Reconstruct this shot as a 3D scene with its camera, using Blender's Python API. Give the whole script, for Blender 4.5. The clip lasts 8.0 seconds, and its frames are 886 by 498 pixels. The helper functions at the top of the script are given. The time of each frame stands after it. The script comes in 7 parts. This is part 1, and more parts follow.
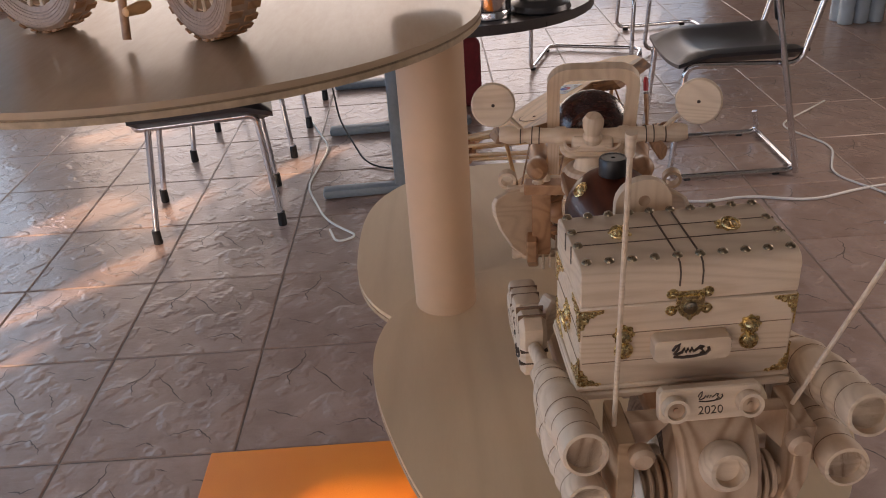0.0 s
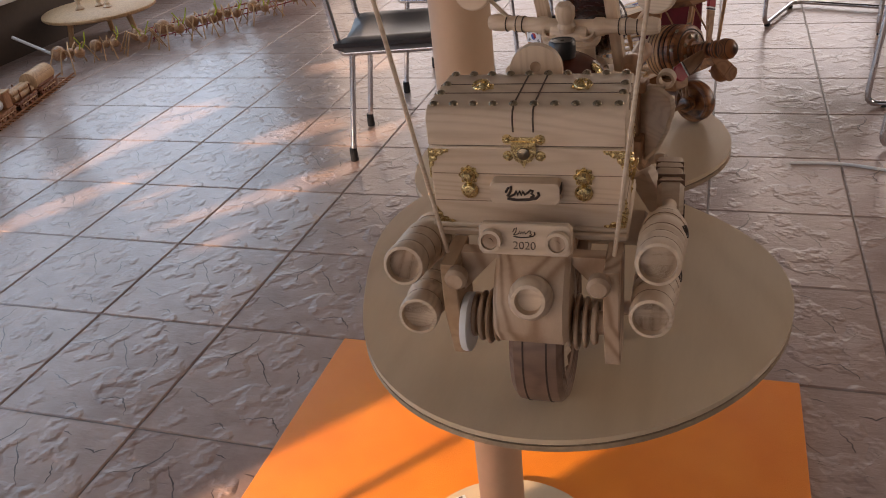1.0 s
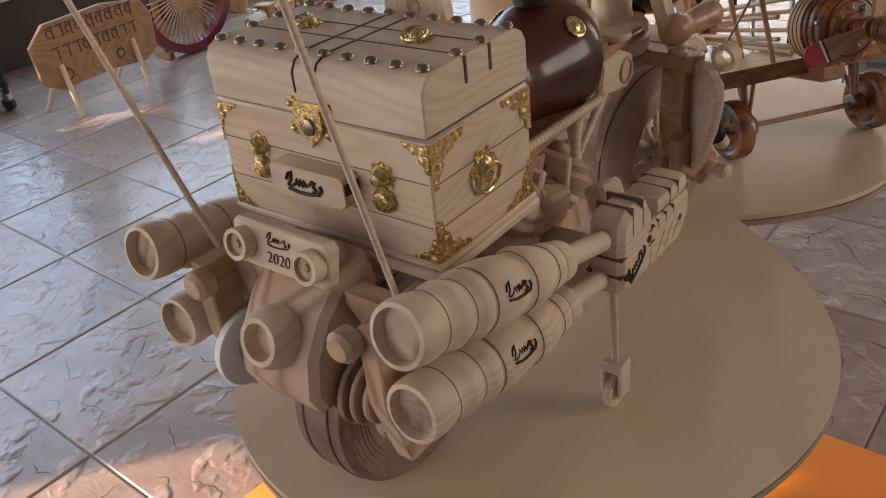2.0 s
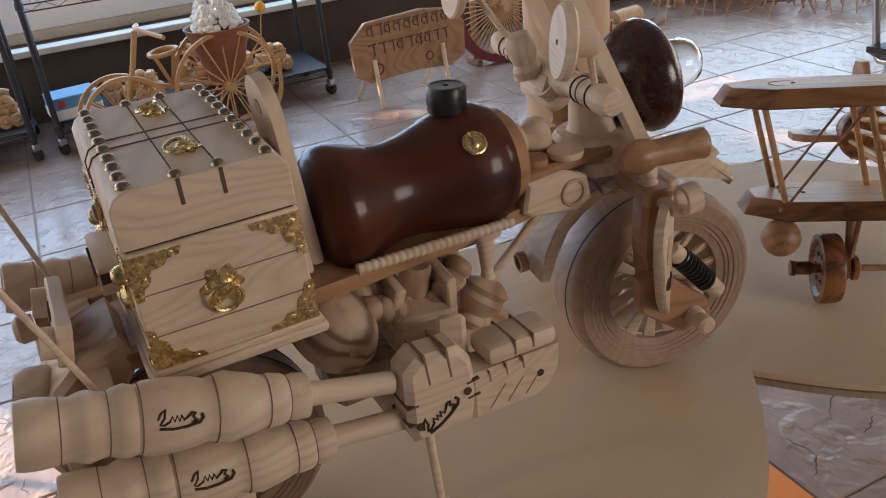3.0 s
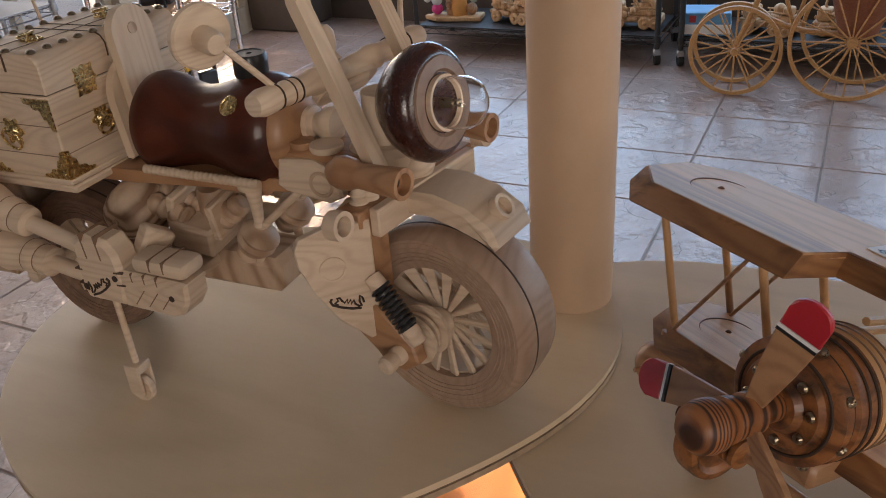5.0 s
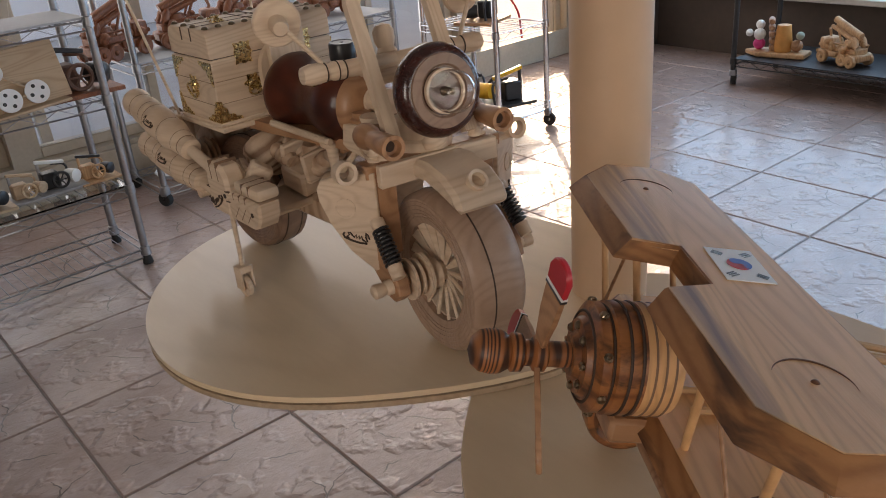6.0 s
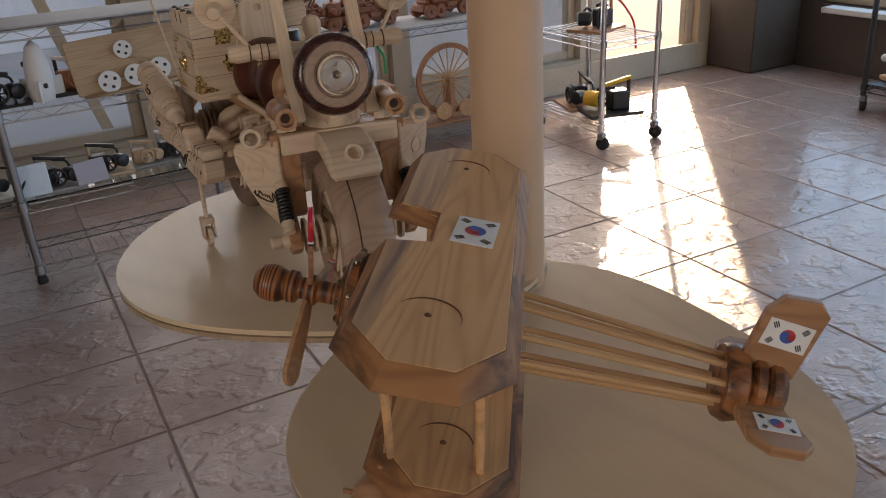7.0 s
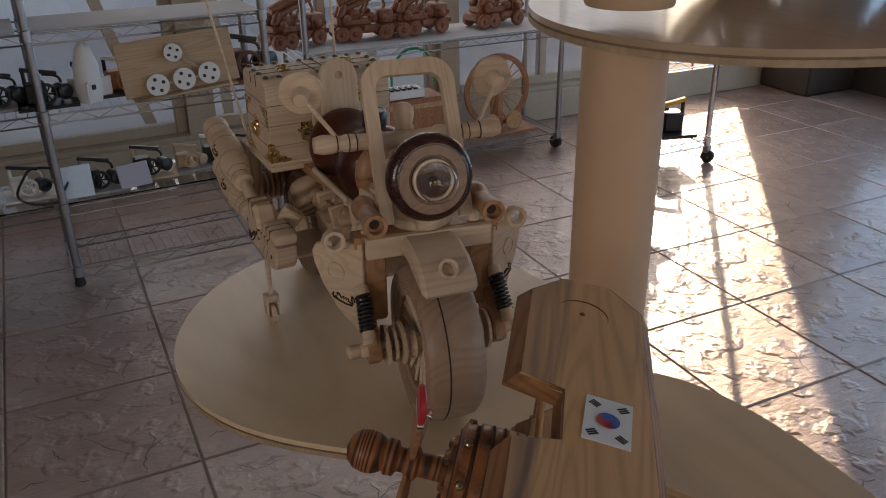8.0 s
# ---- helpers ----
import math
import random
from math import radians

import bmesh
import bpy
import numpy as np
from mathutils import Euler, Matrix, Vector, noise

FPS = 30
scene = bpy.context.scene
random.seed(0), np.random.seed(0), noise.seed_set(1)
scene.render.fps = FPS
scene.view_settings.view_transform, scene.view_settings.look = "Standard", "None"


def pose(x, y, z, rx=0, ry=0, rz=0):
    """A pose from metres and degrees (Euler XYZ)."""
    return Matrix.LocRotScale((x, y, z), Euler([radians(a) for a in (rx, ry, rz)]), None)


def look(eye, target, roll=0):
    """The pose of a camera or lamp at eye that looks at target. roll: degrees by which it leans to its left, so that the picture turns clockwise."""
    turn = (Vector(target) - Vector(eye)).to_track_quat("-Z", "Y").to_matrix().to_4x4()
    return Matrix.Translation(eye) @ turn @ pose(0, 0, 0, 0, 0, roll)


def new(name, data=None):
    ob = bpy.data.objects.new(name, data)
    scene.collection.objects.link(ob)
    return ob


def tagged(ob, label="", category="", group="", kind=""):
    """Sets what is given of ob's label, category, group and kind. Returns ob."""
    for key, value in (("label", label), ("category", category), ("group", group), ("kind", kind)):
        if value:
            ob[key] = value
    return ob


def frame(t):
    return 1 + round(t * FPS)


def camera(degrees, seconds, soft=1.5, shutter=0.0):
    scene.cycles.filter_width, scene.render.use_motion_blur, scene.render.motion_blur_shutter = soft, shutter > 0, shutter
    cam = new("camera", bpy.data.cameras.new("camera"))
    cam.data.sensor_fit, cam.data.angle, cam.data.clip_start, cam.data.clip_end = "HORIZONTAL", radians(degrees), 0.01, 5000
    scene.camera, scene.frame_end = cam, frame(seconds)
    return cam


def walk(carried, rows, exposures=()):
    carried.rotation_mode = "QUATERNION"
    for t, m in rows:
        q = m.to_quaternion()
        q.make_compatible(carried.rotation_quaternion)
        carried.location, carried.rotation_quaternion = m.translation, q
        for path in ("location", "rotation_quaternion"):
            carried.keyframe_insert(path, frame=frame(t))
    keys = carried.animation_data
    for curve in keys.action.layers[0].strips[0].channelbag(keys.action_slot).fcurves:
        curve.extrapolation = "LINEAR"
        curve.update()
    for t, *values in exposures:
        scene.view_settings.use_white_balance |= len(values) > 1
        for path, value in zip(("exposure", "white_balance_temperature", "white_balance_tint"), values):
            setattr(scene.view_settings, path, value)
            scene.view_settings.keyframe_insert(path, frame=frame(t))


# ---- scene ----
cam = camera(56.0, 8.0, 1.0)
EXPOSURES = [(0.0, 0.62, 7400, 25), (1.2, 0.46, 7550, 25), (2.3, 1.16, 6950, 15), (3.0, 1.02, 6900, 16), (4.2, 1.18, 7100, 18), (5.3, 0.72, 6950, 17), (6.5, 0.78, 7100, 16), (7.2, 0.26, 7050, 16), (8.0, 0.02, 6950, 16)]
PATH = [
    (0, (0.909, -1.454, 1.274), (0.902, 0.304, 0.32), -4.0),
    (0.5, (1.086, -1.569, 1.293), (0.764, 0.152, 0.325), -4.5),
    (1, (1.2, -1.541, 1.211), (0.602, 0.094, 0.227), -6.5),
    (1.2, (1.24, -1.492, 1.172), (0.52, 0.084, 0.172), -7.1),
    (2.3, (1.431, -1.151, 1.116), (0.104, -0.03, 0.125), -6.4),
    (2.5, (1.473, -1.099, 1.135), (0.022, -0.112, 0.176), -6.9),
    (3, (1.515, -0.987, 1.135), (-0.109, -0.279, 0.207), -6.0),
    (3.5, (1.515, -0.84, 1.115), (-0.216, -0.434, 0.2), -5.6),
    (4, (1.514, -0.694, 1.124), (-0.247, -0.653, 0.177), -6.4),
    (4.2, (1.526, -0.621, 1.124), (-0.218, -0.787, 0.16), -6.4),
    (5.3, (1.534, -0.318, 1.145), (0.071, -1.315, 0.214), -4.4),
    (5.5, (1.525, -0.267, 1.146), (0.145, -1.396, 0.24), -4.9),
    (6, (1.491, -0.106, 1.136), (0.369, -1.526, 0.285), -4.9),
    (6.5, (1.424, 0.037, 1.111), (0.5, -1.531, 0.282), -4.8),
    (7, (1.35, 0.116, 1.13), (0.511, -1.504, 0.311), -3.5),
    (7.5, (1.356, 0.079, 1.175), (0.569, -1.566, 0.353), -2.1),
    (8, (1.351, -0.013, 1.211), (0.571, -1.649, 0.366), -0.9),
]
walk(cam, [(t, look(eye, target, roll)) for t, eye, target, roll in PATH], EXPOSURES)

# ---- daylight ----
SUN_FROM = Vector((-0.63, -0.77, 0.40)).normalized()
world = bpy.data.worlds.new("world")
scene.world = world
world.use_nodes = True
wn = world.node_tree
sky = wn.nodes.new("ShaderNodeTexSky")
sky.sky_type, sky.sun_disc = "NISHITA", False
sky.sun_elevation = math.asin(SUN_FROM.z)
sky.sun_rotation = math.atan2(SUN_FROM.x, SUN_FROM.y)
wn.links.new(sky.outputs[0], wn.nodes["Background"].inputs[0])
wn.nodes["Background"].inputs[1].default_value = 0.15
sun_data = bpy.data.lights.new("sun", "SUN")
sun_data.energy, sun_data.angle, sun_data.color = 5.0, radians(0.6), (1.0, 0.78, 0.54)
sun = new("sun", sun_data)
sun.matrix_world = look(SUN_FROM * 20, (0, 0, 0))


def window_light(name, centre, target, w, h, power, colour=(0.93, 0.97, 1.0)):
    d = bpy.data.lights.new(name, "AREA")
    d.shape, d.size, d.size_y, d.energy, d.color = "RECTANGLE", w, h, power, colour
    ob = new(name, d)
    ob.matrix_world = look(centre, target)
    return ob


window_light("sky_light_back", (-0.6, -3.42, 1.35), (-0.7, 0, 1.1), 3.6, 2.0, 18, (0.96, 0.95, 0.93))
window_light("sky_light_low", (-2.66, -1.3, 1.15), (0, -1.3, 0.7), 3.5, 1.5, 31, (0.38, 0.66, 1.0))
window_light("sky_light_side", (-2.66, 2.7, 1.3), (0, 2.2, 0.6), 3.8, 1.7, 31, (0.50, 0.76, 1.0))
# added fill for the stand's east side; no window is known there
window_light("sky_light_east", (3.52, 0.85, 1.5), (0, 0.2, 0.9), 1.2, 1.1, 13, (1.0, 0.92, 0.82))
# added warm fill from the unseen north end; also gives the floor its sheen
window_light("sky_light_far", (0.3, 5.3, 1.5), (0.3, 0, 0.6), 5.0, 2.2, 40, (1.0, 0.90, 0.79))

# ---- materials ----


class Nodes:
    """A material's node tree with short calls."""

    def __init__(self, name, rough=0.5, metal=0.0, coords="Object"):
        self.mat = bpy.data.materials.new(name)
        self.mat.use_nodes = True
        self.t = self.mat.node_tree
        self.b = self.t.nodes["Principled BSDF"]
        self.b.inputs["Roughness"].default_value = rough
        self.b.inputs["Metallic"].default_value = metal
        self.co = self.t.nodes.new("ShaderNodeTexCoord").outputs[coords]
        self.info = self.t.nodes.new("ShaderNodeObjectInfo")

    def node(self, kind, **values):
        n = self.t.nodes.new("ShaderNode" + kind)
        for key, v in values.items():
            n.inputs[key.replace("_", " ")].default_value = v
        return n

    def link(self, a, b):
        self.t.links.new(a, b)

    def mapped(self, scale, turn=(0, 0, 0), jitter=False):
        m = self.node("Mapping")
        m.inputs["Scale"].default_value = scale
        m.inputs["Rotation"].default_value = [radians(a) for a in turn]
        self.link(self.co, m.inputs["Vector"])
        if jitter:
            c = self.node("CombineXYZ")
            k = self.math("MULTIPLY", self.info.outputs["Random"], 37.0)
            self.link(k, c.inputs[0])
            self.link(self.math("MULTIPLY", self.info.outputs["Random"], 91.0), c.inputs[1])
            self.link(c.outputs[0], m.inputs["Location"])
        return m.outputs[0]

    def noise(self, vec, scale, detail=4.0, rough=0.55, distort=0.0):
        n = self.node("TexNoise", Scale=scale, Detail=detail, Roughness=rough, Distortion=distort)
        self.link(vec, n.inputs["Vector"])
        return n.outputs[0]

    def math(self, op, a, b=0.0):
        n = self.t.nodes.new("ShaderNodeMath")
        n.operation = op
        for k, v in enumerate((a, b)):
            if isinstance(v, (int, float)):
                n.inputs[k].default_value = v
            else:
                self.link(v, n.inputs[k])
        return n.outputs[0]

    def ramp(self, fac, *stops):
        n = self.t.nodes.new("ShaderNodeValToRGB")
        el = n.color_ramp.elements
        while len(el) < len(stops):
            el.new(0.5)
        for e, (p, c) in zip(el, stops):
            e.position = p
            e.color = (*c, 1) if len(c) == 3 else c
        self.link(fac, n.inputs[0])
        return n.outputs[0]

    def mix(self, fac, a, b, how="MIX"):
        n = self.t.nodes.new("ShaderNodeMix")
        n.data_type, n.blend_type = "RGBA", how
        for slot, v in ((0, fac), (6, a), (7, b)):
            if isinstance(v, (int, float)):
                n.inputs[slot].default_value = v
            elif isinstance(v, tuple):
                n.inputs[slot].default_value = (*v, 1)
            else:
                self.link(v, n.inputs[slot])
        return n.outputs[2]

    def colour(self, v):
        if isinstance(v, tuple):
            self.b.inputs["Base Color"].default_value = (*v, 1)
        else:
            self.link(v, self.b.inputs["Base Color"])
        return self

    def rough(self, fac, lo, hi):
        n = self.node("MapRange")
        n.inputs["To Min"].default_value, n.inputs["To Max"].default_value = lo, hi
        self.link(fac, n.inputs["Value"])
        self.link(n.outputs[0], self.b.inputs["Roughness"])
        return self

    def bump(self, height, strength=0.3, distance=0.002):
        n = self.node("Bump", Strength=strength, Distance=distance)
        self.link(height, n.inputs["Height"])
        self.link(n.outputs[0], self.b.inputs["Normal"])
        return self


def wood(name, light, dark, grain=(40, 6, 40), turn=(0, 0, 0), rough=0.55, band=0.35, coat=0.0, burn=None, pitch=95.0):
    """Sawn or turned wood: year rings as uneven contour lines, fine pores, broad tone, dark scorch streaks."""
    n = Nodes(name, rough)
    v = n.mapped(grain, turn, jitter=True)
    fine = n.noise(v, 9.0, 4, 0.7)
    wide = n.noise(v, 0.55, 2, 0.5, 0.6)
    body = n.noise(v, 0.42, 1.0, 0.35, 0.25)
    line = n.math("SINE", n.math("MULTIPLY", body, pitch))
    line = n.math("POWER", n.math("ADD", n.math("MULTIPLY", line, 0.5), 0.5), 2.2)
    f = n.math("ADD", n.math("MULTIPLY", fine, 0.35), n.math("MULTIPLY", line, band))
    f = n.math("ADD", f, n.math("MULTIPLY", wide, 0.5))
    col = n.ramp(f, (0.25, light), (1.0, dark))
    if burn:
        amount, tone, size = burn
        b = n.noise(n.mapped(tuple(g * size for g in grain), turn, jitter=True), 1.0, 4, 0.6, 0.8)
        b = n.ramp(b, (0.62 - amount, (0, 0, 0)), (0.80 - amount, (1, 1, 1)))
        col = n.mix(n.math("MULTIPLY", b, 0.9), col, tone)
    n.colour(col)
    n.rough(fine, rough - 0.1, rough + 0.12)
    n.bump(n.math("SUBTRACT", fine, n.math("MULTIPLY", line, 0.5 * band)), 0.22, 0.0006)
    n.b.inputs["Coat Weight"].default_value = coat
    n.b.inputs["Coat Roughness"].default_value = 0.12
    return n.mat


def plain(name, colour, rough=0.5, metal=0.0, vary=0.12, scale=60.0, bump=0.1, coat=0.0):
    n = Nodes(name, rough, metal)
    a = n.noise(n.co, scale, 5)
    b = n.noise(n.co, scale * 0.12, 3)
    f = n.math("ADD", n.math("MULTIPLY", a, 0.5), n.math("MULTIPLY", b, 0.5))
    lo, hi = tuple(c * (1 - vary) for c in colour), tuple(min(1, c * (1 + vary)) for c in colour)
    n.colour(n.ramp(f, (0.3, lo), (0.7, hi)))
    n.rough(a, max(0.02, rough - 0.08), min(1, rough + 0.1))
    n.bump(a, bump, 0.0005)
    n.b.inputs["Coat Weight"].default_value = coat
    return n.mat


def glass(name, colour=(1, 1, 1), rough=0.0, ior=1.4):
    n = Nodes(name, rough)
    n.colour(colour)
    n.b.inputs["Transmission Weight"].default_value = 1.0
    n.b.inputs["IOR"].default_value = ior
    return n.mat


P_LIGHT, P_DARK = (0.74, 0.59, 0.44), (0.46, 0.31, 0.20)
PINE = wood("pale_pine", P_LIGHT, P_DARK, grain=(14, 4, 46), band=0.2, pitch=150.0)
PINE_X = wood("pale_pine_cross", P_LIGHT, P_DARK, grain=(4, 13, 46), band=0.2, pitch=150.0)
PINE_Z = wood("pale_pine_upright", P_LIGHT, P_DARK, grain=(46, 14, 4), band=0.2, pitch=150.0)
PINE_DEEP = wood("ring_pine", (0.60, 0.44, 0.31), (0.33, 0.20, 0.12), grain=(26, 26, 12), rough=0.5, band=0.55)
TYRE_WOOD = wood("tyre_wood", (0.44, 0.30, 0.215), (0.27, 0.165, 0.11), grain=(12, 40, 40), rough=0.42, band=0.22)
TYRE_DARK = wood("dark_tyre_wood", (0.27, 0.165, 0.112), (0.14, 0.080, 0.054), grain=(12, 40, 40), rough=0.42, band=0.3)
TAN = wood("tan_wood", (0.46, 0.25, 0.13), (0.29, 0.14, 0.068), rough=0.42, band=0.4, coat=0.1)
SCORCHED = wood("scorched_pine", (0.42, 0.165, 0.052), (0.16, 0.052, 0.017), grain=(30, 12, 30), rough=0.42, band=0.45, coat=0.15, burn=(0.14, (0.03, 0.013, 0.007), 2.2))
HONEY = wood("honey_pine", (0.75, 0.435, 0.20), (0.50, 0.265, 0.115), grain=(4, 55, 30), rough=0.52, band=0.30, coat=0.08, burn=(0.105, (0.17, 0.105, 0.085), 0.42))
RINGED = wood("ring_scorched_pine", (0.44, 0.165, 0.055), (0.05, 0.018, 0.009), grain=(5, 70, 5), rough=0.45, band=0.85, coat=0.1, pitch=120.0)
HONEY_Y = wood("honey_dowel", (0.58, 0.36, 0.18), (0.42, 0.23, 0.10), grain=(30, 3, 30), rough=0.42, band=0.12)
TANK = wood("lacquered_mahogany", (0.108, 0.025, 0.011), (0.034, 0.009, 0.006), grain=(20, 6, 20), rough=0.4, coat=0.3, band=0.3, burn=(0.16, (0.012, 0.004, 0.004), 0.45))
TANK.node_tree.nodes["Principled BSDF"].inputs["Specular IOR Level"].default_value = 0.2
LAMP_WOOD = wood("lacquered_dark_wood", (0.055, 0.013, 0.009), (0.018, 0.006, 0.005), grain=(8, 30, 30), rough=0.25, coat=0.4)
LAMP_FACE = wood("brown_wood_ring", (0.30, 0.19, 0.13), (0.20, 0.12, 0.08), rough=0.4)
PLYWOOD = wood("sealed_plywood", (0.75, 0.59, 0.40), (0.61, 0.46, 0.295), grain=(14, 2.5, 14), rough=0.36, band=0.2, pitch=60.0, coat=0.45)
# same plywood darkened, standing in for dimmer light on the upper shelf
PLY_TOP = wood("dimmed_sealed_plywood", (0.46, 0.33, 0.22), (0.37, 0.255, 0.165), grain=(14, 2.5, 14), rough=0.32, band=0.2, pitch=60.0, coat=0.5)
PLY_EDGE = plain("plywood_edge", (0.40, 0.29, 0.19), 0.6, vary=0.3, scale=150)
PLY_DARK = plain("plywood_glue_line", (0.22, 0.15, 0.09), 0.65, vary=0.3, scale=150)
TUBE = plain("tan_paper_tube", (0.575, 0.39, 0.255), 0.5, vary=0.06, scale=40)
# scorched rings and joints; also the painted shade of saw cuts
SCORCH_AND_SHADE = plain("scorch_and_slot_shade", (0.22, 0.13, 0.08), 0.7)
# burnt marks; also dark fillers painted as shade in gaps and bores
BURN_AND_SHADE = plain("burnt_line", (0.05, 0.028, 0.018), 0.7)
SOFT_BURN_AND_SHADE = plain("soft_burn_and_slot_shade", (0.10, 0.058, 0.036), 0.7, vary=0.4)
GOLD = plain("polished_brass", (0.68, 0.51, 0.25), 0.26, 1.0, vary=0.45, scale=380, bump=0.9)
STUD = plain("antique_brass_stud", (0.30, 0.235, 0.16), 0.28, 1.0, vary=0.25, scale=300)
CHROME = plain("chrome", (0.72, 0.72, 0.74), 0.14, 1.0, vary=0.06, scale=80, bump=0.02)
STEEL = plain("zinc_wire", (0.34, 0.34, 0.35), 0.36, 1.0, vary=0.15, scale=120)
BLACK = plain("black_plastic", (0.018, 0.018, 0.02), 0.3, vary=0.25)
BLACK_METAL = plain("black_powder_coat", (0.02, 0.02, 0.022), 0.45, vary=0.3)
LEATHER = plain("black_vinyl", (0.025, 0.026, 0.03), 0.33, vary=0.2, scale=220, bump=0.35)
RUBBER = plain("black_rubber", (0.02, 0.02, 0.02), 0.7)
WHITE = plain("white_plastic", (0.78, 0.78, 0.76), 0.4, vary=0.05)
RED = plain("red_paint", (0.42, 0.02, 0.03), 0.35, vary=0.15)
PAPER_WHITE = plain("white_paper", (0.80, 0.80, 0.80), 0.6, vary=0.03)
FLAG_RED = plain("flag_red", (0.55, 0.06, 0.07), 0.55)
FLAG_BLUE = plain("flag_blue", (0.05, 0.12, 0.42), 0.55)
GREY_METAL = plain("grey_blue_steel", (0.20, 0.24, 0.27), 0.45, vary=0.15)
DARK_TOP = plain("dark_table_top", (0.05, 0.045, 0.045), 0.3, vary=0.2)
WALL_BROWN = plain("brown_wall", (0.075, 0.053, 0.041), 0.75, vary=0.22, scale=25, bump=0.3)
WALL_CREAM = plain("cream_wall", (0.26, 0.225, 0.185), 0.8, vary=0.06, scale=25)
FRAME_CREAM = plain("cream_window_frame", (0.50, 0.42, 0.32), 0.55, vary=0.1)
CEIL = plain("ceiling_paint", (0.30, 0.28, 0.26), 0.9, vary=0.05)
CLEAR = glass("clear_glass")
BULB = glass("bulb_glass", ior=1.33)
ACRYLIC = glass("clear_acrylic", (0.9, 0.95, 0.97))


def orange_mat():
    n = Nodes("orange_foam_mat", 0.55)
    a = n.noise(n.co, 420, 3)
    b = n.noise(n.co, 6, 3)
    n.colour(n.ramp(b, (0.3, (0.84, 0.215, 0.012)), (0.7, (0.92, 0.275, 0.02))))
    n.bump(a, 0.5, 0.0012)
    return n.mat


def slate_tile():
    """Glazed slate-look floor tile: mottled rose-grey, bedding streaks, satin glaze. The pressed relief is alike on every tile."""
    n = Nodes("slate_tile", 0.3)
    v = n.mapped((1, 1, 1))
    own = n.mapped((1, 1, 1), jitter=True)
    bed = n.mapped((0.5, 1.7, 1))
    tone = n.noise(own, 3.0, 4, 0.6)
    tint = n.noise(v, 11, 5, 0.6, 0.6)
    f = n.math("ADD", n.math("MULTIPLY", tone, 0.45), n.math("MULTIPLY", tint, 0.45))
    f = n.math("ADD", f, n.math("MULTIPLY", n.info.outputs["Random"], 0.10))
    col = n.ramp(f, (0.32, (0.245, 0.155, 0.126)), (0.5, (0.355, 0.247, 0.208)), (0.72, (0.46, 0.345, 0.298)))
    # cleft slate: ragged terraces with one steep side
    lay = n.math("MULTIPLY", n.noise(bed, 8.0, 7, 0.58, 0.5), 10.0)
    step = n.math("ADD", n.math("FLOOR", lay), n.ramp(n.math("FRACT", lay), (0.0, (0, 0, 0)), (0.06, (1, 1, 1))))
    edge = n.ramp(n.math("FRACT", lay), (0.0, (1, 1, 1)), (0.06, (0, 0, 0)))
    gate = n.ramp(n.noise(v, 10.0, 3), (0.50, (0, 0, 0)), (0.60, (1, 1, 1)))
    # steep sides darkened in the colour as well, for the shade they hold
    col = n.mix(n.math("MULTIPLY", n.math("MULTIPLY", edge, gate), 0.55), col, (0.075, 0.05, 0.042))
    n.colour(col)
    slab = n.noise(bed, 46, 6, 0.66, 0.4)
    roll = n.noise(bed, 7, 3, 0.5, 1.0)
    h = n.math("ADD", n.math("MULTIPLY", slab, 0.26), n.math("MULTIPLY", roll, 0.16))
    h = n.math("ADD", h, n.math("MULTIPLY", n.math("MULTIPLY", step, gate), 0.10))
    n.bump(h, 0.74, 0.010)
    n.rough(slab, 0.26, 0.48)
    n.b.inputs["Specular IOR Level"].default_value = 0.5
    glaze = n.node("Bump", Strength=0.22, Distance=0.008)
    n.link(h, glaze.inputs["Height"])
    n.link(glaze.outputs[0], n.b.inputs["Coat Normal"])
    n.b.inputs["Coat Weight"].default_value = 0.62
    n.b.inputs["Coat Roughness"].default_value = 0.14
    return n.mat


ORANGE = orange_mat()
TILE = slate_tile()
GROUT = plain("grout", (0.20, 0.155, 0.13), 0.45, vary=0.3)
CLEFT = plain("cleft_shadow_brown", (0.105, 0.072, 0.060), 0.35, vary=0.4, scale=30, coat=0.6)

# ---- mesh helpers ----


def M(x=0, y=0, z=0, rx=0, ry=0, rz=0):
    return pose(x, y, z, rx, ry, rz)


def aim(a, b):
    """A pose at a whose z axis points to b."""
    d = Vector(b) - Vector(a)
    return Matrix.Translation(a) @ d.to_track_quat("Z", "Y").to_matrix().to_4x4()


def box(bm, size, m=None, bevel=0.0, seg=1):
    r = bmesh.ops.create_cube(bm, size=1.0)
    vs = r["verts"]
    bmesh.ops.scale(bm, vec=size, verts=vs)
    if bevel:
        es = list({e for v in vs for e in v.link_edges})
        r = bmesh.ops.bevel(bm, geom=es, offset=bevel, segments=seg, affect="EDGES", profile=0.5)
        vs = list({v for f in r["faces"] for v in f.verts} | {v for v in vs if v.is_valid})
    if m is not None:
        bmesh.ops.transform(bm, matrix=m, verts=vs)
    return bm


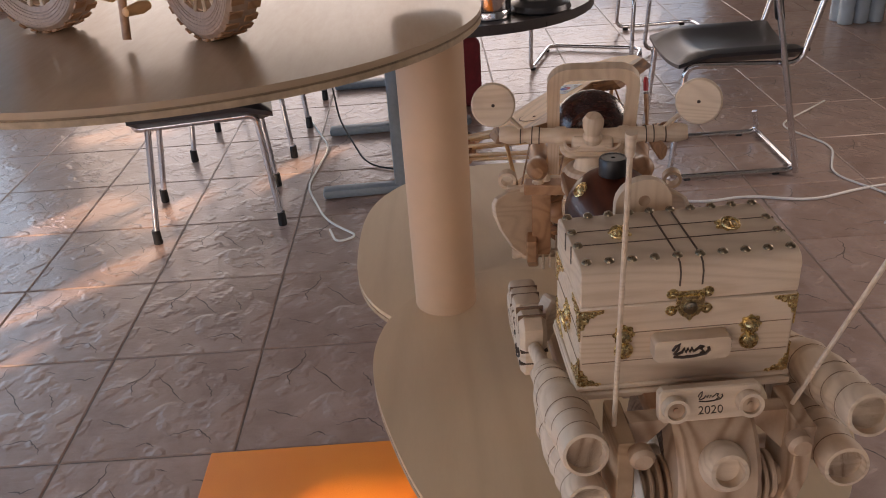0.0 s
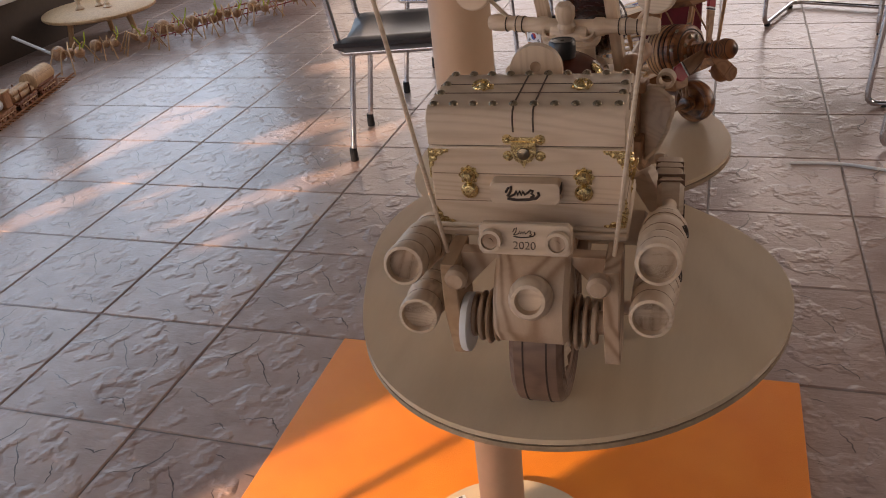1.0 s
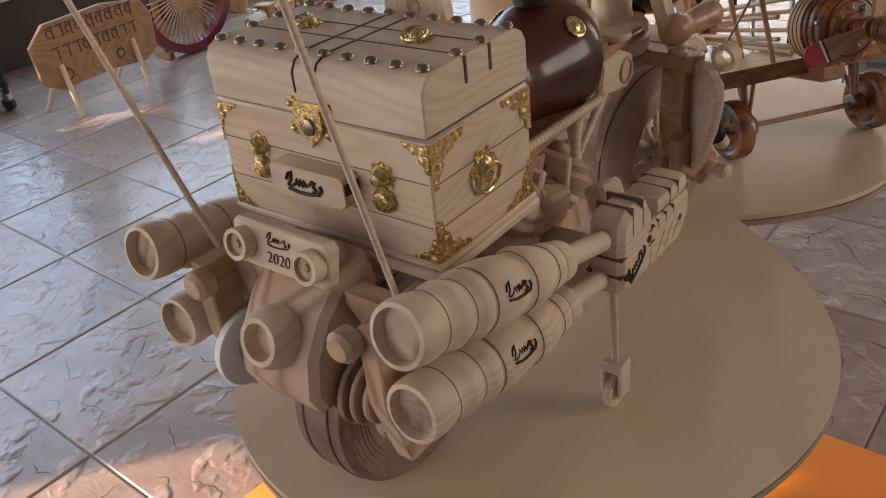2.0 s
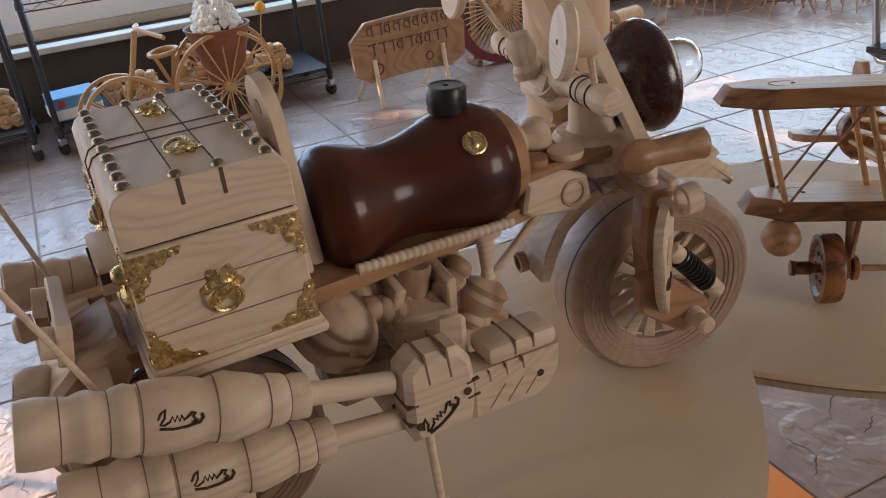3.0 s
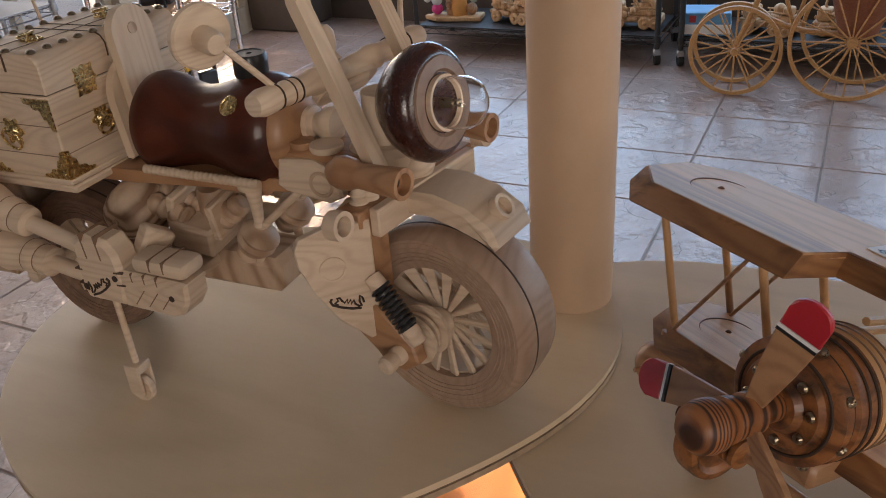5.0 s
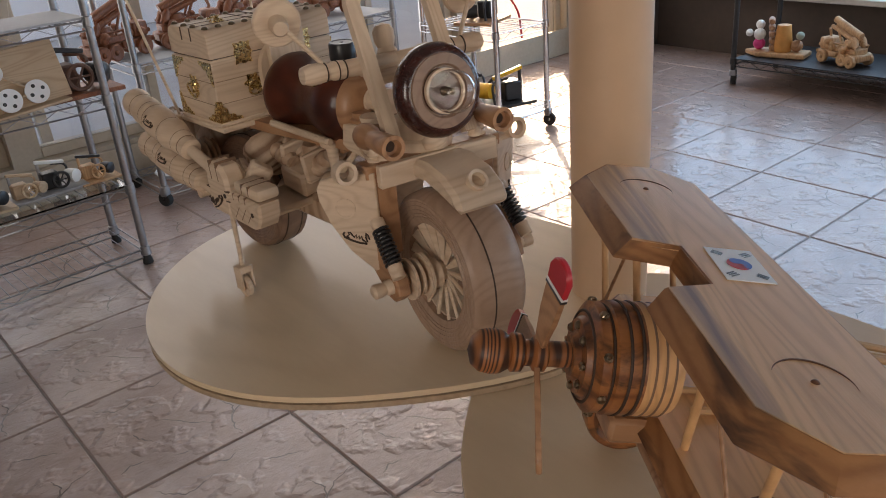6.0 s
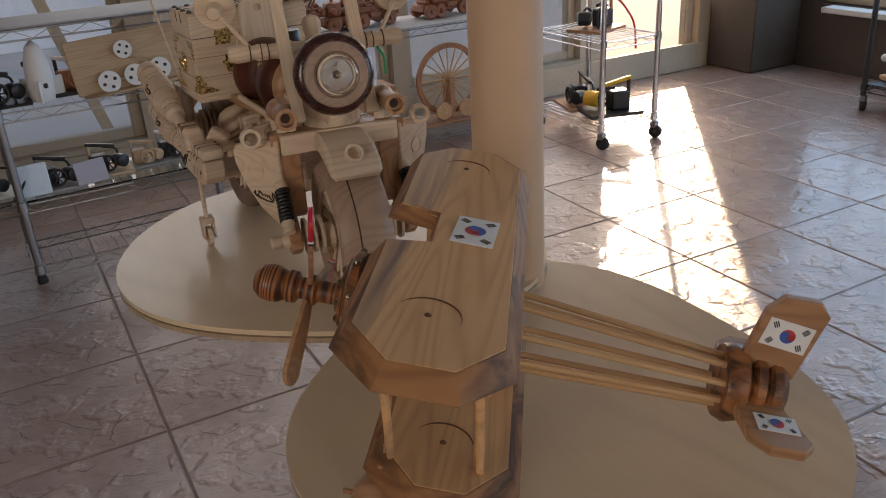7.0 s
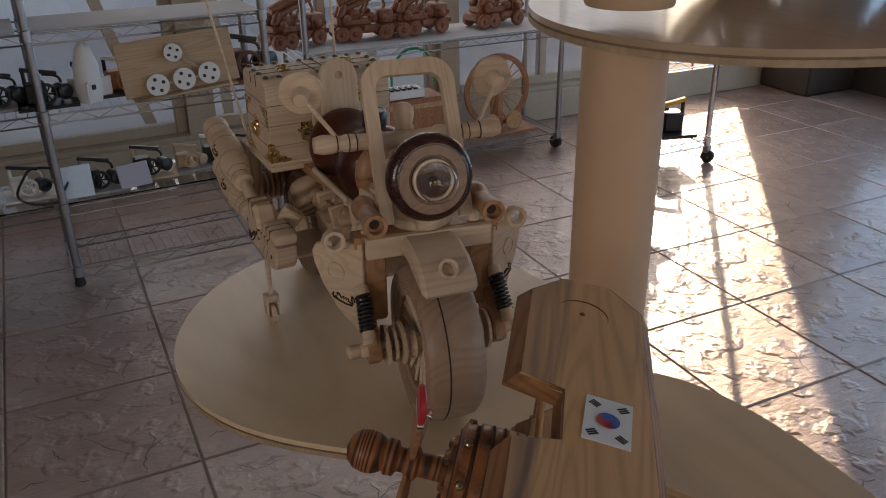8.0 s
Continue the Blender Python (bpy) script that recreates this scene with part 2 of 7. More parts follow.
def lathe(bm, prof, m=None, seg=24, closed=False, start=0.0, sweep=360.0):
    """Turns (radius, height) pairs round z."""
    rings = []
    full = sweep >= 359.9
    count = seg if full else seg + 1
    for r, h in prof:
        if r < 1e-6 and full:
            rings.append([bm.verts.new((0, 0, h))])
        else:
            rings.append([bm.verts.new((r * math.cos(radians(start + sweep * k / seg)), r * math.sin(radians(start + sweep * k / seg)), h)) for k in range(count)])
    pairs = list(zip(rings, rings[1:]))
    if closed:
        pairs.append((rings[-1], rings[0]))
    for a, b in pairs:
        for k in range(count if full else count - 1):
            k2 = (k + 1) % count
            q = [a[k % len(a)], a[k2 % len(a)], b[k2 % len(b)], b[k % len(b)]]
            q = list(dict.fromkeys(q))
            if len(q) > 2:
                bm.faces.new(q)
    if not closed and full:
        for ring, flip in ((rings[0], True), (rings[-1], False)):
            if len(ring) > 2:
                bm.faces.new(ring[::-1] if flip else ring)
    vs = [v for ring in rings for v in ring]
    if m is not None:
        bmesh.ops.transform(bm, matrix=m, verts=vs)
    return bm


def rod(bm, a, b, r, r2=None, seg=12):
    h = (Vector(b) - Vector(a)).length
    return lathe(bm, [(r, 0), (r if r2 is None else r2, h)], aim(a, b), seg)


def tube(bm, pts, r, seg=8, closed=False):
    """A round bar along points."""
    pts = [Vector(p) for p in pts]
    n = len(pts)
    rings = []
    up = None
    for k, p in enumerate(pts):
        if closed:
            d = (pts[(k + 1) % n] - pts[k - 1]).normalized()
        else:
            d = (pts[min(k + 1, n - 1)] - pts[max(k - 1, 0)]).normalized()
        if up is None:
            up = d.orthogonal().normalized()
        up = (up - d * up.dot(d)).normalized()
        side = d.cross(up)
        rr = r[k] if isinstance(r, (list, tuple)) else r
        rings.append([bm.verts.new(p + rr * (math.cos(2 * math.pi * j / seg) * up + math.sin(2 * math.pi * j / seg) * side)) for j in range(seg)])
    for k in range(n if closed else n - 1):
        a, b = rings[k], rings[(k + 1) % n]
        for j in range(seg):
            bm.faces.new((a[j], a[(j + 1) % seg], b[(j + 1) % seg], b[j]))
    if not closed:
        bm.faces.new(rings[0][::-1])
        bm.faces.new(rings[-1])
    return bm


def bend(pts, r, n=5):
    """Rounds the corners of a line of points."""
    pts = [Vector(p) for p in pts]
    out = [pts[0]]
    for a, p, b in zip(pts, pts[1:], pts[2:]):
        u, v = (a - p), (b - p)
        k = min(r, u.length * 0.45, v.length * 0.45)
        s, e = p + u.normalized() * k, p + v.normalized() * k
        for j in range(n + 1):
            t = j / n
            out.append(s * (1 - t) ** 2 + p * 2 * t * (1 - t) + e * t * t)
    out.append(pts[-1])
    return out


def plate(bm, outline, thick, m=None, bevel=0.0):
    """A flat board: outline in x and y, thickness along z, centred."""
    lo = [bm.verts.new((x, y, -thick / 2)) for x, y in outline]
    hi = [bm.verts.new((x, y, thick / 2)) for x, y in outline]
    n = len(lo)
    f = [bm.faces.new(lo[::-1]), bm.faces.new(hi)]
    for k in range(n):
        bm.faces.new((lo[k], lo[(k + 1) % n], hi[(k + 1) % n], hi[k]))
    vs = lo + hi
    if bevel:
        es = list({e for face in f for e in face.edges})
        r = bmesh.ops.bevel(bm, geom=es, offset=bevel, segments=1, affect="EDGES", profile=0.5)
        vs = list({v for face in r["faces"] for v in face.verts} | {v for v in vs if v.is_valid})
    if m is not None:
        bmesh.ops.transform(bm, matrix=m, verts=vs)
    return bm


def ball(bm, c, r, m=None, seg=16, squash=1.0):
    prof = [(r * math.sin(math.pi * k / 8), -r * squash * math.cos(math.pi * k / 8)) for k in range(9)]
    prof[0], prof[-1] = (0, prof[0][1]), (0, prof[-1][1])
    return lathe(bm, prof, Matrix.Translation(c) @ (m or Matrix()), seg)


def ring(bm, R, r, m=None, seg=24, sub=8):
    return lathe(bm, [(R + r * math.cos(2 * math.pi * k / sub), r * math.sin(2 * math.pi * k / sub)) for k in range(sub)], m, seg, closed=True)


def hollow(bm, R, r, h, m=None, seg=20):
    """A tube with a bore."""
    return lathe(bm, [(R, 0), (R, h), (r, h), (r, 0)], m, seg, closed=True)


def mesh_of(bm, name, material, angle=38):
    bmesh.ops.recalc_face_normals(bm, faces=bm.faces)
    me = bpy.data.meshes.new(name)
    bm.to_mesh(me)
    bm.free()
    me.materials.append(material)
    me.polygons.foreach_set("use_smooth", [True] * len(me.polygons))
    me.set_sharp_from_angle(angle=radians(angle))
    return me


def part(name, bm, material, parent, label=""):
    ob = new(name, mesh_of(bm, name, material))
    ob.parent = parent
    return tagged(ob, label)


def thing(name, label, category, m=None, group="", kind=""):
    ob = new(name)
    ob.empty_display_size = 0.05
    ob.matrix_basis = m if m is not None else Matrix()
    return tagged(ob, label, category, group, kind)


def single(name, bm, material, label, category, m=None, group="", kind=""):
    ob = new(name, mesh_of(bm, name, material))
    ob.matrix_basis = m if m is not None else Matrix()
    return tagged(ob, label, category, group, kind)


def B():
    return bmesh.new()


def arc(cx, cy, r, a0, a1, n):
    return [(cx + r * math.cos(radians(a0 + (a1 - a0) * k / n)), cy + r * math.sin(radians(a0 + (a1 - a0) * k / n))) for k in range(n + 1)]

# ---- the room ----
TILE_W = 0.4
X0, X1, Y0, Y1 = -2.76, 3.6, -3.55, 5.6
TOP = 2.9


def wall_with_holes(name, along, at, lo, hi, holes, material, thick=0.16, top=TOP, face=1):
    """A wall on the plane along = at; holes are (start, end, bottom, top). It is cut into blocks round its holes."""
    bm = B()
    cuts = sorted({lo, hi, *(v for h in holes for v in h[:2])})
    for a, b in zip(cuts, cuts[1:]):
        mid = (a + b) / 2
        over = sorted((h[2], h[3]) for h in holes if h[0] <= mid <= h[1])
        z = 0.0
        for s, e in [*over, (top, top)]:
            if s - z > 0.005:
                c, size = (z + s) / 2, s - z
                if along == "x":
                    box(bm, (thick, b - a, size), M(at + face * thick / 2, mid, c))
                else:
                    box(bm, (b - a, thick, size), M(mid, at + face * thick / 2, c))
            z = e
    bmesh.ops.remove_doubles(bm, verts=bm.verts, dist=0.0005)
    return single(name, bm, material, "", "wall", kind="structure")


WEST = [(-3.1, 0.5, 0.36, 2.3), (0.75, 2.45, 0.36, 2.2), (2.6, 4.6, 0.36, 2.2)]
SOUTH = [(-2.32, -1.62, 0.04, 1.88), (-1.46, -0.42, 0.17, 2.15), (-0.34, 0.76, 0.17, 2.15), (0.84, 1.94, 0.17, 2.15), (2.02, 3.1, 0.17, 2.15)]
# unseen window, added as an opening for the east fill light
EAST = [(0.2, 1.5, 0.9, 2.1)]
# unseen windows, added as openings for the far fill light
NORTH = [(-1.8, 0.6, 0.3, 2.3), (0.8, 3.3, 0.1, 2.3)]
tagged(wall_with_holes("wall_west", "x", X0, Y0 - 0.16, Y1 + 0.16, WEST, WALL_BROWN, face=-1), "dark brown rendered wall with window openings")
tagged(wall_with_holes("wall_south", "y", Y0, X0, X1, SOUTH, FRAME_CREAM, face=-1), "cream glazed wall behind the shelves")
tagged(wall_with_holes("wall_north", "y", Y1, X0, X1, NORTH, WALL_CREAM, face=1), "unseen cream wall with large added windows")
tagged(wall_with_holes("wall_east", "x", X1, Y0 - 0.16, Y1 + 0.16, EAST, WALL_CREAM, face=1), "plain cream wall")
bm = box(B(), (X1 - X0 + 0.32, Y1 - Y0 + 0.32, 0.12), M((X0 + X1) / 2, (Y0 + Y1) / 2, TOP + 0.06))
single("ceiling", bm, CEIL, "plain pale ceiling", "ceiling", kind="structure")
bm = box(B(), (0.36, 0.34, TOP - 0.01), M(X0 + 0.18 + 0.004, Y0 + 0.17 + 0.004, TOP / 2), 0.006)
single("pillar", bm, WALL_BROWN, "dark brown corner pillar beside the glass door", "pillar", kind="structure")
bm = box(B(), (400, 400, 0.02), M(0, 0, -0.06))
single("ground", bm, plain("pale_paving", (0.55, 0.53, 0.50), 0.8, scale=3), "pale paving outside the building", "ground", kind="structure")


bm = box(B(), (11.6, 0.2, 4.7), M(0.8, -8.0, 2.3), 0.01)
single("neighbour_wall", bm, plain("pale_blue_render", (0.83, 0.86, 0.91), 0.85, vary=0.05, scale=8), "pale blue rendered wall outside the windows", "wall", kind="structure")
# unseen wall, added to keep the sun off the farther side windows
bm = box(B(), (0.2, 11.6, 4.5), M(-6.1, 2.5, 2.2), 0.01)
single("neighbour_wall", bm, bpy.data.materials["pale_blue_render"], "unseen pale blue wall added beyond the side windows against the sun", "wall", kind="structure")

def streak_screen(x, lo, hi, top, gaps):
    """An added, unseen screen on the plane x; its ragged gaps shape sun streaks: (y, z, half length, half width, lean).
    """
    bm = B()
    rings = [[(lo, 0.0), (hi, 0.0), (hi, top), (lo, top)]]
    rnd = random.Random(5)
    for y, z, a, b, lean in gaps:
        c, d = math.cos(radians(lean)), math.sin(radians(lean))
        p, q = rnd.uniform(0, 6), rnd.uniform(0, 6)
        loop = []
        for k in range(28):
            t = 2 * math.pi * k / 28
            r = 1.0 + 0.16 * math.sin(3 * t + p) + 0.12 * math.sin(7 * t + q)
            u, v = a * r * math.cos(t), b * r * math.sin(t)
            loop.append((y + u * c - v * d, z + u * d + v * c))
        rings.append(loop)
    for loop in rings:
        vs = [bm.verts.new((x, y, z)) for y, z in loop]
        for k in range(len(vs)):
            bm.edges.new((vs[k], vs[(k + 1) % len(vs)]))
    bmesh.ops.triangle_fill(bm, use_beauty=True, use_dissolve=False, edges=list(bm.edges), normal=(1, 0, 0))
    side = bmesh.ops.extrude_face_region(bm, geom=list(bm.faces))["geom"]
    bmesh.ops.translate(bm, vec=(-0.02, 0, 0), verts=[v for v in side if isinstance(v, bmesh.types.BMVert)])
    bmesh.ops.recalc_face_normals(bm, faces=bm.faces)
    return bm


# gaps placed to lay sun streaks on the floor; the screen is added
GAPS = [(-1.73, 1.57, 0.36, 0.11, 4), (-2.55, 1.64, 0.165, 0.10, 26), (-2.84, 1.85, 0.11, 0.045, -6), (-3.32, 2.14, 0.09, 0.19, 20), (-3.62, 2.12, 0.09, 0.04, -4), (-2.54, 2.02, 0.20, 0.085, -28), (-2.97, 2.23, 0.17, 0.07, -24),
        (-1.58, 1.97, 0.31, 0.07, -25), (-3.18, 2.52, 0.15, 0.09, -40), (-1.56, 1.06, 0.12, 0.018, 1), (-1.50, 1.21, 0.12, 0.04, 7), (-2.02, 1.24, 0.18, 0.08, 16), (0.25, 1.30, 0.14, 0.09, -60)]
single("yard_wall", streak_screen(-3.6, -4.6, 0.6, 2.9, GAPS), bpy.data.materials["pale_blue_render"], "unseen pale blue screen added so its ragged gaps shape sun streaks", "wall", kind="structure")


def window(name, along, at, a, b, lo, hi, bars):
    """A window in an opening: frame, glazing bars, pane and sill."""
    w, h = b - a, hi - lo
    turn = M(at, (a + b) / 2, lo, 0, 0, 90) if along == "x" else M((a + b) / 2, at, lo)
    win = thing(name, "cream framed window with clear panes", "window", turn, kind="structure")
    bm = B()
    t = 0.045
    for x in (-w / 2 + t / 2, w / 2 - t / 2):
        box(bm, (t, 0.06, h), M(x, 0, h / 2), 0.004)
    for z in (t / 2, h - t / 2):
        box(bm, (w - 2 * t, 0.056, t), M(0, 0, z), 0.004)
    part("window_frame", bm, FRAME_CREAM, win)
    bm = B()
    for k in range(1, bars):
        box(bm, (0.04, 0.045, h - 2 * t), M(-w / 2 + w * k / bars, 0, h / 2), 0.003)
    if bars > 1:
        part("glazing_bar", bm, FRAME_CREAM, win)
    else:
        bm.free()
    pane = part("pane", box(B(), (w - 2 * t, 0.005, h - 2 * t), M(0, 0.012, h / 2)), CLEAR, win)
    pane.visible_shadow = False
    return win


for k, (a, b, lo, hi) in enumerate(WEST):
    w = window("window_%d" % (k + 1), "x", X0 - 0.1, a, b, lo, hi, 2 if b - a > 3 else 1)
for k, (a, b, lo, hi) in enumerate(SOUTH):
    window("window_%d" % (k + 4), "y", Y0 - 0.08, a, b, lo, hi, 1 if k == 0 else 2)
for k, (a, b, lo, hi) in enumerate(NORTH):
    window("window_%d" % (k + 9), "y", Y1 + 0.08, a, b, lo, hi, 3)
for k, (a, b, lo, hi) in enumerate(EAST):
    window("window_%d" % (k + 11), "x", X1 + 0.08, a, b, lo, hi, 2)
bm = box(B(), (0.10, 5.6, 0.03), M(X0 + 0.05, -0.2, 0.345), 0.004)
single("window_sill", bm, plain("pale_stone_sill", (0.55, 0.53, 0.50), 0.5), "pale stone sill along the brown wall", "sill", kind="structure")

bm = box(B(), (X1 - X0 - 0.42, 0.02, 0.15), M((X0 + X1) / 2 + 0.2, Y0 + 0.0125, 0.076), 0.003)
single("baseboard", bm, FRAME_CREAM, "cream skirting under the glazed wall", "baseboard", kind="structure")

# floor slab; its tiles are laid at the end
bm = box(B(), (X1 - X0, Y1 - Y0, 0.04), M((X0 + X1) / 2, (Y0 + Y1) / 2, -0.0235))
floor = single("floor", bm, GROUT, "rose-grey slate-look tiled floor with dark joints", "floor", kind="structure")

# ---- the display stand ----
POLE = Vector((0.905, -0.584))
PLY_T = 0.013


def egg(centre, waves, inset=0.0, n=96):
    """An egg-shaped outline round a centre: a mean radius and its waves (cosine and sine by turns)."""
    out = []
    for k in range(n):
        a = 2 * math.pi * k / n
        r = waves[0] - inset
        for j in range(1, len(waves)):
            r += waves[j] * (math.cos if j % 2 else math.sin)((j + 1) // 2 * a)
        out.append((centre[0] + r * math.cos(a), centre[1] + r * math.sin(a)))
    return out


single("foam_mat", box(B(), (1.06, 1.06, 0.012), M(0, 0, 0.006), 0.004, 2), ORANGE, "orange textured foam mat lying on the tiles", "mat", M(0.884, -0.538, 0.0, 0, 0, 0.3))
stand = thing("display_stand", "paper tube pole carrying plywood petal shelves on a round base", "display stand", M(POLE.x, POLE.y, 0.0125))
part("base_plate", lathe(B(), [(0, 0), (0.172, 0), (0.175, 0.003), (0.175, 0.013), (0.172, 0.016), (0, 0.016)], None, 64), PLYWOOD, stand, "round plywood base")
bm = B()
lathe(bm, [(0.0368, 0.0162), (0.0368, 1.065)], None, 40)
part("pole", bm, TUBE, stand, "tan paper tube")
bm = B()
lathe(bm, [(0.0364, 1.089), (0.0374, 1.091), (0.0368, 1.70)], None, 40)
part("upper_pole", bm, TUBE, stand, "tan paper tube with a torn lower edge")
SHELVES = [((1.0, -0.37), 0.717, (0.235, -0.0054, -0.0112, -0.0134, 0.0106, 0.0119, 0.0011, -0.0009, -0.0054)),
           ((1.05, -0.785), 0.731, (0.2412, -0.0016, 0.0057, -0.0131, -0.0196, 0.011, 0.005, -0.0008, 0.0015)),
           ((0.69, -0.61), 1.088, (0.2593, -0.0103, -0.0017, 0.015, 0.0058, 0.0097, 0.0017, -0.0033, 0.0033))]
for (c, z, waves) in SHELVES:
    off = (c[0] - POLE.x, c[1] - POLE.y)
    out = egg(off, waves)
    inn = egg(off, waves, 0.0012)
    zl = z - 0.0125
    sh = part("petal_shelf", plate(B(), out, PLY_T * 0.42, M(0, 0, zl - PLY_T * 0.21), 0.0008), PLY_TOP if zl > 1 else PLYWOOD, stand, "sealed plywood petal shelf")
    part("ply_core", plate(B(), inn, PLY_T * 0.16, M(0, 0, zl - PLY_T * 0.5)), PLY_DARK, sh, "dark glued ply layer")
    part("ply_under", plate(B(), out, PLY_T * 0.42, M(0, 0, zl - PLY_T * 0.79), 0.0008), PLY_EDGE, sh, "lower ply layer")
bm = B()
for i in range(5):
    for j in range(5):
        if (i * 3 + j * 5 + i * j) % 3:
            box(bm, (0.0036, 0.0032, 0.0004), M(-0.112, 0.098, 0.0168, 0, 0, 35) @ M((i - 2) * 0.0037, (j - 2) * 0.0033, 0))
st0 = part("sticker", box(B(), (0.022, 0.020, 0.0006), M(-0.112, 0.098, 0.0163, 0, 0, 35)), PAPER_WHITE, stand, "small black and white printed label")
part("print", bm, BLACK, st0)

# ---- the wooden motorcycle ----
BIKE = M(1.0655, -0.8135, 0.731, 0, 0, 1.8)
bike = thing("model_motorcycle", "pale pine model motorcycle with a studded chest on a plywood shelf", "model motorcycle", BIKE)


def across(x, y, z):
    """A pose whose z axis runs along x."""
    return M(x, y, z, 0, 90, 0)


def ahead(x, y, z, tilt=0.0, turn=0.0):
    """A pose whose z axis runs forward (+y), tipped up by tilt and turned to the right by turn."""
    return M(x, y, z, 0, 0, -turn) @ M(0, 0, 0, -90 + tilt, 0, 0)


def mark(bm, w, m, r=0.0006):
    """A burnt-in scribble of script strokes, w wide, in the xy plane of m."""
    pts = [(-0.5, 0.02), (-0.42, 0.2), (-0.33, 0.28), (-0.36, 0.05), (-0.46, -0.12), (-0.38, -0.14), (-0.25, -0.06), (-0.2, 0.08), (-0.15, -0.08), (-0.1, 0.08), (-0.05, -0.08),
           (0.0, 0.08), (0.05, -0.06), (0.14, 0.02), (0.22, 0.12), (0.3, 0.1), (0.24, 0.0), (0.32, -0.1), (0.22, -0.16)]
    tube(bm, [m @ Vector((x * w, y * w * 0.8, 0)) for x, y in pts], r, 5)
    pts = [(-0.46, -0.22), (-0.2, -0.27), (0.1, -0.25), (0.38, -0.18), (0.46, -0.05), (0.43, 0.06)]
    tube(bm, [m @ Vector((x * w, y * w * 0.8, 0)) for x, y in pts], r * 1.2, 5)
    return bm


def grooves(parent, m, zs, prof, depth=0.0003):
    """Thin scorched rings round a turned part of that profile."""
    bm = B()
    for z in zs:
        R = float(np.interp(z, [h for _, h in prof], [r for r, _ in prof]))
        lathe(bm, [(R - 0.002, z - depth), (R + 0.00025, z - depth), (R + 0.00025, z + depth), (R - 0.002, z + depth)], m, 24, closed=True)
    return tagged(part("burnt_ring", bm, SCORCH_AND_SHADE, parent), kind="stuff")


def wheel(parent, name, m, R, W, spokes, grooves_at, tyre=None):
    """A wooden wheel: tyre of three glued rings, rim, hub, spokes. The axle is the pose's z axis."""
    w = part(name, lathe(B(), [(0.61 * R, -W * 0.42), (0.80 * R, -W / 2), (0.92 * R, -W / 2), (0.985 * R, -W * 0.40), (R, -W * 0.2), (R, W * 0.2), (0.985 * R, W * 0.40), (0.92 * R, W / 2), (0.80 * R, W / 2), (0.61 * R, W * 0.42)], m, 72, closed=True), tyre or TYRE_WOOD, parent, "turned brown wood tyre")
    for s in (-1, 1):
        for k in (0.70, 0.74, 0.79, 0.84, 0.89):
            z = s * W * float(np.interp(k, (0.60, 0.80, 0.92), (0.42, 0.5, 0.5)))
            part("tyre_bead", ring(B(), k * R, 0.0007 if k < 0.8 else 0.0004, m @ M(0, 0, z), 48, 5), tyre or TYRE_WOOD, w)
    bm = B()
    for z in grooves_at:
        hollow(bm, R + 0.0003, R - 0.004, 0.0014, m @ M(0, 0, z * W - 0.0007), 72)
    part("tread_groove", bm, BURN_AND_SHADE, w)
    part("rim", lathe(B(), [(0.59 * R, -W * 0.3), (0.61 * R + 0.001, -W * 0.3), (0.61 * R + 0.001, W * 0.3), (0.59 * R, W * 0.3)], m, 48, closed=True), PINE, w)
    part("hub", lathe(B(), [(0, -W * 0.62), (0.012, -W * 0.62), (0.014, -W * 0.4), (0.009, -W * 0.36), (0.009, W * 0.36), (0.014, W * 0.4), (0.012, W * 0.62), (0, W * 0.62)], m, 24), PINE, w)
    for s in (-1, 1):
        for k in range(spokes):
            a = 360 * k / spokes + (s > 0) * 180 / spokes
            mm = m @ M(0, 0, s * W * 0.24, 0, 0, a) @ M(0, 0, 0, 26, -s * 6, 0)
            part("spoke", plate(B(), [(0.010, -0.0016), (0.62 * R, -0.0046), (0.62 * R, 0.0046), (0.010, 0.0016)], 0.0030, mm, 0.0006), PINE, w)
    return w


CX = 0.006
# rear wheel, swing arms, spools
RWY, RWR = -0.150, 0.068
wheel(bike, "rear_wheel", across(CX, RWY, RWR), RWR, 0.042, 14, (-0.22, 0.22), TYRE_DARK)
part("rear_axle", rod(B(), (CX - 0.075, RWY, RWR + 0.018), (CX + 0.078, RWY, RWR + 0.018), 0.006), PINE, bike)
